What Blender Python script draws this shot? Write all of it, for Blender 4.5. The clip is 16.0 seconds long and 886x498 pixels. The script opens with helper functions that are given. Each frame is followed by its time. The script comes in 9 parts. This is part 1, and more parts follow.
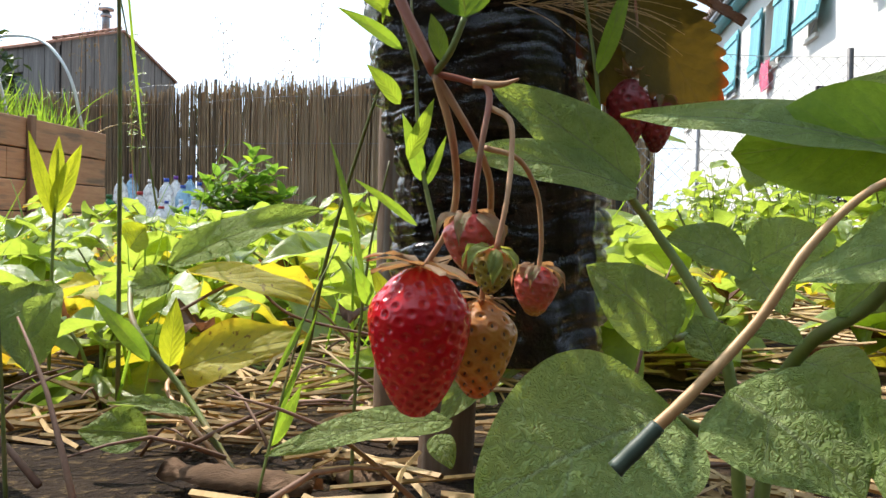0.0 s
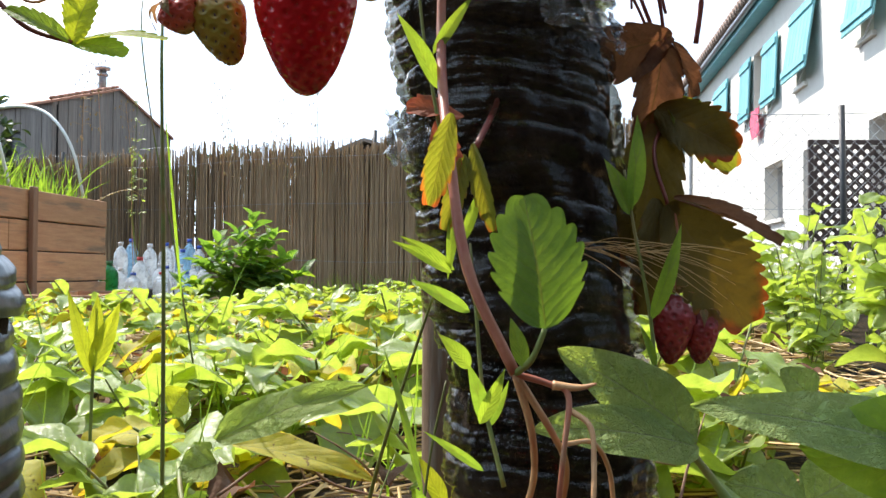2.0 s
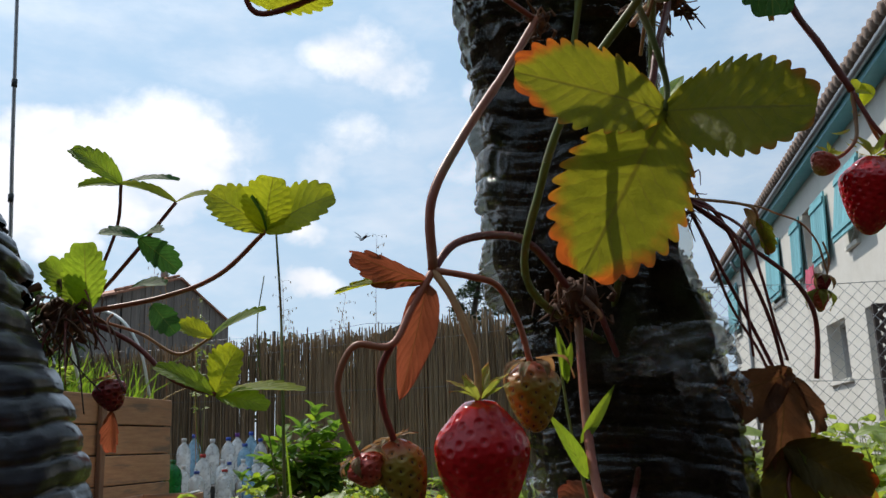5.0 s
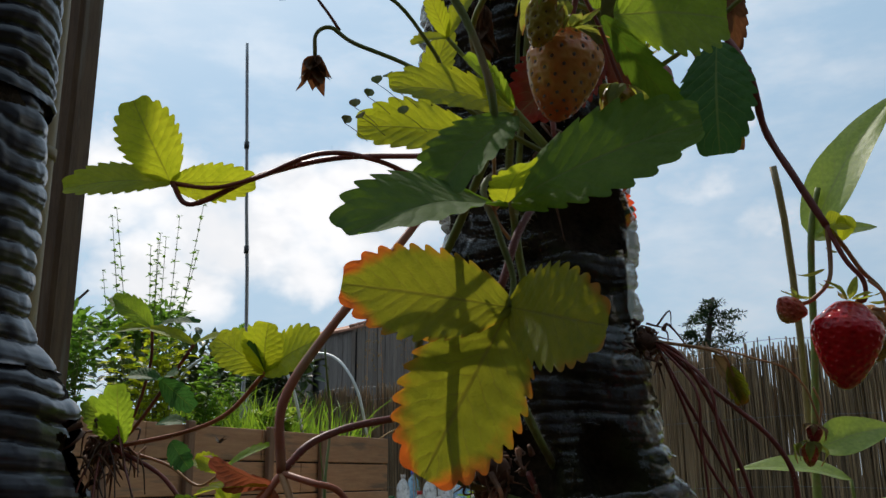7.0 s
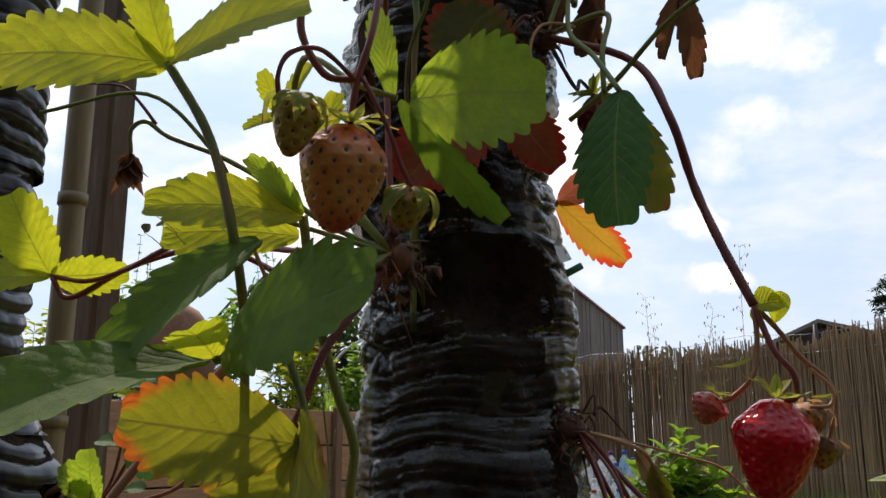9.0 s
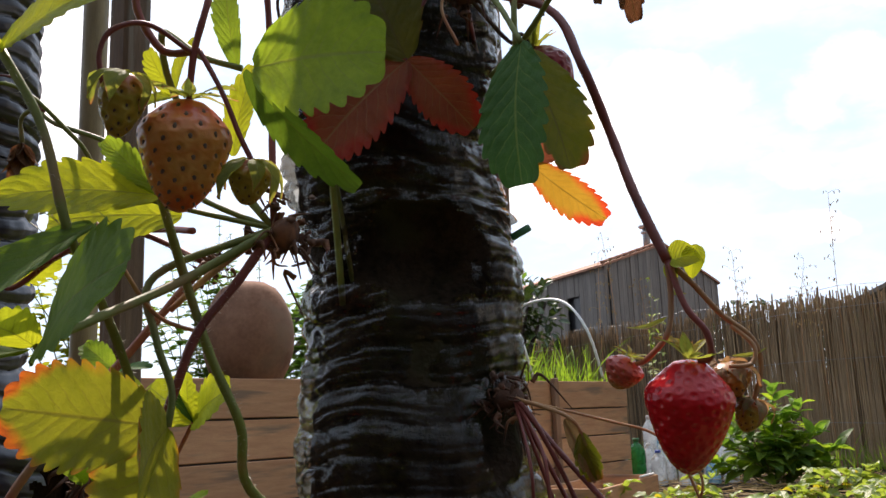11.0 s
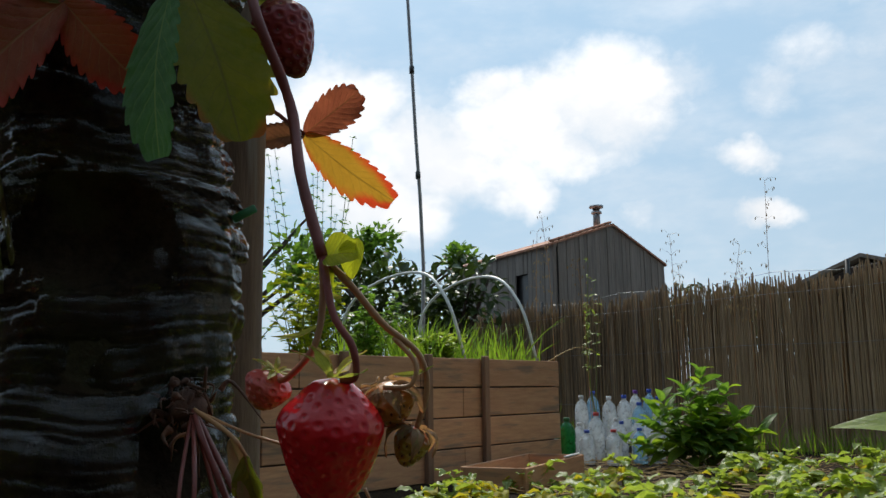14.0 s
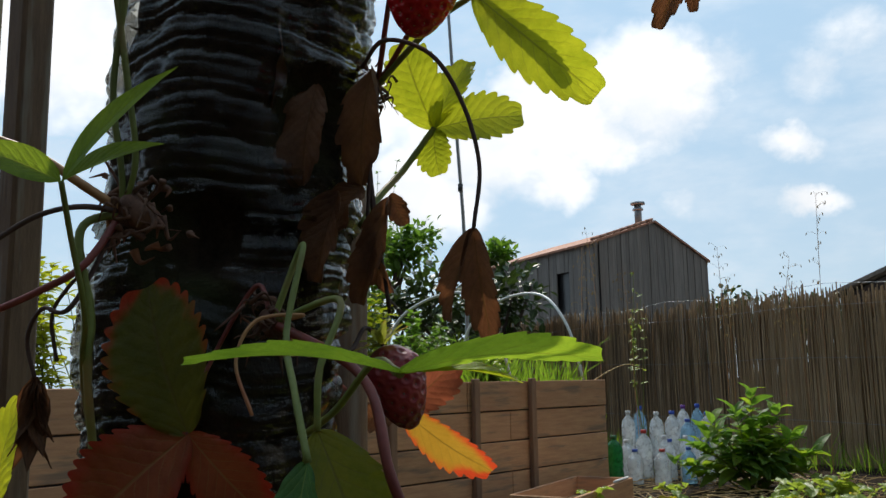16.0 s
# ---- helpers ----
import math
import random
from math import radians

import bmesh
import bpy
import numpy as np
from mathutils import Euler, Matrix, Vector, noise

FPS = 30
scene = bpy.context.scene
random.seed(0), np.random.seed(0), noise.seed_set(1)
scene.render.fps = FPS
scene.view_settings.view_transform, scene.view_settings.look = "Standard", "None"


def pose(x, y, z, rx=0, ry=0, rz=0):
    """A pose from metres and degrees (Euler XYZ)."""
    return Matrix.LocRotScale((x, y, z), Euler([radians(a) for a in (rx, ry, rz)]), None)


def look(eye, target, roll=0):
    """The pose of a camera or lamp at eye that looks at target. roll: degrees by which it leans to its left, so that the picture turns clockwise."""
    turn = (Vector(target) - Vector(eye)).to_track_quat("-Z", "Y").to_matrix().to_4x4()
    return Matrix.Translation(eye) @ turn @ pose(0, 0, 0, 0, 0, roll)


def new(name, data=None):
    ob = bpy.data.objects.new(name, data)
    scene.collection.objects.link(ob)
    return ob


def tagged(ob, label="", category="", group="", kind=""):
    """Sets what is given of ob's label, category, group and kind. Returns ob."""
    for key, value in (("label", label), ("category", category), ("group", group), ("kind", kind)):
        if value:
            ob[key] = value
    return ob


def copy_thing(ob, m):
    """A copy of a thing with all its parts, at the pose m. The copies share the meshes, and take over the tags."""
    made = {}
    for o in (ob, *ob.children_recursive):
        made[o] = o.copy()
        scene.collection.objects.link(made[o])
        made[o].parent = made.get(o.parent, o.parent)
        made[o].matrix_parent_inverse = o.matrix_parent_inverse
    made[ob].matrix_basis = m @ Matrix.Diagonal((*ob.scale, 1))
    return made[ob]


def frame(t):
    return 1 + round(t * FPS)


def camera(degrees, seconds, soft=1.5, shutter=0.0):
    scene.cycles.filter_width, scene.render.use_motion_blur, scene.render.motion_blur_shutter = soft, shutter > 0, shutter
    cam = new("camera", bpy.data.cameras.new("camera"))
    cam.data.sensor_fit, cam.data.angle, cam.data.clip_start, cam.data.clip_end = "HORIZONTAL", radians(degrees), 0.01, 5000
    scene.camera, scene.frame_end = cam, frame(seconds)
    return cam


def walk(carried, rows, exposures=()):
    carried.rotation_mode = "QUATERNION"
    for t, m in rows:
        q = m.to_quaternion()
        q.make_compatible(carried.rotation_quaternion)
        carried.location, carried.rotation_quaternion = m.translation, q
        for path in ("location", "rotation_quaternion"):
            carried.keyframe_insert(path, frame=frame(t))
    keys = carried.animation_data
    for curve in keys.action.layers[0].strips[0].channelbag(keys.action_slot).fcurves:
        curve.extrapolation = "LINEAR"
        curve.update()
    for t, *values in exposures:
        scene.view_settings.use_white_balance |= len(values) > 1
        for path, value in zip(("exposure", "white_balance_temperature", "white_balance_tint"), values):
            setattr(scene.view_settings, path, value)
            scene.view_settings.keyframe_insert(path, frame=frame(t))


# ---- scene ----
import itertools

cam = camera(53.47, 16.0, soft=1.5)
PATH = [
    (0, look((0.0535, 0.0528, 0.1353), (0.0093, 2.0516, 0.0814), 1.37)),
    (0.5, look((0.0548, 0.0573, 0.1472), (0.0147, 2.0559, 0.0845), 1.54)),
    (1, look((0.0486, 0.0462, 0.1688), (0.0141, 2.0454, 0.1235), 1.08)),
    (1.5, look((0.0461, 0.0335, 0.1978), (0.0069, 2.0328, 0.1640), 0.96)),
    (2, look((0.0235, 0.0364, 0.2191), (-0.0115, 2.0354, 0.2718), 0.35)),
    (2.5, look((0.0026, 0.0335, 0.2257), (-0.0018, 2.0276, 0.3796), -0.50)),
    (3, look((-0.0046, 0.0398, 0.2379), (-0.0099, 2.0299, 0.4372), -0.99)),
    (3.5, look((-0.0102, 0.0461, 0.2624), (-0.0257, 2.0320, 0.4988), -0.81)),
    (4, look((-0.0190, 0.0382, 0.2877), (-0.0384, 2.0162, 0.5830), -1.06)),
    (4.5, look((-0.0246, 0.0248, 0.2965), (-0.0635, 1.9942, 0.6433), -1.34)),
    (5, look((-0.0172, 0.0029, 0.3150), (-0.1614, 1.9501, 0.7484), -1.86)),
    (5.2, look((-0.0029, -0.0065, 0.3287), (-0.1976, 1.9303, 0.7878), -1.89)),
    (7.3, look((0.1615, 0.0206, 0.3811), (-0.5458, 1.8215, 0.8879), -0.23)),
    (7.5, look((0.1751, 0.0266, 0.3836), (-0.5743, 1.8098, 0.8919), -0.06)),
    (8, look((0.1964, 0.0406, 0.3980), (-0.6534, 1.7795, 0.9021), -0.06)),
    (8.5, look((0.2336, 0.0691, 0.4215), (-0.6810, 1.7854, 0.8880), -0.04)),
    (8.7, look((0.2431, 0.0832, 0.4360), (-0.6989, 1.7868, 0.8944), -0.06)),
    (10.8, look((0.3073, 0.1437, 0.4519), (-0.9044, 1.6845, 0.8491), -1.62)),
    (11, look((0.3140, 0.1543, 0.4438), (-0.8534, 1.7337, 0.8216), -2.21)),
    (11.5, look((0.3377, 0.1979, 0.4253), (-0.7635, 1.8320, 0.7676), -2.06)),
    (12, look((0.3512, 0.2188, 0.4130), (-0.6507, 1.9234, 0.7137), -1.75)),
    (12.5, look((0.3486, 0.2321, 0.4062), (-0.6139, 1.9649, 0.6726), -1.49)),
    (13, look((0.3540, 0.2615, 0.4141), (-0.6476, 1.9737, 0.6690), -1.30)),
    (13.5, look((0.3579, 0.2821, 0.4343), (-0.6820, 1.9675, 0.7132), -1.00)),
    (14, look((0.3710, 0.2687, 0.4584), (-0.7206, 1.9144, 0.7745), -0.73)),
    (14.5, look((0.3635, 0.2462, 0.4992), (-0.7654, 1.8673, 0.8117), -0.56)),
    (15, look((0.3624, 0.2412, 0.5459), (-0.8015, 1.8385, 0.8527), -0.91)),
    (15.5, look((0.3594, 0.2443, 0.5843), (-0.8143, 1.8351, 0.8873), -0.87)),
    (16, look((0.3508, 0.2401, 0.6237), (-0.8147, 1.8377, 0.9227), -0.91)),
]
EXPOSURES = [(0, 0.7, 6500, 15), (1.2, 0.76, 6500, 15), (2.2, 0.84, 6500, 15), (3, 0.6, 6550, 16), (4, 0.1, 6600, 16), (5.2, -0.62, 6500, 12), (7.3, -0.75, 6650, 11), (8.6, -0.42, 6950, 18),
             (10.2, 0.1, 7100, 25), (10.8, 0.15, 7100, 25), (11.2, -0.05, 6900, 17), (12, -0.52, 6550, 10), (14.5, -0.64, 6550, 10), (16, -0.58, 6550, 10)]
walk(cam, PATH, EXPOSURES)

# ---- daylight ----
SUN_DIR = Vector((-0.46, 0.45, 0.77)).normalized()
SUN_EL = math.asin(SUN_DIR.z)
SUN_AZ = math.atan2(SUN_DIR.x, SUN_DIR.y)

sun = new("sun", bpy.data.lights.new("sun", "SUN"))
sun.data.energy, sun.data.angle, sun.data.color = 4.6, radians(0.53), (1.0, 0.95, 0.86)
sun.matrix_world = look(SUN_DIR * 30, (0, 0, 0))


class Nodes:
    """Short-hand for one node tree."""

    def __init__(self, tree):
        self.tree = tree
        tree.nodes.clear()

    def add(self, kind, inputs=None, **settings):
        node = self.tree.nodes.new(kind)
        if "operation" in settings:
            node.operation = settings["operation"]
        if "data_type" in settings:
            node.data_type = settings["data_type"]
        if "blend_type" in settings:
            node.blend_type = settings["blend_type"]
        if "interpolation" in settings:
            node.interpolation_type = settings["interpolation"]
        for key, value in (inputs or {}).items():
            if isinstance(value, bpy.types.NodeSocket):
                self.tree.links.new(value, node.inputs[key])
            else:
                node.inputs[key].default_value = value
        return node

    def math(self, op, a, b=0.0, clamp=False):
        n = self.add("ShaderNodeMath", {0: a, 1: b}, operation=op)
        n.use_clamp = clamp
        return n.outputs[0]

    def vmath(self, op, a, b=(0, 0, 0)):
        n = self.add("ShaderNodeVectorMath", {0: a, 1: b}, operation=op)
        return n.outputs["Value"] if op in ("DOT_PRODUCT", "LENGTH") else n.outputs["Vector"]

    def noise(self, vector, scale, detail=4.0, rough=0.55):
        return self.add("ShaderNodeTexNoise", {"Vector": vector, "Scale": scale, "Detail": detail, "Roughness": rough}).outputs["Fac"]

    def ramp(self, fac, *stops):
        node = self.add("ShaderNodeValToRGB", {"Fac": fac})
        el = node.color_ramp.elements
        while len(el) < len(stops):
            el.new(0.5)
        for e, (pos, col) in zip(el, stops):
            e.position, e.color = pos, (*col, 1.0)
        return node.outputs["Color"]

    def mix(self, fac, a, b, blend="MIX"):
        node = self.add("ShaderNodeMix", {"Factor": fac}, data_type="RGBA", blend_type=blend)
        for slot, value in ((6, a), (7, b)):
            if isinstance(value, bpy.types.NodeSocket):
                self.tree.links.new(value, node.inputs[slot])
            else:
                node.inputs[slot].default_value = (*value, 1.0)
        return node.outputs[2]

    def smooth(self, x, lo, hi):
        return self.add("ShaderNodeMapRange", {"Value": x, "From Min": lo, "From Max": hi}, interpolation="SMOOTHSTEP").outputs[0]

    def bump(self, height, strength, distance):
        return self.add("ShaderNodeBump", {"Height": height, "Strength": strength, "Distance": distance}).outputs["Normal"]


# ---- sky with broken fair-weather cloud ----
world = bpy.data.worlds.new("sky")
scene.world = world
world.use_nodes = True
w = Nodes(world.node_tree)
sky = w.add("ShaderNodeTexSky")
sky.sky_type, sky.sun_disc = "NISHITA", False
sky.sun_elevation, sky.sun_rotation = SUN_EL, SUN_AZ
sky.air_density, sky.dust_density, sky.ozone_density = 1.0, 0.4, 2.0
way = w.add("ShaderNodeTexCoord").outputs["Generated"]
# cloud banks: direction (azimuth from north, elevation), half width in degrees, weight
BANKS = [
    (-23.2, 18.0, 5.6, 1), (-28.2, 17.2, 4.4, 1), (-20.2, 18.5, 3.0, 0.9), (-33.9, 15.4, 5.2, 1), (-37.3, 12.2, 4.4, 1), (-26.0, 15.6, 3.3, 0.8),
    (-12.2, 18.1, 2.6, 0.55), (-13.5, 14.3, 2.2, 0.75), (-10.0, 19.6, 3.3, 0.5), (-5.3, 19.5, 3.3, 0.5), (-12.9, 10.1, 1.9, 0.95), (-20.5, 11.2, 2.2, 0.5),
    (-28.7, 12.5, 2.4, 0.75), (-25.6, 18.6, 4.1, 1), (-18.2, 18.7, 2.6, 0.6), (-30.6, 19.1, 3.0, 0.9), (-10.3, 24.6, 3.6, 0.75), (-7.9, 23.5, 2.8, 0.65),
    (-15.9, 14.1, 2.0, 0.35), (-29.9, 13.5, 3.3, 0.8), (-44.0, 16.1, 5.6, 1), (-39.5, 18.6, 4.6, 1), (0.5, 22.8, 2.4, 0.8), (-2.6, 18.6, 3.2, 0.5),
    (1.5, 15.0, 2.8, 0.5), (-62.0, 20.7, 8, 1),
]
warp_x = w.noise(way, 5.0, 6, 0.6)
warp_y = w.noise(w.vmath("ADD", way, (7.1, 3.3, 1.7)), 5.0, 6, 0.6)
warp_z = w.noise(w.vmath("ADD", way, (2.9, 8.3, 5.1)), 7.0, 6, 0.6)
offset = w.add("ShaderNodeCombineXYZ", {0: warp_x, 1: warp_y, 2: warp_z}).outputs[0]
bent = w.vmath("ADD", way, w.vmath("SCALE", w.vmath("SUBTRACT", offset, (0.5, 0.5, 0.5))))
bent.node.inputs[1].links[0].from_node.inputs["Scale"].default_value = 0.12
bent = w.vmath("NORMALIZE", bent)
cover = 0.0
for az, el, half, weight in BANKS:
    a, e = radians(az), radians(el)
    c = (math.sin(a) * math.cos(e), math.cos(a) * math.cos(e), math.sin(e))
    away = w.vmath("LENGTH", w.vmath("MULTIPLY", w.vmath("SUBTRACT", bent, c), (1.0, 1.0, 1.45)))
    lobe = w.smooth(away, math.sin(radians(half * 1.55)), math.sin(radians(half * 0.15)))
    cover = w.math("MAXIMUM", cover, w.math("MULTIPLY", lobe, weight))
wisps = w.noise(w.vmath("MULTIPLY", way, (1.0, 1.0, 2.6)), 6.5, 7, 0.6)
elsewhere = w.math("MULTIPLY", w.smooth(wisps, 0.36, 0.8), 0.42)
fine = w.noise(way, 30.0, 6, 0.6)
puffs = w.noise(w.vmath("MULTIPLY", way, (1.0, 1.0, 1.5)), 10.0, 8, 0.58)
ragged = w.math("ADD", cover, w.math("MULTIPLY", w.math("SUBTRACT", puffs, 0.5), 1.25))
ragged = w.math("ADD", ragged, w.math("MULTIPLY", w.math("SUBTRACT", fine, 0.5), 0.3))
mask = w.math("MULTIPLY", w.smooth(ragged, 0.1, 0.95), w.smooth(cover, 0.0, 0.3))
mask = w.math("MAXIMUM", mask, elsewhere, True)
toward = w.vmath("DOT_PRODUCT", way, tuple(SUN_DIR))
near_sun = w.smooth(toward, -0.35, 0.95)
air = w.mix(near_sun, (1.6, 2.2, 3.0), (9.0, 13.0, 16.8))
low = w.smooth(w.add("ShaderNodeSeparateXYZ", {0: way}).outputs[2], 0.42, 0.0)
air = w.mix(w.math("MULTIPLY", w.math("MULTIPLY", low, 0.5), w.smooth(toward, -0.25, 0.45)), air, (11.5, 14.0, 15.6))
blue = w.mix(0.8, sky.outputs[0], air)
lit = w.mix(near_sun, (4.6, 4.9, 5.3), (18.5, 18.8, 19.2))
lit = w.mix(w.math("MULTIPLY", w.smooth(puffs, 0.6, 0.42), 0.22), lit, w.mix(near_sun, (3.6, 4.0, 4.6), (8.5, 9.6, 11.0)))
clouded = w.mix(mask, blue, lit)
haze = w.mix(w.math("MULTIPLY", w.smooth(toward, 0.86, 1.0), 0.35), clouded, (24, 24, 24))
back = w.add("ShaderNodeBackground", {"Color": haze, "Strength": 0.093})
w.add("ShaderNodeOutputWorld", {"Surface": back.outputs[0]})


# ---- materials ----
def material(name):
    m = bpy.data.materials.new(name)
    m.use_nodes = True
    return m, Nodes(m.node_tree)


def finish(n, shader):
    n.add("ShaderNodeOutputMaterial", {"Surface": shader})


def principled(n, color, rough=0.6, normal=None, **extra):
    names = {"metallic": "Metallic", "coat": "Coat Weight", "spec": "Specular IOR Level", "sss": "Subsurface Weight", "alpha": "Alpha", "trans": "Transmission Weight", "coat_rough": "Coat Roughness"}
    inputs = {"Roughness": rough}
    inputs["Base Color"] = color if isinstance(color, bpy.types.NodeSocket) else (*color, 1.0)
    if normal is not None:
        inputs["Normal"] = normal
    for k, v in extra.items():
        inputs[names[k]] = v
    return n.add("ShaderNodeBsdfPrincipled", inputs)


def coords(n, kind="Object"):
    return n.add("ShaderNodeTexCoord").outputs[kind]


def plain(name, c1, c2, scale=20.0, rough=0.6, bump=0.2, dist=0.002, stretch=(1, 1, 1), c3=None, pieces=None, **extra):
    """A surface of two or three mottled tones with fine relief."""
    m, n = material(name)
    p = n.vmath("MULTIPLY", coords(n), stretch)
    big = n.noise(p, scale, 5)
    small = n.noise(p, scale * 7, 4, 0.65)
    col = n.ramp(n.math("ADD", n.math("MULTIPLY", big, 0.65), n.math("MULTIPLY", small, 0.35)), (0.34, c1), (0.66, c2))
    if c3:
        col = n.mix(n.smooth(n.noise(p, scale * 0.4, 3), 0.52, 0.7), col, c3)
    rnd = n.add("ShaderNodeObjectInfo").outputs["Random"]
    col = n.mix(1.0, col, n.ramp(rnd, (0.0, (0.8, 0.8, 0.8)), (1.0, (1.12, 1.12, 1.12))), "MULTIPLY")
    if pieces:
        island = n.add("ShaderNodeNewGeometry").outputs["Random Per Island"]
        col = n.mix(1.0, col, n.ramp(island, (0.0, (pieces[0],) * 3), (1.0, (pieces[1],) * 3)), "MULTIPLY")
    nor = n.bump(n.math("ADD", big, n.math("MULTIPLY", small, 0.5)), bump, dist)
    finish(n, principled(n, col, rough, nor, **extra).outputs[0])
    return m


def leaf_material(name, low, high, glow, edge=None, edge_from=0.5, vein=(0.25, 0.36, 0.1), rough=0.58, spots=0.0, share=0.45, vein_gap=9.0, relief=1.0, pillow=0.75, quilt=330.0, quilt_by=0.35):
    """Thin leaf: veined by its own layout, tinted at the rim, letting light through."""
    m, n = material(name)
    uv = coords(n, "UV")
    sep = n.add("ShaderNodeSeparateXYZ", {0: uv})
    u, v = sep.outputs[0], sep.outputs[1]
    across = n.math("ABSOLUTE", n.math("SUBTRACT", n.math("MULTIPLY", v, 2.0), 1.0))
    p = coords(n)
    mott = n.noise(p, 70.0, 5)
    fine = n.noise(p, 420.0, 3)
    island = n.add("ShaderNodeNewGeometry").outputs["Random Per Island"]
    col = n.ramp(n.math("ADD", n.math("MULTIPLY", mott, 0.7), n.math("MULTIPLY", fine, 0.3)), (0.3, low), (0.72, high))
    wander = n.math("MULTIPLY", n.math("SUBTRACT", n.noise(p, 150.0, 2), 0.5), 0.07)
    rows = n.math("FRACT", n.math("MULTIPLY", n.math("ADD", n.math("SUBTRACT", u, n.math("MULTIPLY", across, 0.3)), wander), vein_gap))
    side = n.math("ABSOLUTE", n.math("SUBTRACT", rows, 0.5))
    side_line = n.math("MULTIPLY", n.smooth(side, 0.075, 0.0), n.smooth(across, 1.0, 0.3))
    mid_line = n.smooth(across, 0.05, 0.01)
    cells = n.add("ShaderNodeTexVoronoi", {"Vector": n.vmath("ADD", p, n.vmath("SCALE", n.add("ShaderNodeCombineXYZ", {0: wander, 1: wander, 2: wander}).outputs[0])), "Scale": quilt})
    cells.feature = "DISTANCE_TO_EDGE"
    net = n.smooth(cells.outputs["Distance"], 0.0, 0.32)
    veins = n.math("MAXIMUM", n.math("MULTIPLY", side_line, 0.7), mid_line)
    body = col
    if edge:
        rim = n.math("ADD", across, n.math("MULTIPLY", n.smooth(u, 0.55, 1.05), 0.5))
        rim = n.math("ADD", rim, n.math("MULTIPLY", n.math("SUBTRACT", mott, 0.5), 1.1))
        body = n.mix(n.smooth(rim, edge_from, edge_from + 0.6), body, edge)
    body = n.mix(1.0, body, n.ramp(island, (0.0, (0.78, 0.8, 0.75)), (1.0, (1.15, 1.12, 1.1))), "MULTIPLY")
    if spots:
        body = n.mix(n.math("MULTIPLY", n.smooth(n.noise(p, 160.0, 2), 0.62, 0.7), spots), body, (0.12, 0.06, 0.02))
    front = n.mix(n.math("MULTIPLY", n.math("SUBTRACT", 1.0, net), 0.22 * quilt_by), body, vein)
    front = n.mix(n.math("MULTIPLY", veins, 0.75), front, vein)
    height = n.math("SUBTRACT", n.math("MULTIPLY", n.smooth(side, 0.0, 0.35), pillow), n.math("MULTIPLY", mid_line, 0.7))
    height = n.math("ADD", height, n.math("MULTIPLY", net, quilt_by))
    height = n.math("ADD", height, n.math("MULTIPLY", n.noise(p, 90.0, 3), 0.8))
    nor = n.bump(height, min(1.0, 0.4 * relief), 0.0008 * relief)
    surf = principled(n, front, rough, nor, spec=0.25 if rough > 0.4 else 0.55)
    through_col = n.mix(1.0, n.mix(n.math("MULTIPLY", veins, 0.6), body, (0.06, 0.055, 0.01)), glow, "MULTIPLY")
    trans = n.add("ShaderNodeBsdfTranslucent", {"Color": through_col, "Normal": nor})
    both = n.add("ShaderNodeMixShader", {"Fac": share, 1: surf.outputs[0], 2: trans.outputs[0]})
    finish(n, both.outputs[0])
    return m


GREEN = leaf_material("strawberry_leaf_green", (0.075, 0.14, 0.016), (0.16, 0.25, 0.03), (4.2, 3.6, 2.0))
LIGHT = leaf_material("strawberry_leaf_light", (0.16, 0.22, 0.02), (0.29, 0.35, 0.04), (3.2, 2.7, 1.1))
# darker, less translucent than GREEN: shade from the leaves above put into the colour
MID = leaf_material("strawberry_leaf_mid", (0.05, 0.105, 0.02), (0.1, 0.17, 0.035), (2.9, 2.7, 1.0), vein=(0.12, 0.19, 0.06), rough=0.8, share=0.36)
AMBER = leaf_material("strawberry_leaf_amber", (0.085, 0.07, 0.018), (0.14, 0.11, 0.026), (1.3, 1.0, 0.5), edge=(0.38, 0.08, 0.02), edge_from=0.85, vein=(0.16, 0.11, 0.04), share=0.35)
DEEP = leaf_material("strawberry_leaf_dark", (0.028, 0.085, 0.03), (0.06, 0.15, 0.05), (2.2, 2.4, 1.2), share=0.3)
ORANGE = leaf_material("strawberry_leaf_turning", (0.135, 0.165, 0.022), (0.215, 0.235, 0.035), (2.6, 2.3, 1.0), edge=(0.42, 0.1, 0.03), edge_from=0.72, vein=(0.3, 0.24, 0.07))
OLIVE = leaf_material("strawberry_leaf_olive", (0.11, 0.14, 0.02), (0.19, 0.2, 0.03), (2.6, 2.2, 0.9), edge=(0.26, 0.09, 0.03), edge_from=0.95, vein=(0.2, 0.19, 0.06))
FLAME = leaf_material("strawberry_leaf_flame", (0.34, 0.23, 0.03), (0.44, 0.31, 0.05), (1.8, 1.35, 0.9), edge=(0.52, 0.07, 0.03), edge_from=0.5, vein=(0.6, 0.4, 0.1))
EMBER = leaf_material("strawberry_leaf_red_tipped", (0.075, 0.09, 0.015), (0.13, 0.13, 0.022), (2.0, 1.6, 0.7), edge=(0.42, 0.05, 0.022), edge_from=0.78, vein=(0.16, 0.13, 0.04))
REDDISH = leaf_material("strawberry_leaf_red", (0.22, 0.05, 0.025), (0.32, 0.09, 0.035), (1.6, 1.2, 0.9), edge=(0.36, 0.035, 0.022), edge_from=0.5, vein=(0.4, 0.2, 0.08), share=0.35)
BROWN = leaf_material("dried_leaf_brown", (0.1, 0.05, 0.028), (0.2, 0.1, 0.052), (1.7, 1.3, 1.0), edge=(0.08, 0.04, 0.022), edge_from=0.8, vein=(0.12, 0.06, 0.03), rough=0.75, share=0.3)
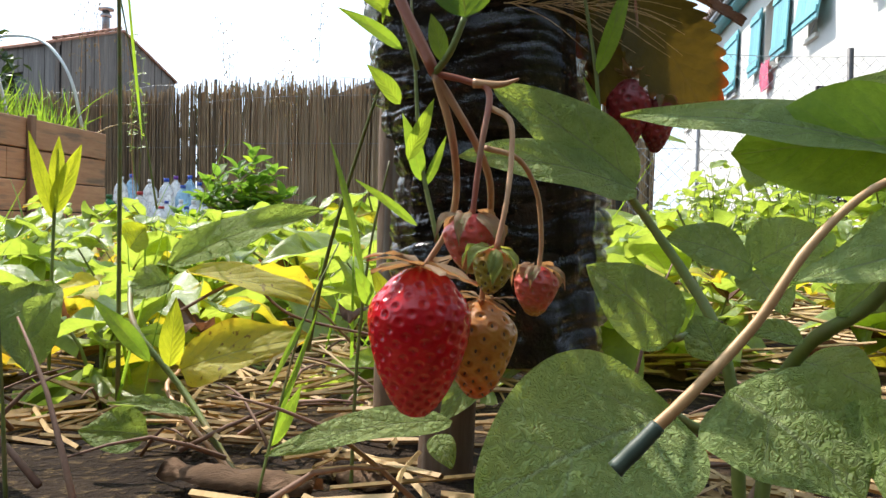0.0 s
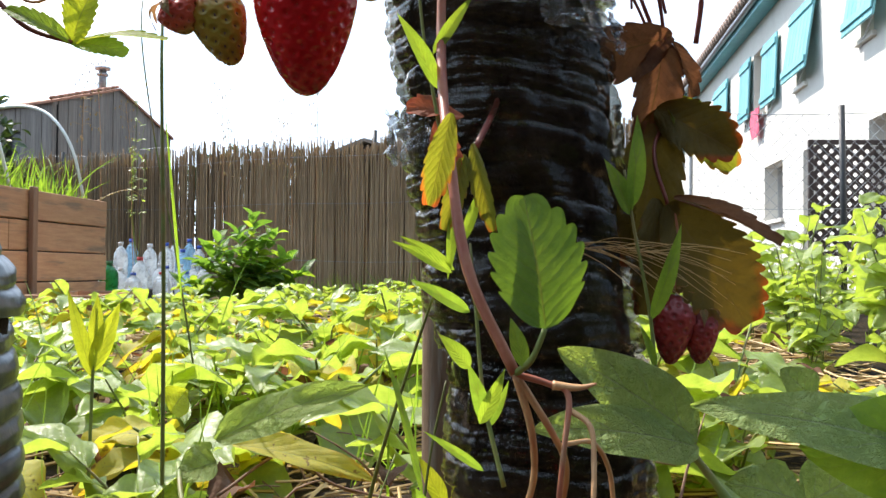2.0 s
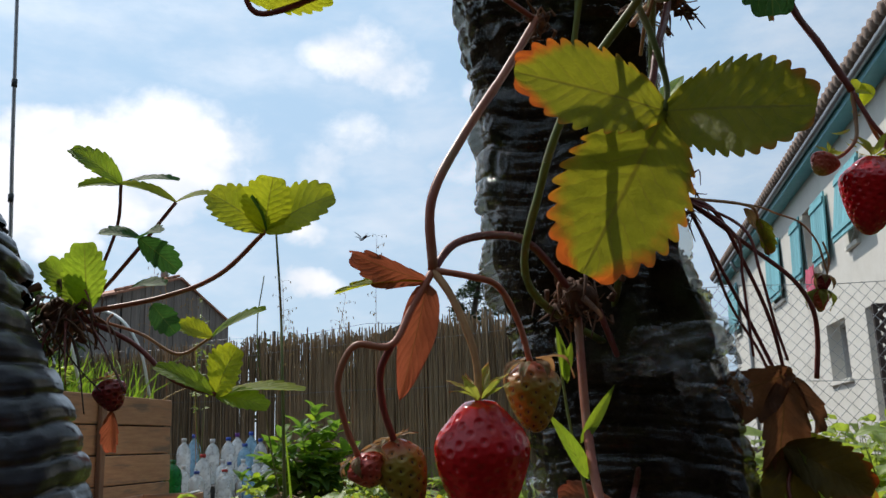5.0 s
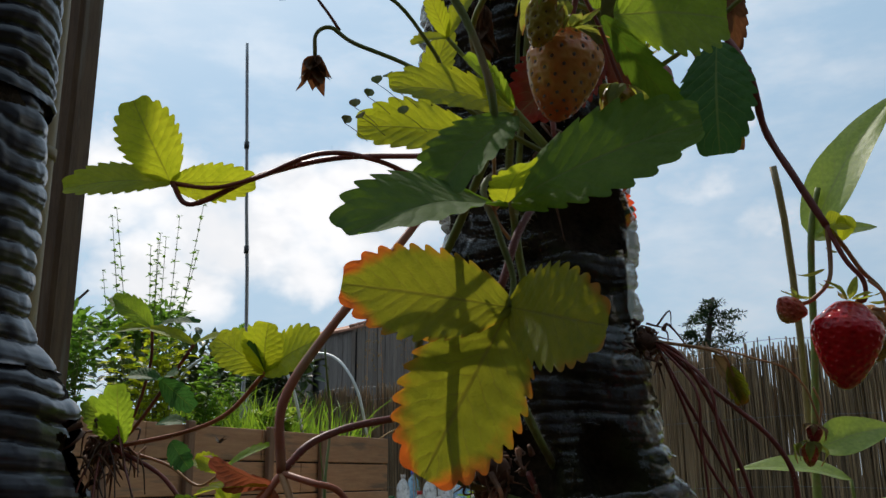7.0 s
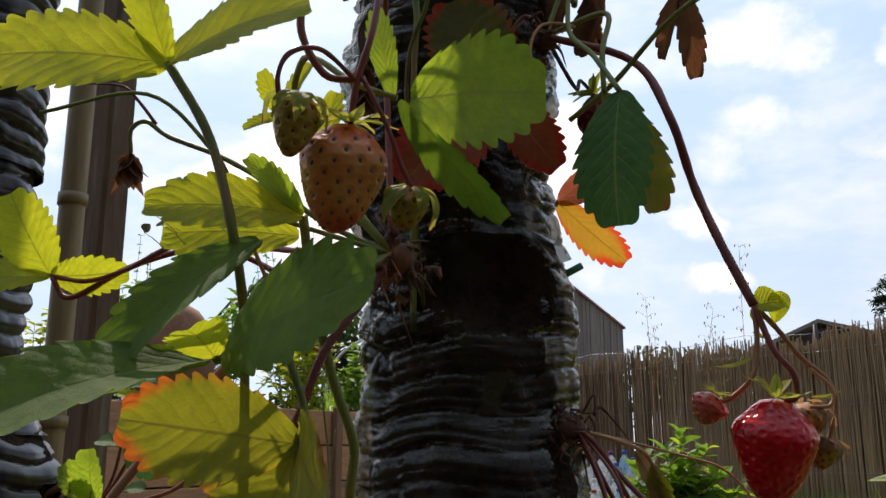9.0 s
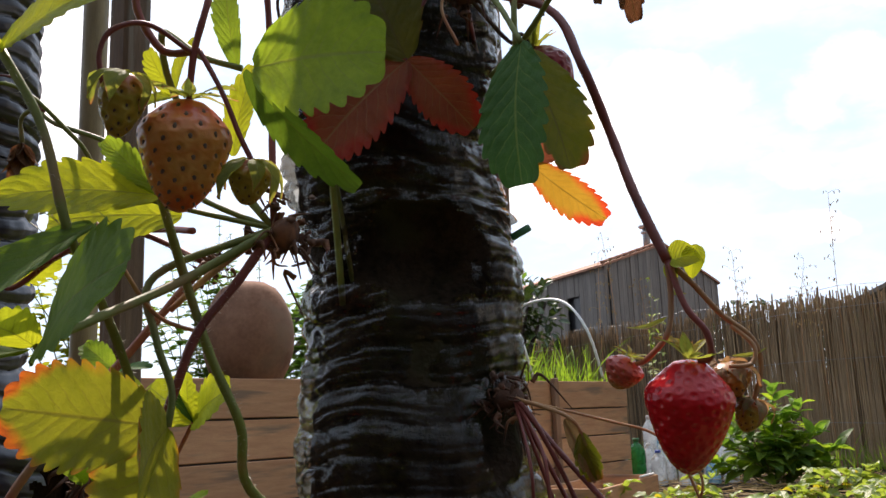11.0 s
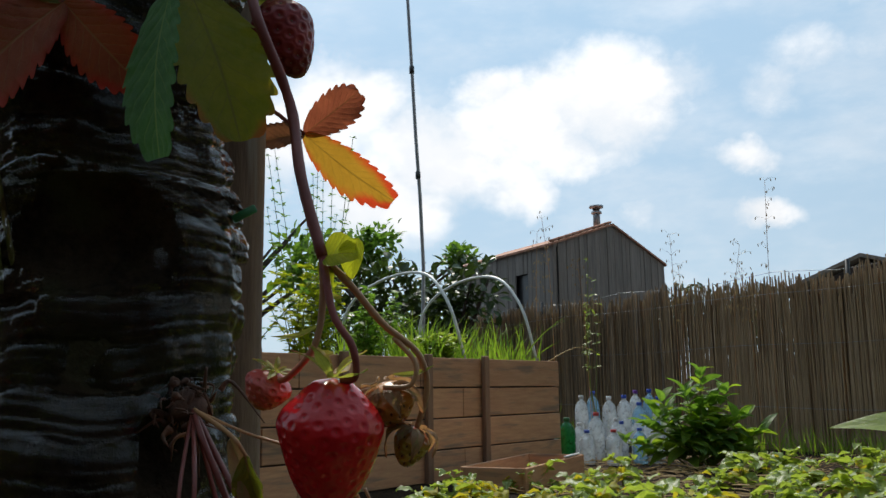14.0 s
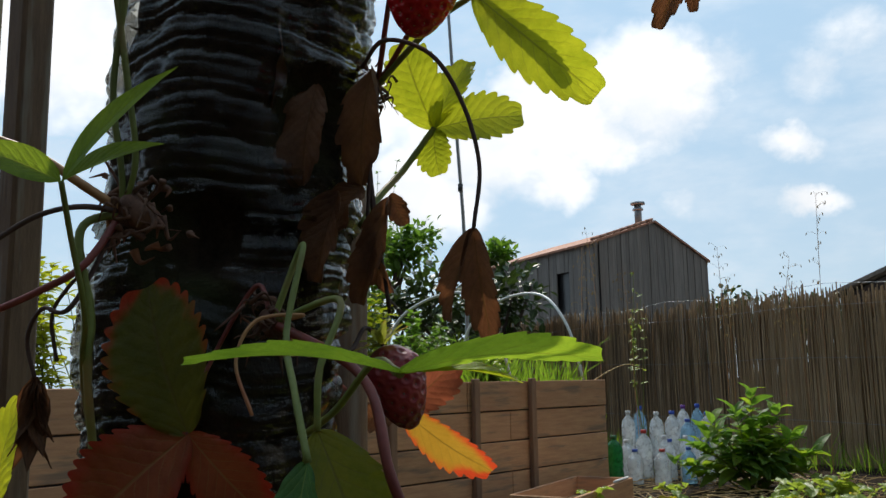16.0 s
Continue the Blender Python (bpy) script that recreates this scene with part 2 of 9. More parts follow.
RUST = leaf_material("dried_leaf_rust", (0.2, 0.065, 0.036), (0.3, 0.105, 0.055), (1.8, 1.4, 1.2), edge=(0.3, 0.09, 0.05), edge_from=0.8, vein=(0.3, 0.12, 0.06), rough=0.65, share=0.4)
CROP = leaf_material("crop_leaf_green", (0.15, 0.225, 0.045), (0.3, 0.385, 0.09), (2.4, 2.25, 1.1), vein=(0.42, 0.48, 0.16), rough=0.36, vein_gap=7.0)
CROP_YELLOW = leaf_material("crop_leaf_yellow", (0.32, 0.33, 0.04), (0.48, 0.42, 0.05), (2.0, 1.8, 0.8), edge=(0.4, 0.28, 0.04), edge_from=0.8, vein=(0.45, 0.45, 0.12), spots=0.85, vein_gap=7.0)
BROAD = leaf_material("broad_leaf_green", (0.18, 0.27, 0.075), (0.31, 0.41, 0.14), (2.0, 1.9, 0.9), vein=(0.4, 0.48, 0.22), rough=0.7, vein_gap=4.5, relief=2.0, pillow=0.9, quilt=190.0, quilt_by=1.2)
BLADE = leaf_material("grass_blade_green", (0.1, 0.19, 0.03), (0.22, 0.34, 0.05), (2.8, 2.6, 1.2), vein=(0.3, 0.4, 0.12), vein_gap=1.0)
BUSH = leaf_material("bush_leaf_green", (0.05, 0.12, 0.025), (0.12, 0.22, 0.045), (2.8, 2.6, 1.2), rough=0.45)
LAUREL = leaf_material("laurel_leaf_dark", (0.02, 0.045, 0.015), (0.055, 0.09, 0.025), (1.9, 1.8, 0.9), rough=0.4, share=0.2)
CONIFER = leaf_material("conifer_needle_dark", (0.015, 0.035, 0.02), (0.03, 0.06, 0.03), (1.5, 1.5, 1.0), share=0.15)

STEM_RED = plain("stem_red", (0.34, 0.08, 0.045), (0.46, 0.16, 0.08), 60, 0.45, 0.3, 0.0006, c3=(0.36, 0.2, 0.1))
STEM_DARK = plain("stem_dark_red", (0.15, 0.03, 0.022), (0.25, 0.055, 0.04), 60, 0.45, 0.3, 0.0006)
STEM_GREEN = plain("stem_green", (0.12, 0.16, 0.03), (0.2, 0.24, 0.05), 60, 0.55, 0.3, 0.0006, c3=(0.24, 0.17, 0.06))
STEM_TAN = plain("stem_tan", (0.4, 0.19, 0.075), (0.56, 0.32, 0.14), 60, 0.5, 0.3, 0.0006, c3=(0.42, 0.14, 0.07))
RUNNER = plain("runner_orange_tan", (0.5, 0.26, 0.09), (0.66, 0.4, 0.17), 60, 0.45, 0.2, 0.0006)
SHOOT = plain("shoot_dark_green", (0.03, 0.05, 0.03), (0.06, 0.085, 0.05), 80, 0.5, 0.2, 0.0006)
STEM_BLACK = plain("dead_stem_dark", (0.05, 0.03, 0.025), (0.1, 0.06, 0.045), 80, 0.8, 0.4, 0.0008)
HAIR = plain("stem_hair_pale", (0.55, 0.5, 0.4), (0.7, 0.66, 0.55), 80, 0.6, 0.0)
CROWN_BROWN = plain("crown_brown", (0.06, 0.03, 0.02), (0.17, 0.08, 0.045), 120, 0.85, 0.5, 0.001, c3=(0.3, 0.12, 0.05))
SEPAL = leaf_material("sepal_green", (0.17, 0.21, 0.05), (0.3, 0.33, 0.09), (2.4, 2.2, 1.2), edge=(0.4, 0.18, 0.12), edge_from=0.9, vein_gap=1.0)
SEPAL_DRY = leaf_material("sepal_dry", (0.2, 0.13, 0.07), (0.36, 0.24, 0.14), (1.6, 1.3, 0.9), edge=(0.26, 0.1, 0.06), edge_from=0.9, vein_gap=1.0)


def berry_material(name, low, high, tip, shoulder, rough=0.28):
    m, n = material(name)
    p = coords(n, "Generated")
    z = n.add("ShaderNodeSeparateXYZ", {0: p}).outputs[2]
    o = coords(n)
    mott = n.noise(o, 130.0, 4)
    col = n.ramp(mott, (0.35, low), (0.65, high))
    wobble = n.math("MULTIPLY", n.math("SUBTRACT", mott, 0.5), 0.3)
    col = n.mix(n.smooth(n.math("ADD", z, wobble), 0.6, 0.97), col, shoulder)
    col = n.mix(n.smooth(n.math("ADD", z, wobble), 0.36, 0.04), col, tip)
    nor = n.bump(n.noise(o, 900.0, 3), 0.25, 0.0004)
    s = principled(n, col, rough, nor, coat=0.35, sss=0.2, coat_rough=0.06, spec=0.25)
    s.inputs["Subsurface Radius"].default_value = (0.006, 0.0015, 0.001)
    s.inputs["Subsurface Scale"].default_value = 0.6
    finish(n, s.outputs[0])
    return m


RIPE = berry_material("ripe_strawberry_skin", (0.47, 0.004, 0.01), (0.62, 0.01, 0.016), (0.42, 0.006, 0.016), (0.52, 0.016, 0.018), 0.16)
PINKISH = berry_material("half_ripe_strawberry_skin", (0.5, 0.08, 0.06), (0.58, 0.13, 0.08), (0.42, 0.26, 0.06), (0.5, 0.06, 0.05), 0.4)
UNRIPE = berry_material("unripe_strawberry_skin", (0.3, 0.24, 0.03), (0.4, 0.31, 0.05), (0.36, 0.22, 0.03), (0.48, 0.12, 0.06), 0.36)
TURNING = berry_material("turning_strawberry_skin", (0.42, 0.17, 0.03), (0.5, 0.25, 0.05), (0.5, 0.1, 0.02), (0.46, 0.2, 0.05), 0.34)
PEACH = berry_material("pale_strawberry_skin", (0.62, 0.22, 0.05), (0.68, 0.36, 0.1), (0.6, 0.12, 0.035), (0.6, 0.07, 0.03), 0.36)
DRIED_SHADED = berry_material("shrivelled_and_shaded_strawberry_skin", (0.2, 0.02, 0.025), (0.32, 0.04, 0.04), (0.16, 0.02, 0.02), (0.2, 0.03, 0.03), 0.5)
SEED_PALE = plain("achene_pale", (0.3, 0.1, 0.03), (0.5, 0.25, 0.07), 300, 0.4, 0.0)
SEED_RED = plain("achene_red", (0.28, 0.012, 0.01), (0.42, 0.045, 0.02), 300, 0.6, 0.0, spec=0.15)
SEED_BROWN = plain("achene_brown", (0.07, 0.035, 0.012), (0.14, 0.075, 0.025), 300, 0.5, 0.0)

SOIL = plain("dark_soil", (0.008, 0.0065, 0.005), (0.06, 0.042, 0.026), 40, 0.95, 0.9, 0.006, c3=(0.05, 0.054, 0.024), spec=0.1)
STRAW = plain("straw", (0.4, 0.23, 0.075), (0.68, 0.47, 0.19), 60, 0.6, 0.2, 0.0006)
TWIG = plain("dead_twig", (0.14, 0.07, 0.045), (0.26, 0.15, 0.09), 60, 0.8, 0.3, 0.001)
CLAY = plain("mottled_clay", (0.17, 0.075, 0.04), (0.34, 0.17, 0.1), 9, 0.9, 0.3, 0.003, c3=(0.22, 0.13, 0.08))
BARKY = plain("curled_bark", (0.16, 0.085, 0.04), (0.34, 0.2, 0.1), 40, 0.85, 0.6, 0.002, (1, 5, 1))
POST = plain("weathered_post_wood", (0.1, 0.06, 0.034), (0.19, 0.12, 0.07), 30, 0.8, 0.5, 0.002, (6, 6, 0.6), c3=(0.2, 0.17, 0.13))
BAMBOO = plain("bamboo_cane", (0.2, 0.145, 0.06), (0.32, 0.24, 0.11), 30, 0.45, 0.2, 0.001, (4, 4, 0.6))
PLANK = plain("larch_plank", (0.5, 0.24, 0.12), (0.67, 0.37, 0.19), 7, 0.7, 0.4, 0.002, (1, 1, 9), c3=(0.3, 0.19, 0.12))
BATTEN = plain("larch_batten", (0.24, 0.13, 0.075), (0.36, 0.2, 0.12), 9, 0.75, 0.4, 0.002, (6, 6, 1))
REED = plain("reed_cane", (0.29, 0.19, 0.1), (0.52, 0.355, 0.195), 12, 0.5, 0.2, 0.001, (4, 4, 0.7), c3=(0.37, 0.26, 0.155), pieces=(0.4, 1.35))
BARNWOOD = plain("grey_weathered_cladding", (0.18, 0.157, 0.138), (0.33, 0.29, 0.25), 5, 0.85, 0.4, 0.004, (5, 5, 0.35), c3=(0.24, 0.2, 0.165))
ROOF_TILE = plain("weathered_roof_tile", (0.2, 0.14, 0.11), (0.34, 0.25, 0.2), 8, 0.85, 0.3, 0.004)
TILE = plain("terracotta_tile", (0.36, 0.15, 0.09), (0.52, 0.27, 0.17), 8, 0.8, 0.3, 0.004)
RENDERED = plain("cream_render", (0.76, 0.73, 0.65), (0.84, 0.81, 0.74), 3, 0.9, 0.25, 0.004, c3=(0.72, 0.69, 0.62))
TURQUOISE = plain("turquoise_paint", (0.13, 0.42, 0.47), (0.19, 0.5, 0.55), 6, 0.5, 0.1, 0.001)
# near-black colour that stands in for the shade inside the buildings
SHADOWED = plain("painted_dark_interior", (0.02, 0.02, 0.022), (0.05, 0.05, 0.05), 4, 0.3, 0.0)
REVEAL = plain("grey_window_reveal", (0.4, 0.4, 0.4), (0.52, 0.52, 0.5), 6, 0.8, 0.1)
STEEL = plain("galvanised_steel", (0.3, 0.31, 0.32), (0.45, 0.46, 0.47), 30, 0.4, 0.1, 0.001, metallic=0.8)
DARK_METAL = plain("dark_painted_metal", (0.02, 0.022, 0.024), (0.05, 0.05, 0.05), 30, 0.5, 0.1)
LATTICE = plain("dark_lattice_wood", (0.035, 0.024, 0.022), (0.075, 0.05, 0.045), 20, 0.7, 0.2)
PINK = plain("pink_cloth", (0.7, 0.12, 0.2), (0.8, 0.2, 0.28), 20, 0.9, 0.3)
WHITE_PLASTIC = plain("white_pvc", (0.7, 0.7, 0.68), (0.82, 0.82, 0.8), 30, 0.35, 0.05)
BARK = plain("tree_bark", (0.06, 0.045, 0.035), (0.13, 0.1, 0.08), 8, 0.9, 0.6, 0.01)


def ground_material():
    m, n = material("garden_earth_with_mulch")
    p = coords(n)
    big = n.noise(p, 1.6, 6)
    mid = n.noise(p, 14.0, 5)
    fine = n.noise(p, 90.0, 4, 0.7)
    col = n.ramp(mid, (0.3, (0.012, 0.008, 0.006)), (0.7, (0.045, 0.03, 0.018)))
    col = n.mix(n.smooth(fine, 0.52, 0.74), col, (0.2, 0.135, 0.06))
    col = n.mix(n.smooth(big, 0.5, 0.62), col, (0.02, 0.014, 0.01))
    nor = n.bump(n.math("ADD", mid, n.math("MULTIPLY", fine, 0.6)), 0.9, 0.02)
    finish(n, principled(n, col, 0.95, nor, spec=0.1).outputs[0])
    return m


GROUND = ground_material()


def film_material(name, haze, tint, rough, bump, worn_from=0.45, worn_to=0.75, shine=0.75, milk_col=(0.8, 0.82, 0.84)):
    """Clear plastic: mostly see-through, shining at its folds."""
    m, n = material(name)
    p = coords(n)
    h = n.math("ADD", n.noise(p, 55.0, 3), n.math("MULTIPLY", n.noise(p, 190.0, 3), 0.45))
    nor = n.bump(h, bump, 0.0015)
    clear = n.add("ShaderNodeBsdfTransparent", {"Color": (*tint, 1)})
    gloss = n.add("ShaderNodeBsdfGlossy", {"Color": (1, 0.97, 0.93, 1), "Roughness": rough, "Normal": nor})
    milk_a = n.add("ShaderNodeBsdfDiffuse", {"Color": (*milk_col, 1), "Normal": nor})
    milk_b = n.add("ShaderNodeBsdfTranslucent", {"Color": (*milk_col, 1), "Normal": nor})
    milk = n.add("ShaderNodeMixShader", {"Fac": 0.45, 1: milk_a.outputs[0], 2: milk_b.outputs[0]})
    worn = n.math("MULTIPLY", n.smooth(n.noise(p, 38.0, 5), worn_from, worn_to), haze)
    body = n.add("ShaderNodeMixShader", {"Fac": worn, 1: clear.outputs[0], 2: milk.outputs[0]})
    fres = n.add("ShaderNodeFresnel", {"IOR": 1.42, "Normal": nor}).outputs[0]
    fac = n.math("ADD", n.math("MULTIPLY", fres, shine), 0.0, True)
    finish(n, n.add("ShaderNodeMixShader", {"Fac": fac, 1: body.outputs[0], 2: gloss.outputs[0]}).outputs[0])
    return m


PET = film_material("clear_bottle_plastic", 0.05, (0.64, 0.63, 0.58), 0.04, 0.4, 0.48, 0.8, shine=0.74)
FILM = film_material("crinkled_clear_film", 0.42, (0.9, 0.92, 0.94), 0.12, 1.0)
GREY_PET = plain("dark_ribbed_bottle_plastic", (0.011, 0.012, 0.017), (0.036, 0.036, 0.048), 25, 0.32, 0.35, 0.0015, coat=0.15)
WHITE_FILM = film_material("milky_plastic_film", 0.85, (0.95, 0.96, 0.97), 0.12, 0.8, 0.25, 0.6)
HAZY = film_material("hazy_bottle_plastic", 0.7, (0.86, 0.91, 0.95), 0.16, 0.5, 0.15, 0.6, milk_col=(0.72, 0.77, 0.8))
HAZY_BLUE = film_material("blue_bottle_plastic", 0.6, (0.6, 0.82, 0.93), 0.2, 0.4, 0.15, 0.6, milk_col=(0.38, 0.58, 0.76))
HAZY_GREEN = film_material("green_bottle_plastic", 0.7, (0.06, 0.4, 0.14), 0.15, 0.5, 0.15, 0.6, milk_col=(0.03, 0.3, 0.1))
CAP = {c: plain("cap_" + c, tuple(0.85 * v for v in rgb), rgb, 40, 0.4, 0.0) for c, rgb in
       {"blue": (0.04, 0.1, 0.5), "white": (0.8, 0.8, 0.8), "red": (0.65, 0.06, 0.05), "green": (0.03, 0.18, 0.06), "violet": (0.2, 0.05, 0.35)}.items()}


# ---- building helpers ----
def part(name, bm, mat, parent=None, label="", smooth=True):
    """One mesh object from a bmesh, under a thing or a part."""
    me = bpy.data.meshes.new(name)
    bm.to_mesh(me)
    bm.free()
    if smooth:
        me.polygons.foreach_set("use_smooth", [True] * len(me.polygons))
    me.materials.append(mat)
    ob = new(name, me)
    ob.parent = parent
    if label:
        tagged(ob, label)
    return ob


def thing(name, label, category, at=(0, 0, 0), group="", kind=""):
    ob = new(name)
    ob.empty_display_size = 0.02
    ob.location = at
    return tagged(ob, label, category, group, kind)


def local(at, *parts):
    """Moves parts built in world places under a thing that stands at `at`."""
    for p in parts:
        p.location = Vector(p.location) - Vector(at)


def box(bm, lo, hi, bevel=0.0, m=None):
    lo, hi = Vector(lo), Vector(hi)
    made = bmesh.ops.create_cube(bm, size=1.0, matrix=Matrix.LocRotScale((lo + hi) / 2, None, hi - lo))["verts"]
    if bevel:
        edges = list({e for v in made for e in v.link_edges})
        made = bmesh.ops.bevel(bm, geom=edges, offset=bevel, segments=1, affect="EDGES")["verts"]
    if m is not None:
        bmesh.ops.transform(bm, matrix=m, verts=[v for v in made if v.is_valid])


def spline(pts, per=6):
    pts = [Vector(p) for p in pts]
    ext = [2 * pts[0] - pts[1]] + pts + [2 * pts[-1] - pts[-2]]
    out = []
    for i in range(1, len(ext) - 2):
        a, b, c, d = ext[i - 1:i + 3]
        for k in range(per):
            t = k / per
            out.append(0.5 * (2 * b + (c - a) * t + (2 * a - 5 * b + 4 * c - d) * t * t + (3 * b - a - 3 * c + d) * t ** 3))
    return out + [pts[-1]]


def tube(bm, pts, r0, r1=None, seg=7, per=6, knobs=0.0):
    """A tapered round stem along a smooth line through a few points."""
    r1 = r0 if r1 is None else r1
    line = spline(pts, per)
    up, rings = Vector((0.31, 0.2, 0.93)), []
    for i, p in enumerate(line):
        along = (line[min(i + 1, len(line) - 1)] - line[max(i - 1, 0)]).normalized()
        side = along.cross(up)
        side = side.normalized() if side.length > 1e-5 else along.orthogonal().normalized()
        up = side.cross(along)
        f = i / (len(line) - 1)
        r = (r0 + (r1 - r0) * f) * (1 + knobs * noise.noise(p * 220))
        rings.append([bm.verts.new(p + r * (math.cos(a) * side + math.sin(a) * up)) for a in (math.tau * k / seg for k in range(seg))])
    for a, b in zip(rings, rings[1:]):
        for k in range(seg):
            bm.faces.new((a[k], a[(k + 1) % seg], b[(k + 1) % seg], b[k]))
    bm.faces.new(list(reversed(rings[0])))
    bm.faces.new(rings[-1])
    return line


def shape_width(kind, u):
    if kind == "strawberry":
        return max(0.0, math.sin(math.pi * min(1.0, u ** 0.88 * 0.97 + 0.012))) ** 0.56 * (0.78 + 0.34 * u) * 0.95
    if kind == "ovate":
        return max(0.0, math.sin(math.pi * min(1.0, u ** 0.68))) ** 0.72
    if kind == "oval":
        return max(0.0, math.sin(math.pi * min(1.0, u ** 0.85))) ** 0.6
    if kind == "lance":
        return max(0.0, math.sin(math.pi * min(1.0, u ** 0.7))) ** 0.95
    return max(0.0, min(1.0, u * 6)) * (1 - u) ** 0.6


def leaf(bm, base, tip, width, normal=(0, 0, 1), kind="strawberry", fold=0.25, droop=0.1, wave=0.05, teeth=9, long=18, seed=0):
    """One leaf blade from its base to its tip. fold: how far the halves rise; droop: how far the middle arches."""
    base, tip = Vector(base), Vector(tip)
    along = tip - base
    length = along.length
    along.normalize()
    nrm = Vector(normal)
    side = along.cross(nrm)
    side = side.normalized() if side.length > 1e-4 else along.orthogonal().normalized()
    nrm = side.cross(along)
    uv = bm.loops.layers.uv.verify()
    cols = (-1.0, -0.86, -0.55, -0.25, 0.0, 0.25, 0.55, 0.86, 1.0)
    steps = max(teeth * 6, 24) if teeth else long
    grid = []
    for i in range(steps + 1):
        u = i / steps
        w = shape_width(kind, u) * width / 2
        row = []
        for c in cols:
            ww, push = w * c, 0.0
            if teeth and abs(c) == 1.0 and 0.12 < u:
                ph = (u * teeth) % 1.0
                bulge = math.sin(math.pi * ph ** 1.5) ** 0.7
                ww *= 1.0 - 0.15 * (1 - bulge)
                push = 0.3 * bulge / teeth * length
            elif teeth and abs(c) == 1.0:
                ww *= 0.85
            a = abs(c)
            lift = fold * abs(ww) + droop * length * math.sin(math.pi * u) * 0.6
            ripple = wave * width * a * noise.noise(Vector((u * 3.1 + seed, c * 1.7, seed * 2.3)))
            ripple += 0.006 * width * a * math.cos(u * 9 * math.tau) if kind == "strawberry" else 0.0
            row.append(bm.verts.new(base + along * (u * length + push) + side * ww + nrm * (lift + ripple)))
        grid.append(row)
    for i in range(steps):
        for k in range(len(cols) - 1):
            f = bm.faces.new((grid[i][k], grid[i][k + 1], grid[i + 1][k + 1], grid[i + 1][k]))
            f.smooth = True
            for loop, (du, dv) in zip(f.loops, ((0, 0), (0, 1), (1, 1), (1, 0))):
                loop[uv].uv = ((i + du) / steps, 0.5 + 0.5 * cols[k + dv])


def bm_new():
    return bmesh.new()


# ---- ground ----
def ground_height(x, y):
    return 0.02 * noise.noise(Vector((x * 1.3, y * 1.3, 3.1))) + 0.008 * noise.noise(Vector((x * 7, y * 7, 1.0)))


def build_ground():
    bm = bm_new()
    xs = [-900, -200, -60, -25, -12, -7] + [-4 + 0.16 * i for i in range(51)] + [6, 9, 14, 30, 80, 250, 900]
    ys = [-900, -200, -50, -15, -6, -3] + [-1.5 + 0.16 * i for i in range(60)] + [9, 11, 15, 22, 40, 90, 300, 900]
    grid = [[bm.verts.new((x, y, ground_height(x, y) if -5 < x < 6 and -3 < y < 9 else -0.02)) for x in xs] for y in ys]
    for j in range(len(ys) - 1):
        for i in range(len(xs) - 1):
            bm.faces.new((grid[j][i], grid[j][i + 1], grid[j + 1][i + 1], grid[j + 1][i]))
    ob = part("ground", bm, GROUND)
    tagged(ob, "dark garden earth strewn with straw mulch", "ground", kind="structure")


build_ground()


# ---- unseen plain wall, added behind the camera to darken reflections and fill ----
bm = bm_new()
box(bm, (-6.0, -2.75, -0.1), (6.0, -2.6, 2.6), 0.01)
tagged(part("wall_south", bm, LATTICE, smooth=False), "unseen plain dark wall added behind the camera to cut fill light", "wall", kind="structure")


# ---- raised planter box of larch planks ----
PL_R, PL_L, PL_H = Vector((-2.085, 5.2, 0)), Vector((-2.435, 1.62, 0)), 0.625


def build_planter():
    along = (PL_L - PL_R).normalized()
    inward = Vector((-along.y, along.x, 0)) * -1
    if inward.x > 0:
        inward = -inward
    length = (PL_L - PL_R).length
    m = Matrix((( along.x, inward.x, 0, PL_R.x), (along.y, inward.y, 0, PL_R.y), (0, 0, 1, 0), (0, 0, 0, 1)))
    root = thing("planter_box", "raised planter box of warm larch planks with upright battens", "planter")
    rows = 4
    h = PL_H / rows
    rnd = random.Random(4)
    for side in range(3):
        for r in range(rows):
            if side == 0:
                cuts = [0, 0.95 + 0.35 * (r % 2), 2.1 + 0.2 * (r % 3), length]
            else:
                cuts = [0, 1.05]
            for a, b in zip(cuts, cuts[1:]):
                bm = bm_new()
                jut = rnd.uniform(-0.004, 0.004)
                if side == 0:
                    box(bm, (a + 0.002, -0.027 + jut, r * h + 0.004), (b - 0.002, 0.0 + jut, (r + 1) * h - 0.003), 0.003, m)
                else:
                    x0 = 0.0 if side == 1 else length - 0.027
                    box(bm, (x0, 0.004, r * h + 0.004), (x0 + 0.027, 1.05, (r + 1) * h - 0.003), 0.003, m)
                part("plank", bm, PLANK, root, smooth=False)
    bm = bm_new()
    box(bm, (0.03, 0.004, 0.0), (length - 0.03, 0.012, PL_H - 0.012), 0.0, m)
    part("liner", bm, DARK_METAL, root, "dark liner film behind the planks", smooth=False)
    for s in (0.78, 1.26, 1.85, 2.35):
        bm = bm_new()
        box(bm, (s - 0.022, -0.06, 0.0), (s + 0.022, -0.032, PL_H + 0.012), 0.004, m)
        part("batten", bm, BATTEN, root, "darker upright batten", smooth=False)
    bm = bm_new()
    g = 14
    verts = [[bm.verts.new(m @ Vector((0.03 + (length - 0.06) * i / g, 0.01 + 1.03 * j / 6, PL_H - 0.05 + 0.02 * noise.noise(Vector((i * 0.9, j * 0.9, 5))))))
              for i in range(g + 1)] for j in range(7)]
    for j in range(6):
        for i in range(g):
            bm.faces.new((verts[j][i], verts[j][i + 1], verts[j + 1][i + 1], verts[j + 1][i]))
    part("soil", bm, SOIL, root, "dark potting soil")
    return m, length


PLANTER_M, PLANTER_LEN = build_planter()


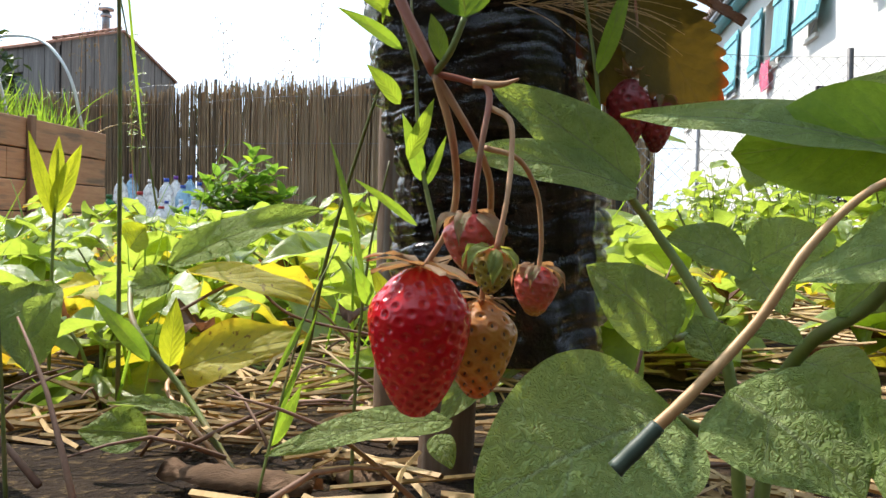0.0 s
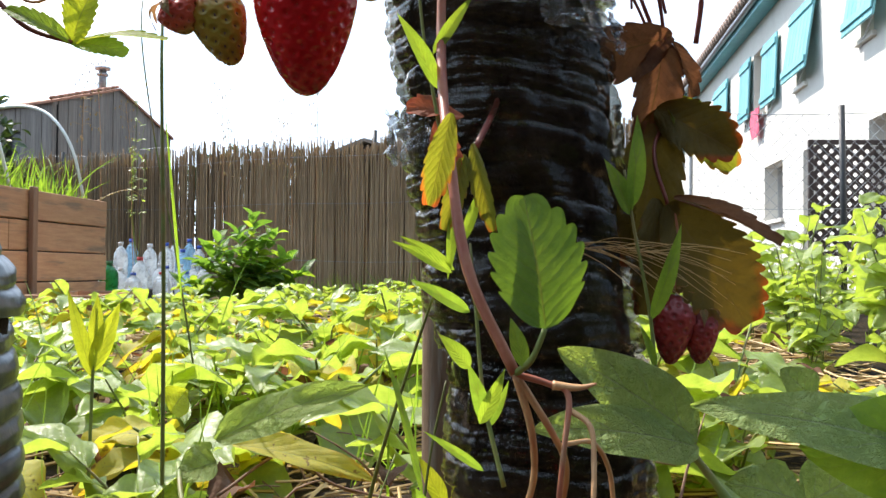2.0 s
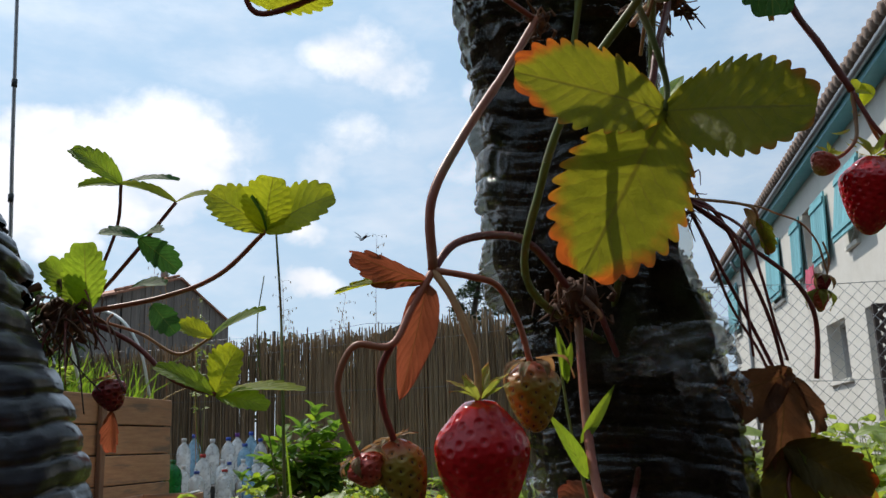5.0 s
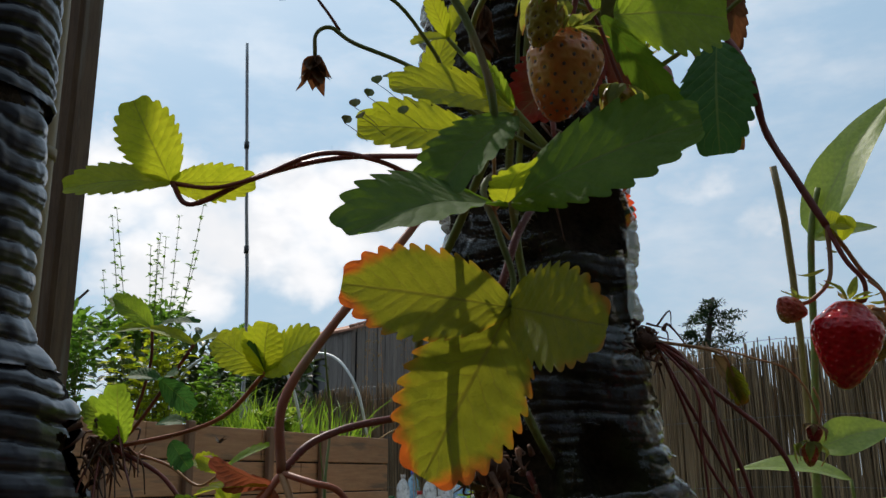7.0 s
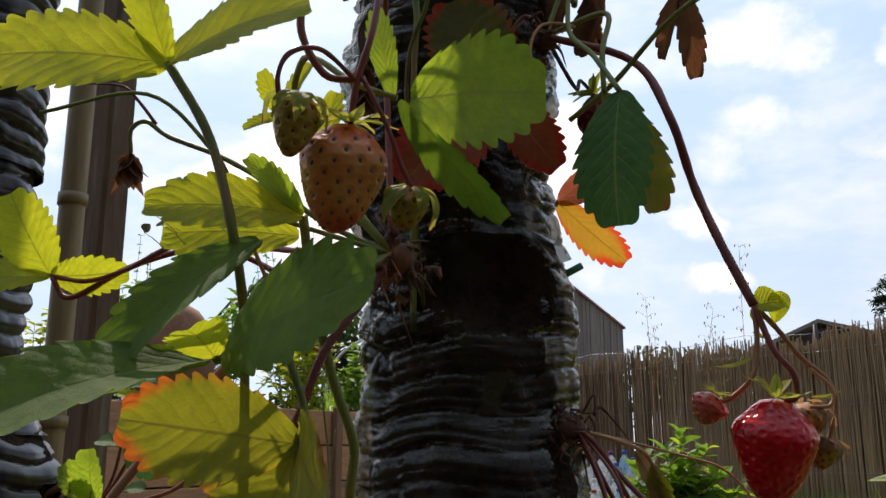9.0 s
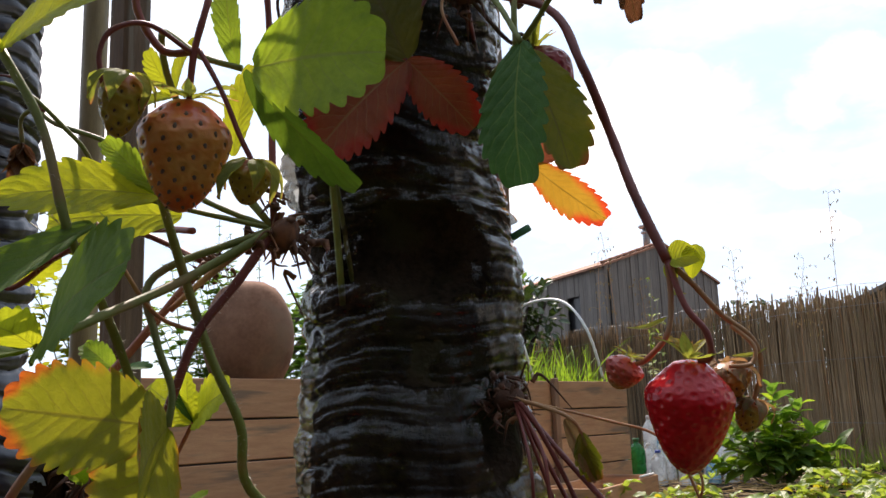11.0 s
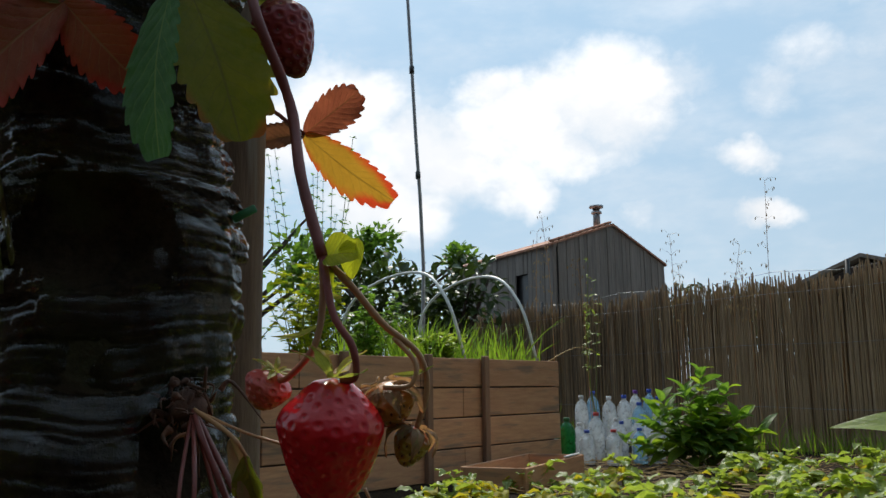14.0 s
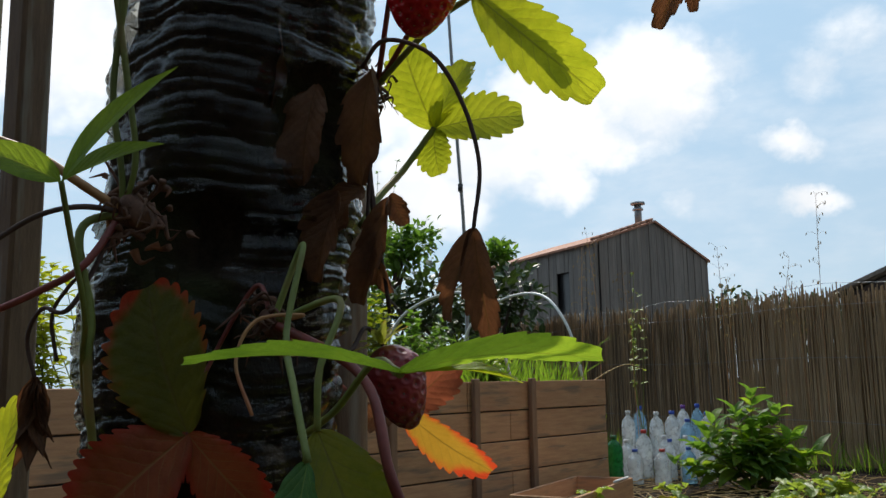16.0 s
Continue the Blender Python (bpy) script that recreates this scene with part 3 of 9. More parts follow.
def planter_point(s, d, z):
    return PLANTER_M @ Vector((s, d, z))


# hoops bent over the bed
for s, lift in ((0.14, 0.56), (0.85, 0.52)):
    hoop = thing("hoop", "white plastic tube bent over the planter bed", "hoop", group="hoops over the bed")
    bm = bm_new()
    pts = [planter_point(s + 0.06 * math.sin(a * 3), 0.5 - 0.46 * math.cos(a), PL_H - 0.1 + 0.1 + lift * math.sin(a) ** 0.8) for a in (math.pi * k / 8 for k in range(9))]
    tube(bm, pts, 0.009, seg=8)
    part("tube", bm, WHITE_PLASTIC, hoop)


# ---- reed screen fence ----
FENCE = [Vector((-5.6, 8.9, 0)), Vector((-1.95, 7.3, 0)), Vector((-0.1, 6.5, 0)), Vector((1.3, 5.92, 0))]


def fence_point(s):
    for a, b in zip(FENCE, FENCE[1:]):
        l = (b - a).length
        if s <= l or b is FENCE[-1]:
            return a + (b - a) * (s / l)
        s -= l


FENCE_LEN = sum((b - a).length for a, b in zip(FENCE, FENCE[1:]))


def reed_top(s, rnd):
    """Height of a cane: cut to one line, ragged, with lower stretches."""
    sag = 0.05 * noise.noise(Vector((s * 1.7, 0.3, 5.0))) + 0.035 * noise.noise(Vector((s * 6.0, 2.2, 1.0)))
    return 1.235 + sag + rnd.gauss(0, 0.03) - (rnd.uniform(0.05, 0.3) if rnd.random() < 0.3 else 0.0)


def reed_mesh(k):
    rnd = random.Random(70 + k)
    bm = bm_new()
    lean, bow = rnd.uniform(-0.022, 0.022), rnd.uniform(-0.008, 0.008)
    tube(bm, [(0, 0, 0), (lean * 0.3 + bow, 0, 0.35), (lean * 0.7 + bow, 0.004, 0.7), (lean, 0, 1.0)], rnd.uniform(0.0048, 0.0068), rnd.uniform(0.0036, 0.0052), seg=5, per=1)
    me = bpy.data.meshes.new("reed")
    bm.to_mesh(me)
    bm.free()
    me.materials.append(REED)
    return me


def build_fence():
    root = thing("reed_fence", "grey-brown reed screen fence wired to dark posts", "fence")
    rnd = random.Random(11)
    meshes = [reed_mesh(k) for k in range(9)]
    rest = bm_new()
    s, count = 0.0, 0
    while s < FENCE_LEN:
        s += rnd.uniform(0.0017, 0.0042)
        behind = rnd.random() < 0.55
        p = fence_point(min(s, FENCE_LEN))
        p = p + Vector((0.4, 0.9, 0)) * (rnd.uniform(0.028, 0.05) if behind else rnd.uniform(-0.006, 0.006))
        h = reed_top(s, rnd) + 0.05 - (0.05 if behind else 0.0)
        if 4.0 < s < 7.0 and count < 300 and not behind:
            ob = new("reed", rnd.choice(meshes))
            ob.parent, ob.location, ob.rotation_euler, ob.scale = root, (p.x, p.y, -0.05), (0, 0, rnd.uniform(0, math.tau)), (1, 1, h)
            count += 1
        else:
            r = rnd.uniform(0.0045, 0.0066)
            lx, ly = rnd.uniform(-0.022, 0.022), rnd.uniform(-0.015, 0.015)
            low = [rest.verts.new((p.x + r * math.cos(a), p.y + r * math.sin(a), -0.05)) for a in (0, 1.57, 3.14, 4.71)]
            top = [rest.verts.new((p.x + lx + r * 0.8 * math.cos(a), p.y + ly + r * 0.8 * math.sin(a), h - 0.05)) for a in (0, 1.57, 3.14, 4.71)]
            for k in range(4):
                rest.faces.new((low[k], low[(k + 1) % 4], top[(k + 1) % 4], top[k]))
    tagged(part("reeds", rest, REED, root, "closely set dry reeds"), kind="stuff")
    for s in (0.4, 2.1, 3.85, 5.4, 7.0):
        p = fence_point(s) + Vector((0.02, 0.05, 0))
        bm = bm_new()
        tube(bm, [(p.x, p.y, -0.05), (p.x, p.y, 0.7), (p.x + 0.008, p.y, 1.31)], 0.016, seg=6, per=2)
        part("post", bm, DARK_METAL, root, "dark metal post")
    for z in (0.3, 0.75, 1.12):
        bm = bm_new()
        tube(bm, [fence_point(FENCE_LEN * k / 14) + Vector((0.0, -0.016, z + 0.01 * math.sin(k * 1.7))) for k in range(15)], 0.0016, seg=4, per=2)
        part("tie_wire", bm, STEEL, root)
    bm = bm_new()
    tube(bm, [fence_point(FENCE_LEN * k / 14) + Vector((0.0, 0.08, 1.27 + 0.025 * math.sin(k * 2.3))) for k in range(15)], 0.002, seg=4, per=2)
    part("top_wire", bm, STEEL, root)


# ---- barn with weathered vertical cladding ----
BC, BR, BL = Vector((-7.80, 16.76, 0)), Vector((-7.045, 21.38, 0)), Vector((-11.75, 18.9, 0))
BARN_EAVE, BARN_RIDGE = 3.47, 4.17


def build_barn():
    root = thing("barn", "grey weathered timber-clad barn with a terracotta tiled roof", "barn")
    BC.z = BR.z = BL.z = 0
    apex = (BC + BR) / 2
    back = BL - BC
    rnd = random.Random(8)
    # boards of the gable and of the long wall
    for a, b, gable in ((BC, BR, True), (BL, BC, False)):
        run = b - a
        length, way_ = run.length, run.normalized()
        count = int(length / 0.16)
        face = Vector((way_.y, -way_.x, 0))
        for k in range(count):
            s0, s1 = length * k / count, length * (k + 1) / count
            mid = (s0 + s1) / 2 / length
            top = BARN_EAVE + (1 - abs(2 * mid - 1)) * (BARN_RIDGE - BARN_EAVE) if gable else BARN_EAVE
            spans = [(0.0, top)]
            if not gable and 0.69 < mid < 0.79:
                spans = [(0.0, 2.05), (2.95, top)]
            for z0, z1 in spans:
                bm = bm_new()
                out = face * rnd.uniform(0.0, 0.02)
                pts = [a + way_ * (s0 + 0.004) + out, a + way_ * (s1 - 0.004) + out]
                dz = 0.0
                if gable:
                    slope = (BARN_RIDGE - BARN_EAVE) / (length / 2) * (s1 - s0) / 2
                    dz = slope if mid < 0.5 else -slope
                quad = []
                for p_, zz in ((pts[0], z1 - dz), (pts[1], z1 + dz)):
                    quad.append((p_, zz))
                fr = [bm.verts.new((p_.x, p_.y, z)) for p_, z in ((pts[0], z0), (pts[1], z0), (pts[1], quad[1][1]), (pts[0], quad[0][1]))]
                bk = [bm.verts.new((v.co - face * 0.03)) for v in fr]
                bm.faces.new(fr)
                bm.faces.new(bk[::-1])
                for i in range(4):
                    bm.faces.new((fr[i], bk[i], bk[(i + 1) % 4], fr[(i + 1) % 4]))
                part("board", bm, BARNWOOD, root, smooth=False)
    # window opening in the long wall
    way_ = (BC - BL).normalized()
    face = Vector((way_.y, -way_.x, 0))
    c = BL + (BC - BL) * 0.74 - face * 0.08
    mw = Matrix(((way_.x, face.x, 0, c.x), (way_.y, face.y, 0, c.y), (0, 0, 1, 2.5), (0, 0, 0, 1)))
    # dark panel: the shade within the opening is put into its colour
    bm = bm_new()
    box(bm, (-0.3, -0.02, -0.5), (0.3, 0.0, 0.5), 0, mw)
    part("window", bm, SHADOWED, root, "dark panel coloured as shade inside the unglazed window opening", smooth=False)
    # dark sheets standing in for the barn's unlit inside, then the roof
    bm = bm_new()
    ins = [BC + (BR - BC) * 0.02, BR - (BR - BC) * 0.02]
    for p_, q_ in ((ins[0], ins[1]), (BL + (BC - BL) * 0.02, BC)):
        d_ = (q_ - p_).normalized()
        f_ = Vector((d_.y, -d_.x, 0)) * -0.12
        v = [bm.verts.new((x.x, x.y, z)) for x, z in ((p_ + f_, 0), (q_ + f_, 0), (q_ + f_, BARN_EAVE - 0.05), (p_ + f_, BARN_EAVE - 0.05))]
        bm.faces.new(v)
    part("inner_wall", bm, SHADOWED, root, smooth=False)
    bm = bm_new()
    over = (BC - BL).normalized() * 0.06
    for foot, sgn in ((BC, 1), (BR, -1)):
        span = (apex - foot)
        out = -span.normalized() * 0.08
        drop = (BARN_RIDGE - BARN_EAVE) / span.length * 0.08
        a0 = foot + out + over + Vector((0, 0, BARN_EAVE - drop + 0.03))
        a1 = apex + over + Vector((0, 0, BARN_RIDGE + 0.03))
        b0, b1 = a0 + back * 1.04, a1 + back * 1.04
        top = [bm.verts.new(p_) for p_ in (a0, a1, b1, b0)]
        low = [bm.verts.new(p_ - Vector((0, 0, 0.05))) for p_ in (a0, a1, b1, b0)]
        bm.faces.new(top)
        bm.faces.new(low[::-1])
        for i in range(4):
            bm.faces.new((top[i], low[i], low[(i + 1) % 4], top[(i + 1) % 4]))
    roof = part("roof", bm, TILE, root, "terracotta tiled roof", smooth=False)
    bm = bm_new()
    for foot in (BC, BR):
        span = apex - foot
        for i in range(9 if foot is BC else 0):
            a0 = foot + span * (i / 9 - 0.06) + over * 1.02
            a1 = foot + span * ((i + 0.92) / 9 - 0.04) + over * 1.02
            z0, z1 = (BARN_EAVE + (BARN_RIDGE - BARN_EAVE) * f for f in (i / 9 - 0.06, (i + 0.92) / 9 - 0.04))
            tube(bm, [a0 + Vector((0, 0, z0 + 0.07)), a1 + Vector((0, 0, z1 + 0.07))], 0.035, 0.03, seg=6, per=1)
    tagged(part("verge_tiles", bm, TILE, roof), kind="stuff")
    # flue with its cowl
    f0 = apex + back * 0.12
    bm = bm_new()
    tube(bm, [f0 + Vector((0, 0, BARN_RIDGE - 0.1)), f0 + Vector((0, 0, BARN_RIDGE + 0.28)), f0 + Vector((0, 0, BARN_RIDGE + 0.5))], 0.085, seg=12, per=1)
    flue = part("flue", bm, STEEL, root, "galvanised chimney flue")
    bm = bm_new()
    for z, r in ((0.36, 0.125), (0.5, 0.17)):
        tube(bm, [f0 + Vector((0, 0, BARN_RIDGE + z)), f0 + Vector((0, 0, BARN_RIDGE + z + 0.05))], r, seg=12, per=1)
    part("cowl", bm, STEEL, flue)


build_barn()


# ---- house with turquoise shutters ----
HS = 1.35
H_A = Vector((0.17, 0.04, 0)) + HS * (Vector((4.36, 16.0, 0)) - Vector((0.04, 0.04, 0)))
H_D = Vector((-0.103, -0.995, 0)).normalized()
H_N = Vector((H_D.y, -H_D.x, 0))
HOUSE_M = Matrix(((H_D.x, H_N.x, 0, H_A.x), (H_D.y, H_N.y, 0, H_A.y), (0, 0, 1, 0), (0, 0, 0, 1)))


def hz(z):
    return 0.24 + HS * (z - 0.24)


def wall_with_openings(bm, x0, x1, z0, z1, holes, thick, m):
    xs = sorted({x0, x1, *(v for h in holes for v in h[:2])})
    zs = sorted({z0, z1, *(v for h in holes for v in h[2:])})
    for a, b in zip(xs, xs[1:]):
        for c, d in zip(zs, zs[1:]):
            if any(h[0] <= a and b <= h[1] and h[2] <= c and d <= h[3] for h in holes):
                continue
            box(bm, (a, -thick, c), (b, 0, d), 0, m)
    bmesh.ops.remove_doubles(bm, verts=bm.verts, dist=1e-4)


def build_house():
    root = thing("house", "cream rendered two-storey house with turquoise shutters", "house")
    # openings: from, to along the wall, bottom, top
    upper = [(-3.0, -2.35), (1.4, 2.25), (3.98, 4.6), (6.05, 6.42), (8.12, 8.45), (10.28, 10.65)]
    holes = [(a * HS, b * HS, hz(2.32), hz(3.2)) for a, b in upper]
    lower = [(4.55, 5.45, 0.9, 1.6), (6.3, 6.75, 0.2, 1.58), (8.3, 9.5, 0.3, 1.57)]
    holes += [(a * HS, b * HS, hz(c), hz(d)) for a, b, c, d in lower]
    bm = bm_new()
    wall_with_openings(bm, -3.4 * HS, 13.5 * HS, -0.1, hz(3.56), holes, 0.35, HOUSE_M)
    part("wall", bm, RENDERED, root, "cream rendered wall", smooth=False)
    bm = bm_new()
    box(bm, (-3.4 * HS, -8.0, -0.1), (-3.4 * HS + 0.3, -0.35, hz(3.56)), 0, HOUSE_M)
    part("end_wall", bm, RENDERED, root, smooth=False)
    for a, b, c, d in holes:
        # dark box behind each opening, coloured as the unlit room
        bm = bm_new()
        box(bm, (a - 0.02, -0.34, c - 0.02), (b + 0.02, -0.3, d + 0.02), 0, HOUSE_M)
        win = part("window", bm, SHADOWED, root, "dark pane coloured as the unlit room behind the window", smooth=False)
        bm = bm_new()
        for x0, x1, z0, z1 in ((a, a + 0.06, c, d), (b - 0.06, b, c, d), (a + 0.06, b - 0.06, d - 0.06, d), (a + 0.06, b - 0.06, c, c + 0.06), ((a + b) / 2 - 0.03, (a + b) / 2 + 0.03, c + 0.06, d - 0.06)):
            box(bm, (x0, -0.3, z0), (x1, -0.22, z1), 0, HOUSE_M)
        part("window_frame", bm, REVEAL, win, smooth=False)
        bm = bm_new()
        box(bm, (a - 0.08, -0.05, c - 0.07), (b + 0.08, 0.06, c - 0.004), 0.006, HOUSE_M)
        part("sill", bm, RENDERED, win, smooth=False)
    # shutters: along the wall, how far the foot stands off
    for a, b, z0, z1, off in ((-3.55, -2.2, 2.4, 3.35, 0.05), (1.28, 2.4, 2.35, 3.25, 0.06), (3.33, 3.95, 2.35, 3.2, 0.05), (4.66, 5.38, 2.34, 3.16, 0.05), (6.0, 6.93, 2.36, 3.16, 0.16), (8.08, 8.86, 2.34, 3.12, 0.16), (10.2, 11.1, 2.3, 3.1, 0.16)):
        length, height = (b - a) * HS, (z1 - z0) * HS
        tilt = HOUSE_M @ Matrix.Translation((a * HS, 0.05, hz(z1))) @ Matrix.Rotation(math.atan2(off, height), 4, "X")
        n_boards = 7
        shut = None
        for k in range(n_boards):
            bm = bm_new()
            box(bm, (length * k / n_boards + 0.003, -0.015, -height), (length * (k + 1) / n_boards - 0.003, 0.015, 0), 0.004, tilt)
            if shut is None:
                shut = part("shutter", bm, TURQUOISE, root, "turquoise boarded shutter propped out at its foot", smooth=False)
            else:
                part("board", bm, TURQUOISE, shut, smooth=False)
        for z in (-0.12 * height, -0.88 * height):
            bm = bm_new()
            box(bm, (0.01, 0.017, z - 0.05), (length - 0.01, 0.04, z + 0.05), 0.004, tilt)
            part("ledge", bm, TURQUOISE, shut, smooth=False)
        bm = bm_new()
        tube(bm, [tilt @ Vector((length * 0.95, -0.02, -height + 0.03)), HOUSE_M @ Vector((a * HS, 0.0, hz(z0) - 0.12))], 0.008, seg=5, per=1)
        part("stay", bm, STEEL, shut)
    # eaves board, gutter and roof
    ez = hz(3.56)
    bm = bm_new()
    box(bm, (-3.8 * HS, -0.3, ez), (13.6 * HS, 0.24, ez + 0.05), 0.004, HOUSE_M)
    box(bm, (-3.8 * HS, 0.243, ez - 0.02), (13.6 * HS, 0.27, ez + 0.16), 0.004, HOUSE_M)
    part("eaves_board", bm, TURQUOISE, root, "turquoise boarded eaves", smooth=False)
    bm = bm_new()
    gut = [HOUSE_M @ Vector((x * HS, 0.33, ez + 0.12)) for x in (-3.8, 4, 9, 13.6)]
    tube(bm, gut, 0.06, seg=8, per=1)
    part("gutter", bm, STEEL, root)
    bm = bm_new()
    tube(bm, [HOUSE_M @ Vector((-1.2 * HS, 0.32, ez + 0.05)), HOUSE_M @ Vector((-1.2 * HS, 0.22, ez - 0.2)), HOUSE_M @ Vector((-1.2 * HS, 0.06, ez - 0.5)), HOUSE_M @ Vector((-1.2 * HS, 0.06, 0))], 0.045, seg=8, per=3)
    part("downpipe", bm, STEEL, root)
    bm = bm_new()
    slope = math.radians(24)
    mr = HOUSE_M @ Matrix.Translation((0, 0.36, ez + 0.17)) @ Matrix.Rotation(-slope, 4, "X")
    box(bm, (-3.9 * HS, -6.0, 0.0), (13.6 * HS, 0.0, 0.06), 0, mr)
    roof = part("roof", bm, ROOF_TILE, root, "low-pitched tiled roof", smooth=False)
    bm = bm_new()
    x = -3.85 * HS
    while x < 13.5 * HS:
        tube(bm, [mr @ Vector((x, -2.4, 0.07)), mr @ Vector((x, 0.05, 0.07))], 0.085, 0.09, seg=6, per=1)
        x += 0.21
    tagged(part("roof_tiles", bm, ROOF_TILE, roof), kind="stuff")
    return root


build_house()
build_fence()


# ---- plastic bottle towers ----
def axis_at(line, z):
    for (z0, x0, y0, r0), (z1, x1, y1, r1) in zip(line, line[1:]):
        if z <= z1:
            f = max(0.0, (z - z0) / (z1 - z0))
            f = f * f * (3 - 2 * f)
            return x0 + (x1 - x0) * f, y0 + (y1 - y0) * f, r0 + (r1 - r0) * f
    return line[-1][1:]


def build_tower(name, label, line, joints, holes, shell, rib_gap, rib_deep, seed, fine=0.00125, crisp=1.0):
    """A stack of cut bottles filled with soil; plants grow from the openings cut in its sides."""
    root = thing(name, label, "planter tower", group="bottle towers")
    around = 120
    cut = []
    for p, wide, tall in holes:
        ax, ay, _ = axis_at(line, p[2])
        cut.append((math.atan2(p[1] - ay, p[0] - ax), p[2], wide, tall))
    for k, (z0, z1) in enumerate(zip(joints, joints[1:])):
        bm = bm_new()
        steps = int((z1 - z0) / fine)
        rings = []
        for i in range(steps + 1):
            z = z0 - 0.006 + (z1 - z0 + 0.006) * i / steps
            ax, ay, r = axis_at(line, z)
            f = i / steps
            neck = 1.0 - 0.15 * max(0.0, (f - 0.84) / 0.16) ** 2 + 0.02 * max(0.0, 1 - f / 0.06)
            ring = []
            for j in range(around):
                a = math.tau * j / around
                q = Vector((math.cos(a) * 1.4, math.sin(a) * 1.4, z * 16 + seed + k * 3))
                crush = 0.0045 * noise.noise(q) + crisp * (0.003 * noise.noise(q * 2.9) + 0.0011 * noise.noise(q * 7.3))
                zz = z + 0.011 * noise.noise(Vector((math.cos(a) * 1.1, math.sin(a) * 1.1, z * 9 + seed)))
                ph = (zz / rib_gap) % 1.0
                rise = math.sin(math.pi * ph ** 0.85) ** 0.25 - 0.24 * math.exp(-((ph - 0.3) / 0.04) ** 2) - 0.1 * math.exp(-((ph - 0.66) / 0.05) ** 2)
                rise = crisp * rise + (1 - crisp) * abs(math.sin(math.pi * ph)) ** 0.6
                rib = rib_deep * (rise - 0.8)
                fac = 0.95 + 0.7 * noise.noise(q * 0.8 + Vector((9, 4, 2)))
                cell = a * 17 / math.tau + 0.37 * math.floor(zz / rib_gap)
                c0, cf = math.floor(cell), cell % 1.0
                k0 = noise.cell(Vector((c0 % 17 + 0.5, math.floor(zz / rib_gap) + 0.5, seed)))
                facet = 0.0023 * crisp * k0 * min(1.0, min(cf, 1 - cf) / 0.14)
                rr = r * neck + crush + rib * fac + facet
                ring.append(bm.verts.new((ax + rr * math.cos(a), ay + rr * math.sin(a), z)))
            rings.append(ring)
        for i in range(steps):
            zc = z0 + (z1 - z0) * (i + 0.5) / steps
            for j in range(around):
                a = math.tau * (j + 0.5) / around
                gone = False
                for ca, cz, wide, tall in cut:
                    da = (a - ca + math.pi) % math.tau - math.pi
                    edge = 0.75 + 0.7 * noise.noise(Vector((a * 6, zc * 90, seed)))
                    if (abs(da) / wide) ** 2.5 + (abs(zc - cz) / tall) ** 2.5 < edge:
                        gone = True
                if not gone:
                    bm.faces.new((rings[i][j], rings[i][(j + 1) % around], rings[i + 1][(j + 1) % around], rings[i + 1][j]))
        loose = [v for v in bm.verts if not v.link_faces]
        bmesh.ops.delete(bm, geom=loose, context="VERTS")
        part("bottle", bm, shell, root, "crumpled ribbed plastic bottle cut open and stacked")
    # earth inside, sunk where the sides are cut open
    bm = bm_new()
    zs = [joints[0] + (joints[-1] - joints[0]) * i / 170 for i in range(171)]
    rings = []
    for z in zs:
        ax, ay, r = axis_at(line, z)
        ring = []
        for j in range(48):
            a = math.tau * j / 48
            sink = 0.0
            for ca, cz, wide, tall in cut:
                da = (a - ca + math.pi) % math.tau - math.pi
                sink = max(sink, 0.02 * max(0.0, 1 - (abs(da) / (wide * 1.15)) ** 2 - (abs(z - cz) / (tall * 1.15)) ** 2))
            rr = r * 0.915 - sink + 0.004 * noise.noise(Vector((math.cos(a) * 3, math.sin(a) * 3, z * 60 + seed)))
            ring.append(bm.verts.new((ax + rr * math.cos(a), ay + rr * math.sin(a), z)))
        rings.append(ring)
    for a_, b_ in zip(rings, rings[1:]):
        for j in range(48):
            bm.faces.new((a_[j], a_[(j + 1) % 48], b_[(j + 1) % 48], b_[j]))
    bm.faces.new(rings[-1])
    part("soil", bm, SOIL, root, "dark damp potting soil")
    return root, cut


MAIN = [(-0.05, 0.084, 0.506, 0.0525), (0.15, 0.071, 0.504, 0.053), (0.22, 0.059, 0.502, 0.0545), (0.29, 0.051, 0.501, 0.0568), (0.36, 0.042, 0.503, 0.0585), (0.42, 0.029, 0.509, 0.0575),
        (0.47, 0.023, 0.519, 0.0555), (0.52, 0.023, 0.520, 0.0572), (0.58, 0.016, 0.513, 0.0565), (0.64, 0.015, 0.514, 0.06), (0.72, 0.017, 0.523, 0.062), (0.85, 0.021, 0.533, 0.059), (1.05, 0.021, 0.533, 0.056)]
HOLE_FRONT = (0.0148, 0.4265, 0.3826)
HOLE_MID = (0.0632, 0.48, 0.524)
HOLE_RIGHT = (0.083, 0.508, 0.44)
HOLE_LOWER = (0.0709, 0.4597, 0.379)
HOLE_UPPER = (0.0554, 0.4632, 0.6886)
HOLE_UPPER_RIGHT = (0.0775, 0.5187, 0.7456)
tower, tower_cuts = build_tower("bottle_tower", "tower of crumpled clear plastic bottles packed with dark soil", MAIN, (0.07, 0.185, 0.395, 0.552, 0.70, 0.86, 1.04),
                                [(HOLE_FRONT, 0.5, 0.03), (HOLE_MID, 0.62, 0.028), (HOLE_RIGHT, 0.34, 0.022), (HOLE_LOWER, 0.36, 0.034), (HOLE_UPPER, 0.5, 0.024), (HOLE_UPPER_RIGHT, 0.4, 0.03)], PET, 0.0178, 0.0068, 2.0, 0.00095)
bm = bm_new()
tube(bm, [(0.047, 0.5, -0.1), (0.047, 0.5, 0.0), (0.05, 0.5, 0.1)], 0.0145, 0.014, seg=14, per=2, knobs=0.04)
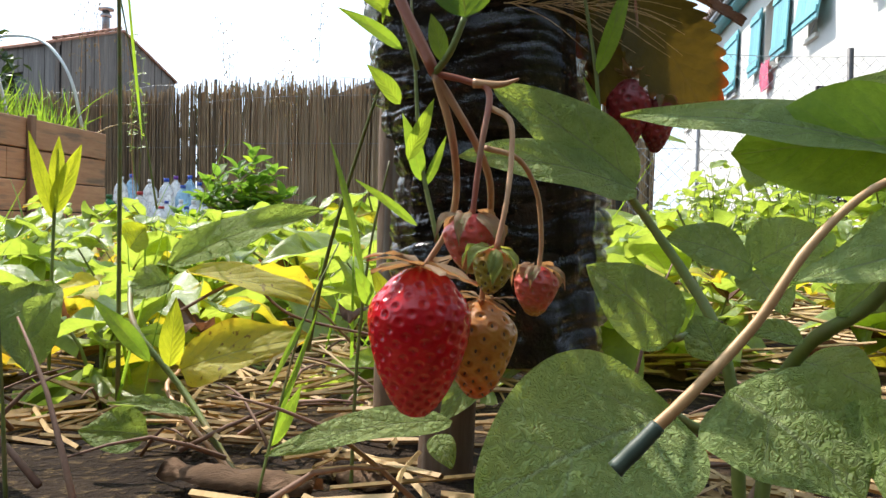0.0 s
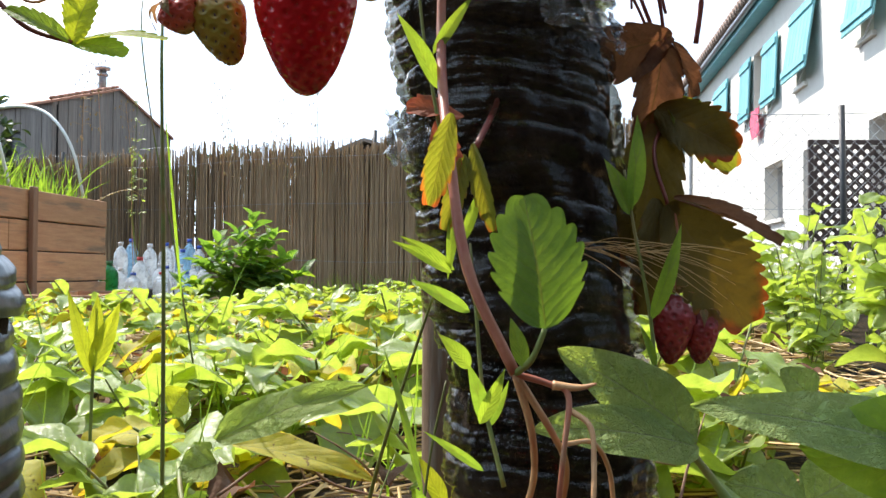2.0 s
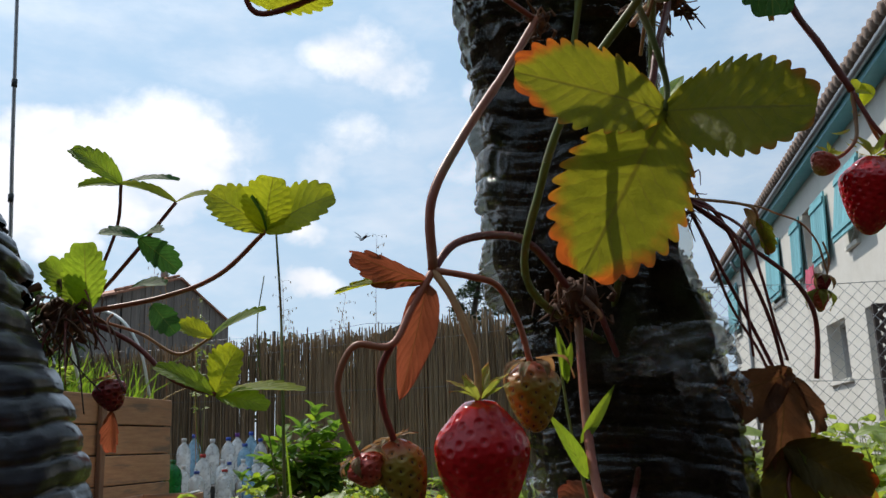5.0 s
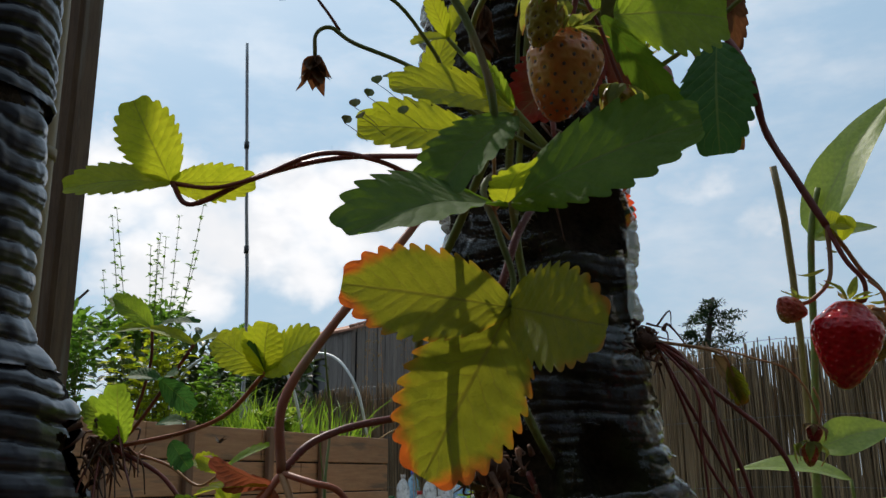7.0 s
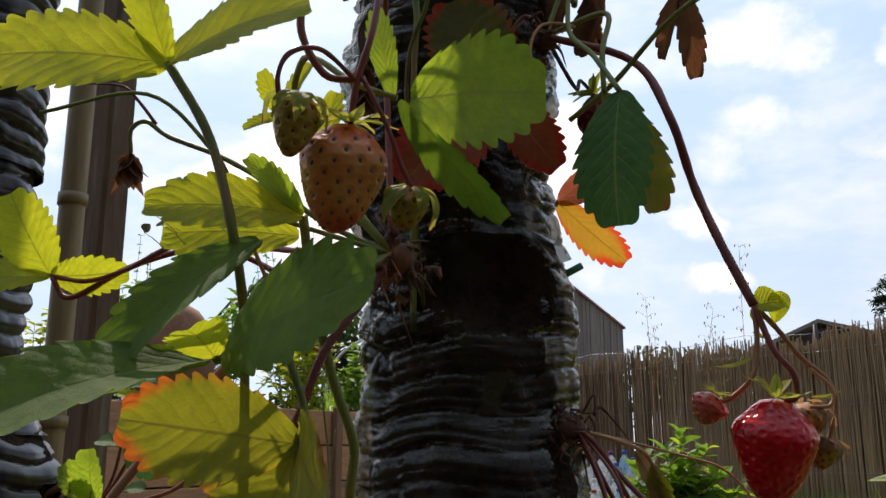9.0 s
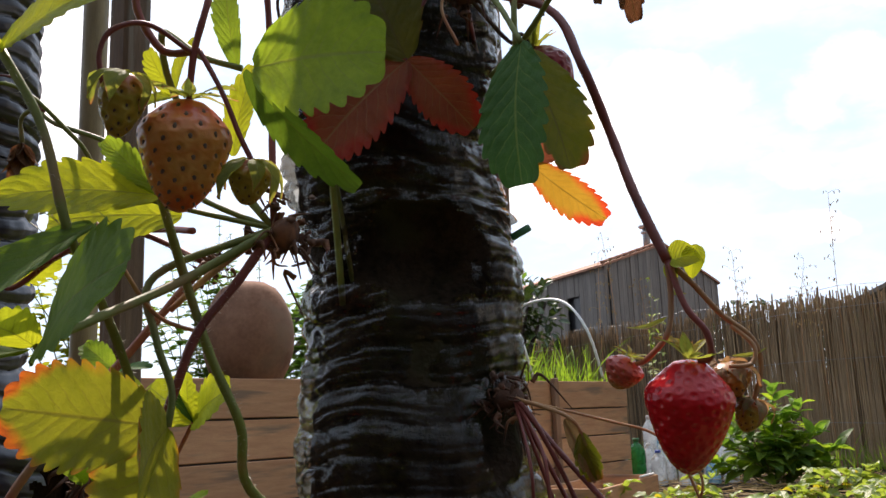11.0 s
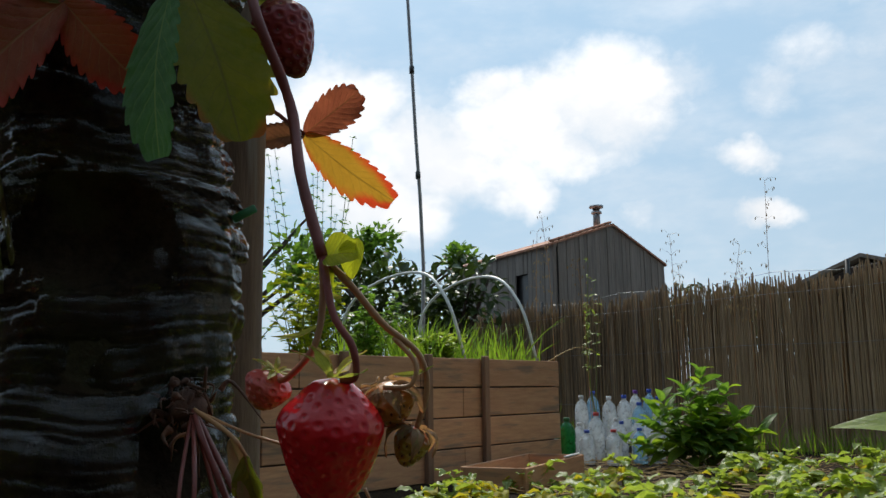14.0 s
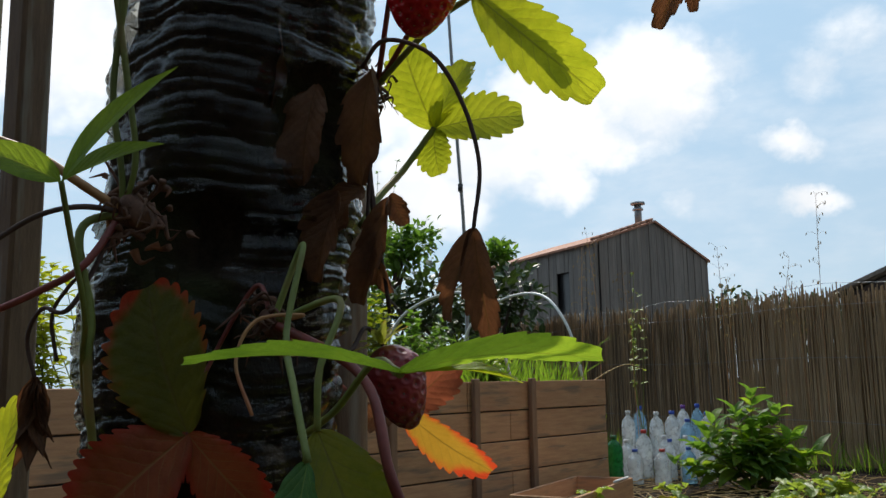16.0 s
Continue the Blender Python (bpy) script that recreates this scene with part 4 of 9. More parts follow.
part("stake", bm, POST, tower, "dark wooden stake under the lowest bottle")
LEFT = [(-0.05, -0.285, 0.49, 0.074), (0.2, -0.288, 0.49, 0.076), (0.3, -0.325, 0.488, 0.062), (0.42, -0.36, 0.485, 0.06), (0.5, -0.392, 0.47, 0.053), (1.05, -0.395, 0.47, 0.053)]
tower_left, _ = build_tower("bottle_tower", "tower of dark ribbed plastic bottles packed with soil", LEFT, (-0.03, 0.2, 0.46, 0.66, 0.86, 1.04), [((-0.2881, 0.5273, 0.3949), 0.5, 0.03)], GREY_PET, 0.0175, 0.0068, 7.0, crisp=0.5)


# ---- posts that carry the towers ----
def post(label, x, y, r, top, lean=0.0, mat=POST, square=False):
    root = thing("post", label, "post", group="tower posts")
    bm = bm_new()
    if square:
        box(bm, (x - r, y - r, -0.1), (x + r, y + r, top), 0.004)
    else:
        tube(bm, [(x, y, -0.1), (x + lean * 0.3, y, top * 0.3), (x + lean * 0.7, y, top * 0.7), (x + lean, y, top)], r, r * 0.97, seg=18, per=4, knobs=0.03)
    part("shaft", bm, mat, root, smooth=not square)
    return root


post("weathered round wooden post behind the bottle tower", 0.021, 0.588, 0.02, 1.3)
post("square brown wooden post beside the dark bottle tower", -0.52, 0.70, 0.017, 1.4, square=True)
cane = post("yellowed bamboo cane beside the dark bottle tower", -0.50, 0.645, 0.013, 1.4, mat=BAMBOO)
for z in (0.25, 0.47, 0.69, 0.92, 1.15):
    x, y = -0.50, 0.645
    bm = bm_new()
    tube(bm, [(x, y, z - 0.006), (x, y, z), (x, y, z + 0.006)], 0.0147, seg=14, per=1)
    part("node", bm, BAMBOO, cane)


# ---- strawberry plants ----
def stem(root, pts, r0, r1=None, mat=STEM_RED, hairy=0.0, name="stem"):
    bm = bm_new()
    line = tube(bm, pts, r0, r1, seg=8, per=7, knobs=0.12)
    ob = part(name, bm, mat, root)
    if hairy:
        rnd = random.Random(len(line) + int(abs(line[0].x) * 1e4))
        bm = bm_new()
        for a, b in zip(line, line[1:]):
            for _ in range(max(1, int((b - a).length * hairy))):
                p = a.lerp(b, rnd.random())
                out = Vector((rnd.gauss(0, 1), rnd.gauss(0, 1), rnd.gauss(0, 1)))
                d = (b - a).normalized()
                out = (out - out.dot(d) * d).normalized()
                q = p + out * (r0 + rnd.uniform(0.0012, 0.0026)) + d * rnd.uniform(-0.0005, 0.0005)
                s = d.cross(out) * 0.00009
                v = [bm.verts.new(x) for x in (p + s, p - s, q, p + d * 0.00015)]
                bm.faces.new((v[0], v[1], v[2]))
                bm.faces.new((v[1], v[3], v[2]))
        tagged(part("hair", bm, HAIR, ob, "fine pale hairs"), kind="stuff")
    return ob


def leaflet(root, base, tip, width, normal, mat=GREEN, label="", **how):
    bm = bm_new()
    leaf(bm, base, tip, width, normal, **how)
    return part("leaflet", bm, mat, root, label)


def berry_profile(s, blunt, neck):
    """Half width along a berry: a short neck under the calyx, broad shoulders, then a taper to a blunt tip."""
    if s < 0.34:
        f = s / 0.34
        dome = math.sqrt(max(0.0, 1 - (1 - f) ** 2)) * 0.5 + 0.5 * min(1.0, f + 0.35 * min(1.0, s * 12))
        g = min(1.0, max(0.0, f * 1.2 - 0.2))
        return (1 - neck) * dome + neck * (0.42 * min(1.0, s * 40) + 0.58 * g * g * (3 - 2 * g))
    return max(0.0, 1 - ((s - 0.34) / 0.66) ** 1.3) ** (blunt * 0.88)


def frame_between(top, tip, turn):
    top, tip = Vector(top), Vector(tip)
    z = (top - tip).normalized()
    x = z.cross(Vector((0.3, 1, 0.1))).normalized()
    y = z.cross(x)
    m = Matrix(((x.x, y.x, z.x, top.x), (x.y, y.y, z.y, top.y), (x.z, y.z, z.z, top.z), (0, 0, 0, 1)))
    return m @ Matrix.Rotation(turn, 4, "Z"), (top - tip).length


def berry(root, top, tip, wide, skin=RIPE, achene=SEED_PALE, sepal=SEPAL, label="", blunt=0.62, count=120, turn=0.0, seed=1, sepals=11, flare=0.3, pit=0.0008, sepal_long=0.5, dot=1.0, neck=0.35):
    """A strawberry hung from top to tip: pitted flesh, achenes and a leafy calyx."""
    m, length = frame_between(top, tip, turn)
    r = wide / 2
    around, rows = (150, 112) if wide > 0.026 else (88, 64)
    pts = []
    for i in range(1, rows):
        s = i / rows
        for j in range(around):
            a = math.tau * j / around
            lump = 1 + 0.05 * noise.noise(Vector((math.cos(a) * 1.3 + seed, math.sin(a) * 1.3, s * 2.4)))
            rr = r * berry_profile(s, blunt, neck) * lump
            pts.append((rr * math.cos(a), rr * math.sin(a), -s * length))
    pts = np.array(pts)
    seeds = []
    for k in range(count):
        s = 0.07 + 0.9 * ((k + 0.5) / count) ** 0.92
        a = k * 2.39996
        lump = 1 + 0.05 * noise.noise(Vector((math.cos(a) * 1.3 + seed, math.sin(a) * 1.3, s * 2.4)))
        rr = r * berry_profile(s, blunt, neck) * lump
        seeds.append((rr * math.cos(a), rr * math.sin(a), -s * length))
    seeds = np.array(seeds)
    gap = math.sqrt(4.2 * r * length / count) * 0.3
    near = np.sqrt(((pts[:, None] - seeds[None]) ** 2).sum(-1)).min(1)
    sink = pit * (np.exp(-(near / gap) ** 2) - 0.45 * np.exp(-((near - 1.45 * gap) / (0.5 * gap)) ** 2) - 0.2)
    out = pts * np.array([1, 1, 0.0])
    out /= np.maximum(np.linalg.norm(out, axis=1, keepdims=True), 1e-6)
    pts = pts - out * sink[:, None]
    bm = bm_new()
    vs = [bm.verts.new(p) for p in pts]
    first, last = bm.verts.new((0, 0, 0.0)), bm.verts.new((0, 0, -length))
    for i in range(rows - 2):
        for j in range(around):
            a, b = i * around + j, i * around + (j + 1) % around
            bm.faces.new((vs[a], vs[a + around], vs[b + around], vs[b]))
    for j in range(around):
        bm.faces.new((first, vs[j], vs[(j + 1) % around]))
        e = (rows - 2) * around
        bm.faces.new((last, vs[e + (j + 1) % around], vs[e + j]))
    fruit = part("berry", bm, skin, root, label)
    fruit.matrix_local = m
    bm = bm_new()
    for k, p in enumerate(seeds):
        n_ = Vector((p[0], p[1], 0.3 * r)).normalized()
        side = n_.cross(Vector((0, 0, 1))).normalized()
        up = side.cross(n_)
        c = Vector(p) - n_ * (pit * 0.4)
        g = gap * 0.4 * dot
        ring = [bm.verts.new(c + side * math.cos(a) * g * 0.62 + up * math.sin(a) * g) for a in (math.tau * i / 6 for i in range(6))]
        tip_ = bm.verts.new(c + n_ * g * 0.5)
        for i in range(6):
            bm.faces.new((ring[i], ring[(i + 1) % 6], tip_))
    tagged(part("seed_coat", bm, achene, fruit, "tiny seeds in pits"), kind="stuff")
    if sepals:
        bm = bm_new()
        rnd = random.Random(seed * 7)
        sepals = 7 if flare < -0.25 else sepals
        for k in range(sepals):
            a = math.tau * (k + rnd.uniform(-0.25, 0.25)) / sepals
            l = wide * sepal_long * rnd.uniform(0.75, 1.15)
            d = Vector((math.cos(a), math.sin(a), 0))
            lift = flare + rnd.uniform(-0.25, 0.3)
            b0 = d * r * 0.08 + Vector((0, 0, 0.0005))
            t0 = b0 + d * l * math.cos(lift) + Vector((0, 0, l * math.sin(lift)))
            if flare < -0.25:
                b0 = d * r * 0.35 + Vector((0, 0, 0.0004))
                t0 = d * r * rnd.uniform(0.95, 1.7) + Vector((0, 0, -l * rnd.uniform(0.6, 1.05)))
            leaf(bm, b0, t0, l * (0.46 if flare < -0.25 else 0.3), d * 0.8 + Vector((0, 0, 0.6)) if flare < -0.25 else (0, 0, 1), kind="lance", fold=0.3, droop=rnd.uniform(0.3, 0.5) if flare < -0.25 else rnd.uniform(-0.15, 0.2), wave=0.35, teeth=0, long=8, seed=k)
        part("calyx", bm, sepal, fruit, "leafy calyx")
    return fruit


def crown(root, at, size, out=(0, -1, 0), seed=0, count=70, mat=CROWN_BROWN, drop=0.6):
    """The matted woody crown with its dead stipules and roots."""
    rnd = random.Random(seed)
    at, out = Vector(at), Vector(out).normalized()
    bm = bm_new()
    for k in range(count):
        d = (out * rnd.uniform(0.0, 0.8) + Vector((rnd.gauss(0, 0.7), rnd.gauss(0, 0.7), rnd.gauss(-0.2, 0.5)))).normalized()
        l = size * rnd.uniform(0.18, 0.6) * (1.6 if rnd.random() < 0.07 else 1)
        p0 = at - out * size * 0.3 + Vector((rnd.gauss(0, 1), rnd.gauss(0, 1), rnd.gauss(0, 1.1))) * size * 0.3
        bend = Vector((rnd.gauss(0, 1), rnd.gauss(0, 1), rnd.gauss(0, 1))) * l * 0.3
        p2 = p0 + d * l + Vector((0, 0, -drop * l * rnd.uniform(0.2, 1.2)))
        tube(bm, [p0, p0 + d * l * 0.45 + bend, p2], size * rnd.uniform(0.025, 0.1), size * 0.012, seg=5, per=4)
    core = bmesh.ops.create_icosphere(bm, subdivisions=3, radius=size * 0.36)["verts"]
    for v in core:
        v.co = at - out * size * 0.25 + v.co * (1 + 0.45 * noise.noise(v.co * (2.2 / size) + Vector((seed, 0, 0))))
    part("crown", bm, mat, root, "matted brown crown with dead stipules")


TO_CAM = Vector((0.1, -1, 0.15))
UP = (0, 0, 1)


def strawberry_plant(label):
    return thing("strawberry_plant", label, "strawberry plant", group="strawberry plants in the towers")


# plant in the lower front opening
pa = strawberry_plant("strawberry plant in the tower with a low truss of ripe berries")
crown(pa, HOLE_FRONT, 0.022, (-0.3, -1, -0.2), 3)
J = (0.0432, 0.339, 0.1844)
stem(pa, [(0.0158, 0.4352, 0.3797), (0.0157, 0.4112, 0.3104), (0.0204, 0.3669, 0.2601), (0.0271, 0.35, 0.2197), J], 0.0022, 0.002, STEM_RED)
stem(pa, [J, (0.0491, 0.3437, 0.165), (0.051, 0.3532, 0.1468), (0.0478, 0.3578, 0.1332), (0.0406, 0.3573, 0.1208)], 0.0014, 0.001, STEM_TAN)
stem(pa, [J, (0.0566, 0.3438, 0.1633), (0.0625, 0.3535, 0.149), (0.0623, 0.368, 0.1294), (0.0609, 0.3724, 0.1066)], 0.0014, 0.001, STEM_TAN)
stem(pa, [J, (0.0543, 0.3362, 0.1815), (0.0608, 0.3343, 0.1777), (0.0586, 0.3287, 0.1601), (0.0562, 0.3281, 0.1374)], 0.0012, 0.0009, STEM_RED)
stem(pa, [(0.0557, 0.3362, 0.181), (0.0642, 0.3344, 0.1805), (0.07, 0.3326, 0.1821)], 0.0017, 0.0004, STEM_TAN)
stem(pa, [(0.0609, 0.3341, 0.1732), (0.0674, 0.3291, 0.1683), (0.0678, 0.3238, 0.1564), (0.0663, 0.3174, 0.1423), (0.0634, 0.313, 0.1285)], 0.001, 0.0008, STEM_TAN)
stem(pa, [(0.0603, 0.3388, 0.1607), (0.0719, 0.354, 0.1584), (0.079, 0.3619, 0.1477), (0.0812, 0.3635, 0.1319), (0.0805, 0.3631, 0.12)], 0.001, 0.0008, STEM_TAN)
berry(pa, (0.04, 0.3543, 0.1213), (0.0383, 0.3568, 0.0684), 0.0355, RIPE, SEED_RED, SEPAL_DRY, "ripe glossy red strawberry", seed=2, flare=-0.1, count=210, blunt=0.54, pit=0.0007, dot=0.75, sepal_long=0.6)
berry(pa, (0.061, 0.3774, 0.1083), (0.0598, 0.3764, 0.0715), 0.0275, TURNING, SEED_BROWN, SEPAL_DRY, "unripe yellow-orange strawberry with brown seeds", seed=3, flare=-0.2, count=95, dot=1.5)
berry(pa, (0.0561, 0.3281, 0.1392), (0.0572, 0.3306, 0.1202), 0.0178, PINKISH, SEED_PALE, SEPAL_DRY, "small pink half-ripe strawberry", seed=4, flare=-0.9, count=60, sepal_long=0.75)
berry(pa, (0.0633, 0.313, 0.1288), (0.0615, 0.3146, 0.1152), 0.0115, UNRIPE, SEED_BROWN, SEPAL, "small pale green unripe strawberry", seed=5, flare=-1.1, count=45, sepal_long=0.9, dot=1.5)
berry(pa, (0.0804, 0.3632, 0.122), (0.079, 0.3647, 0.1038), 0.0155, PINKISH, SEED_PALE, SEPAL_DRY, "small pink strawberry with drooping sepals", seed=6, flare=-0.9, count=50, sepal_long=0.8)
stem(pa, [J, (0.0482, 0.3315, 0.1902), (0.0524, 0.3297, 0.2004)], 0.0013, 0.001, STEM_GREEN)
leaflet(pa, (0.0527, 0.3298, 0.2004), (0.0459, 0.3394, 0.2455), 0.0335, TO_CAM, MID, "young green leaflet", fold=0.2, kind="oval", teeth=7, seed=3)
leaflet(pa, (0.0457, 0.3334, 0.1872), (0.0415, 0.3386, 0.2036), 0.006, TO_CAM, GREEN, kind="lance", teeth=0, fold=0.3)
leaflet(pa, (0.0254, 0.4211, 0.2873), (0.0005, 0.4176, 0.2893), 0.017, (0.1, -0.6, 0.8), RUST, "withered rust-brown leaflet", teeth=6, fold=0.4, wave=0.25, seed=8)
leaflet(pa, (0.0146, 0.4211, 0.2862), (0.0182, 0.4214, 0.2587), 0.0165, (0.2, -1, 0.1), RUST, teeth=6, fold=0.5, wave=0.3, seed=9)
leaflet(pa, (0.0259, 0.418, 0.2704), (0.017, 0.4119, 0.237), 0.011, (0.2, -1, 0.1), OLIVE, "yellowed leaflet", teeth=7, fold=0.7, wave=0.2, seed=10)
leaflet(pa, (0.0295, 0.4175, 0.2751), (0.0387, 0.4121, 0.2367), 0.01, (-0.3, -1, 0.1), OLIVE, teeth=7, fold=0.8, wave=0.2, seed=11)
stem(pa, [(0.0276, 0.4551, 0.3819), (0.0379, 0.4588, 0.3518), (0.0461, 0.4545, 0.321), (0.0414, 0.45, 0.2994), (0.0313, 0.4276, 0.2754)], 0.0017, 0.0014, STEM_DARK, 2200)
leaflet(pa, (0.0207, 0.3594, 0.2778), (0.0125, 0.3637, 0.2439), 0.013, TO_CAM, ORANGE, teeth=7, fold=0.4, seed=4)

# plant in the front-left opening above it
pb = strawberry_plant("strawberry plant with a ripe truss and one turning leaf")
CF = (0.0025, 0.399, 0.515)
crown(pb, CF, 0.011, (-0.3, -1, 0.2), 5)
J2 = (-0.0463, 0.339, 0.3816)
stem(pb, [CF, (-0.0142, 0.3751, 0.478), (-0.0329, 0.3511, 0.4406), (-0.0458, 0.3375, 0.4098), J2], 0.0019, 0.0021, STEM_RED)
stem(pb, [J2, (-0.0381, 0.3512, 0.3944), (-0.0228, 0.3765, 0.4032), (-0.0057, 0.4087, 0.4052), HOLE_FRONT], 0.0016, 0.0019, STEM_DARK, 1800)
JS = (-0.0612, 0.3241, 0.3512)
stem(pb, [J2, (-0.054, 0.3315, 0.3661), JS, (-0.0745, 0.322, 0.3513), (-0.0814, 0.3245, 0.3384), (-0.0796, 0.3293, 0.3235), (-0.0754, 0.3328, 0.3116)], 0.0015, 0.0011, STEM_RED)
stem(pb, [JS, (-0.0659, 0.3273, 0.3417), (-0.0656, 0.3318, 0.3286), (-0.0619, 0.3365, 0.3151)], 0.0014, 0.0012, STEM_DARK)
stem(pb, [J2, (-0.0392, 0.3352, 0.3702), (-0.0329, 0.333, 0.3545), (-0.0303, 0.3325, 0.3426), (-0.0304, 0.3329, 0.3304)], 0.0016, 0.0014, STEM_TAN)
stem(pb, [J2, (-0.0305, 0.3364, 0.3775), (-0.021, 0.3409, 0.374), (-0.014, 0.3475, 0.3609), (-0.0101, 0.3515, 0.3451)], 0.0014, 0.0012, STEM_RED)
berry(pb, (-0.0296, 0.3319, 0.3305), (-0.0305, 0.3458, 0.2811), 0.0352, RIPE, SEED_RED, SEPAL, "large ripe red strawberry with upturned sepals", seed=7, flare=0.6, count=190, blunt=0.6, sepals=8, pit=0.0006, dot=0.65, neck=0.5, sepal_long=0.45)
berry(pb, (-0.0641, 0.3382, 0.3173), (-0.0553, 0.3414, 0.2911), 0.0195, UNRIPE, SEED_BROWN, SEPAL_DRY, "unripe yellow-green strawberry with pink shoulders", seed=8, flare=0.0, count=80, dot=1.5)
berry(pb, (-0.0754, 0.3327, 0.312), (-0.0689, 0.3361, 0.301), 0.0145, PINKISH, SEED_BROWN, SEPAL_DRY, "small withered pink strawberry", seed=9, flare=-0.3, count=50, sepal_long=0.6)
berry(pb, (-0.0101, 0.3514, 0.3459), (-0.0091, 0.3567, 0.3183), 0.0215, UNRIPE, SEED_BROWN, SEPAL_DRY, "unripe strawberry, pink on its shoulders", seed=10, flare=-0.5, count=85, dot=1.5)
leaflet(pb, (-0.0493, 0.3356, 0.3772), (-0.0775, 0.3351, 0.389), 0.0145, (0.1, -0.8, -0.6), RUST, "dried rust-brown leaflet", teeth=5, fold=0.8, wave=0.3, seed=12)
leaflet(pb, (-0.0499, 0.3347, 0.3762), (-0.0843, 0.3362, 0.3731), 0.0085, (0, -0.5, 0.8), LIGHT, teeth=6, fold=0.5, seed=13)
leaflet(pb, (-0.0483, 0.3359, 0.3763), (-0.061, 0.343, 0.332), 0.0145, (0.3, -1, 0), RUST, "hanging rust-brown leaflet", kind="ovate", teeth=0, fold=0.45, wave=0.25, seed=14)
bm = bm_new()
hub = Vector((-0.0732, 0.3345, 0.3937))
for k in range(7):
    a = math.tau * k / 7
    leaf(bm, hub, hub + Vector((math.cos(a) * 0.0038, math.sin(a) * 0.0015, 0.002 + 0.002 * math.sin(k * 2.1))), 0.0018, UP, "lance", teeth=0, long=5)
part("dead_flower", bm, STEM_BLACK, pb)
# the turning leaf, its petiole coming down from the opening above
TC = (0.0500, 0.3465, 0.4445)
CM = (0.064, 0.383, 0.518)
leaflet(pb, TC, (-0.0111, 0.3192, 0.4537), 0.0455, (0.15, -1, 0.12), ORANGE, "turning yellow leaflet flushed orange at its rim", fold=0.12, teeth=11, droop=0.03, seed=15)
leaflet(pb, TC, (0.0945, 0.3051, 0.4276), 0.045, (-0.66, -0.71, 0.05), OLIVE, "olive-green leaflet", fold=0.12, teeth=11, droop=0.04, seed=16)
leaflet(pb, TC, (0.012, 0.3475, 0.3792), 0.062, (0.1, -1, 0.1), ORANGE, "turning yellow-green leaflet", fold=0.1, teeth=11, droop=0.03, seed=17)
stem(pb, [TC, (0.0513, 0.3468, 0.4574), (0.0466, 0.3432, 0.4757), (0.0417, 0.3458, 0.4988), CM], 0.0013, 0.0015, STEM_GREEN, 1500)
# trio to the left on a long petiole
L3 = (-0.138, 0.375, 0.529)
stem(pb, [CF, (-0.0262, 0.3872, 0.5307), (-0.0561, 0.3828, 0.5368), (-0.0896, 0.3815, 0.5282), (-0.114, 0.3779, 0.5243), L3], 0.0014, 0.0012, STEM_DARK, 1500)
leaflet(pb, L3, (-0.1516, 0.3572, 0.57), 0.037, (0.5, -0.9, -0.2), LIGHT, "light yellow-green leaflet", fold=0.2, teeth=9, seed=18)
leaflet(pb, L3, (-0.1785, 0.3438, 0.5208), 0.03, (0.3, -0.8, 0.5), LIGHT, fold=0.25, teeth=9, seed=19)
leaflet(pb, L3, (-0.0952, 0.3876, 0.529), 0.024, (0.2, -0.8, -0.4), LIGHT, fold=0.25, teeth=9, seed=20)

# plant in the middle opening
pc = strawberry_plant("leafy strawberry plant with a pale unripe berry")
crown(pc, CM, 0.02, (0.1, -1, 0.1), 8)
leaflet(pc, (0.0664, 0.2909, 0.4703), (0.1311, 0.276, 0.4841), 0.043, (-0.15, -0.95, 0.35), MID, "broad green leaflet", fold=0.15, teeth=9, droop=0.08, seed=21)
leaflet(pc, (0.0617, 0.2888, 0.4683), (0.0426, 0.2118, 0.4403), 0.037, (0.05, -0.98, 0.2), MID, "broad green leaflet", fold=0.3, teeth=9, droop=0.1, seed=22)
leaflet(pc, (0.064, 0.2899, 0.4688), (0.0789, 0.2641, 0.4732), 0.02, (0.0, -0.6, 0.8), LIGHT, fold=0.2, teeth=7, seed=23)
stem(pc, [(0.064, 0.2899, 0.4688), (0.0605, 0.3059, 0.4766), (0.0516, 0.3487, 0.4954), CM], 0.0015, 0.0017, STEM_GREEN)
UL_ = (0.037, 0.288, 0.5686)
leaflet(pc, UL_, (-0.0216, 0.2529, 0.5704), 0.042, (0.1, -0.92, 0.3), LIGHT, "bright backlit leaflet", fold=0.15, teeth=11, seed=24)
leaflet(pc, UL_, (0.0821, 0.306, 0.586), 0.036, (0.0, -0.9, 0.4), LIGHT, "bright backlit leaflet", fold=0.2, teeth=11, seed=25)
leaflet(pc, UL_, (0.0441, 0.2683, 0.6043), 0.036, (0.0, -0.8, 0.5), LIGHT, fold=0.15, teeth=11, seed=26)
stem(pc, [UL_, (0.0513, 0.2953, 0.5407), (0.0577, 0.3022, 0.5063), (0.0396, 0.3273, 0.4848), (0.0148, 0.3557, 0.4592), (-0.0009, 0.3741, 0.4242), (-0.0071, 0.4106, 0.3849), (0.04, 0.478, 0.36)], 0.0016, 0.0019, STEM_GREEN, 900)
YT, YB = (0.0827, 0.3283, 0.5513), (0.0742, 0.3312, 0.5143)
berry(pc, YT, YB, 0.0305, PEACH, SEED_BROWN, SEPAL, "pale peach unripe strawberry dotted with brown seeds", seed=11, flare=0.2, count=110, blunt=0.6, pit=0.0005, dot=2.1)
stem(pc, [YT, (0.0864, 0.3273, 0.5664), (0.0908, 0.329, 0.5831), (0.0898, 0.3356, 0.6049), (0.0832, 0.3501, 0.6292), (0.0581, 0.3846, 0.6202), CM], 0.0012, 0.0014, STEM_DARK)
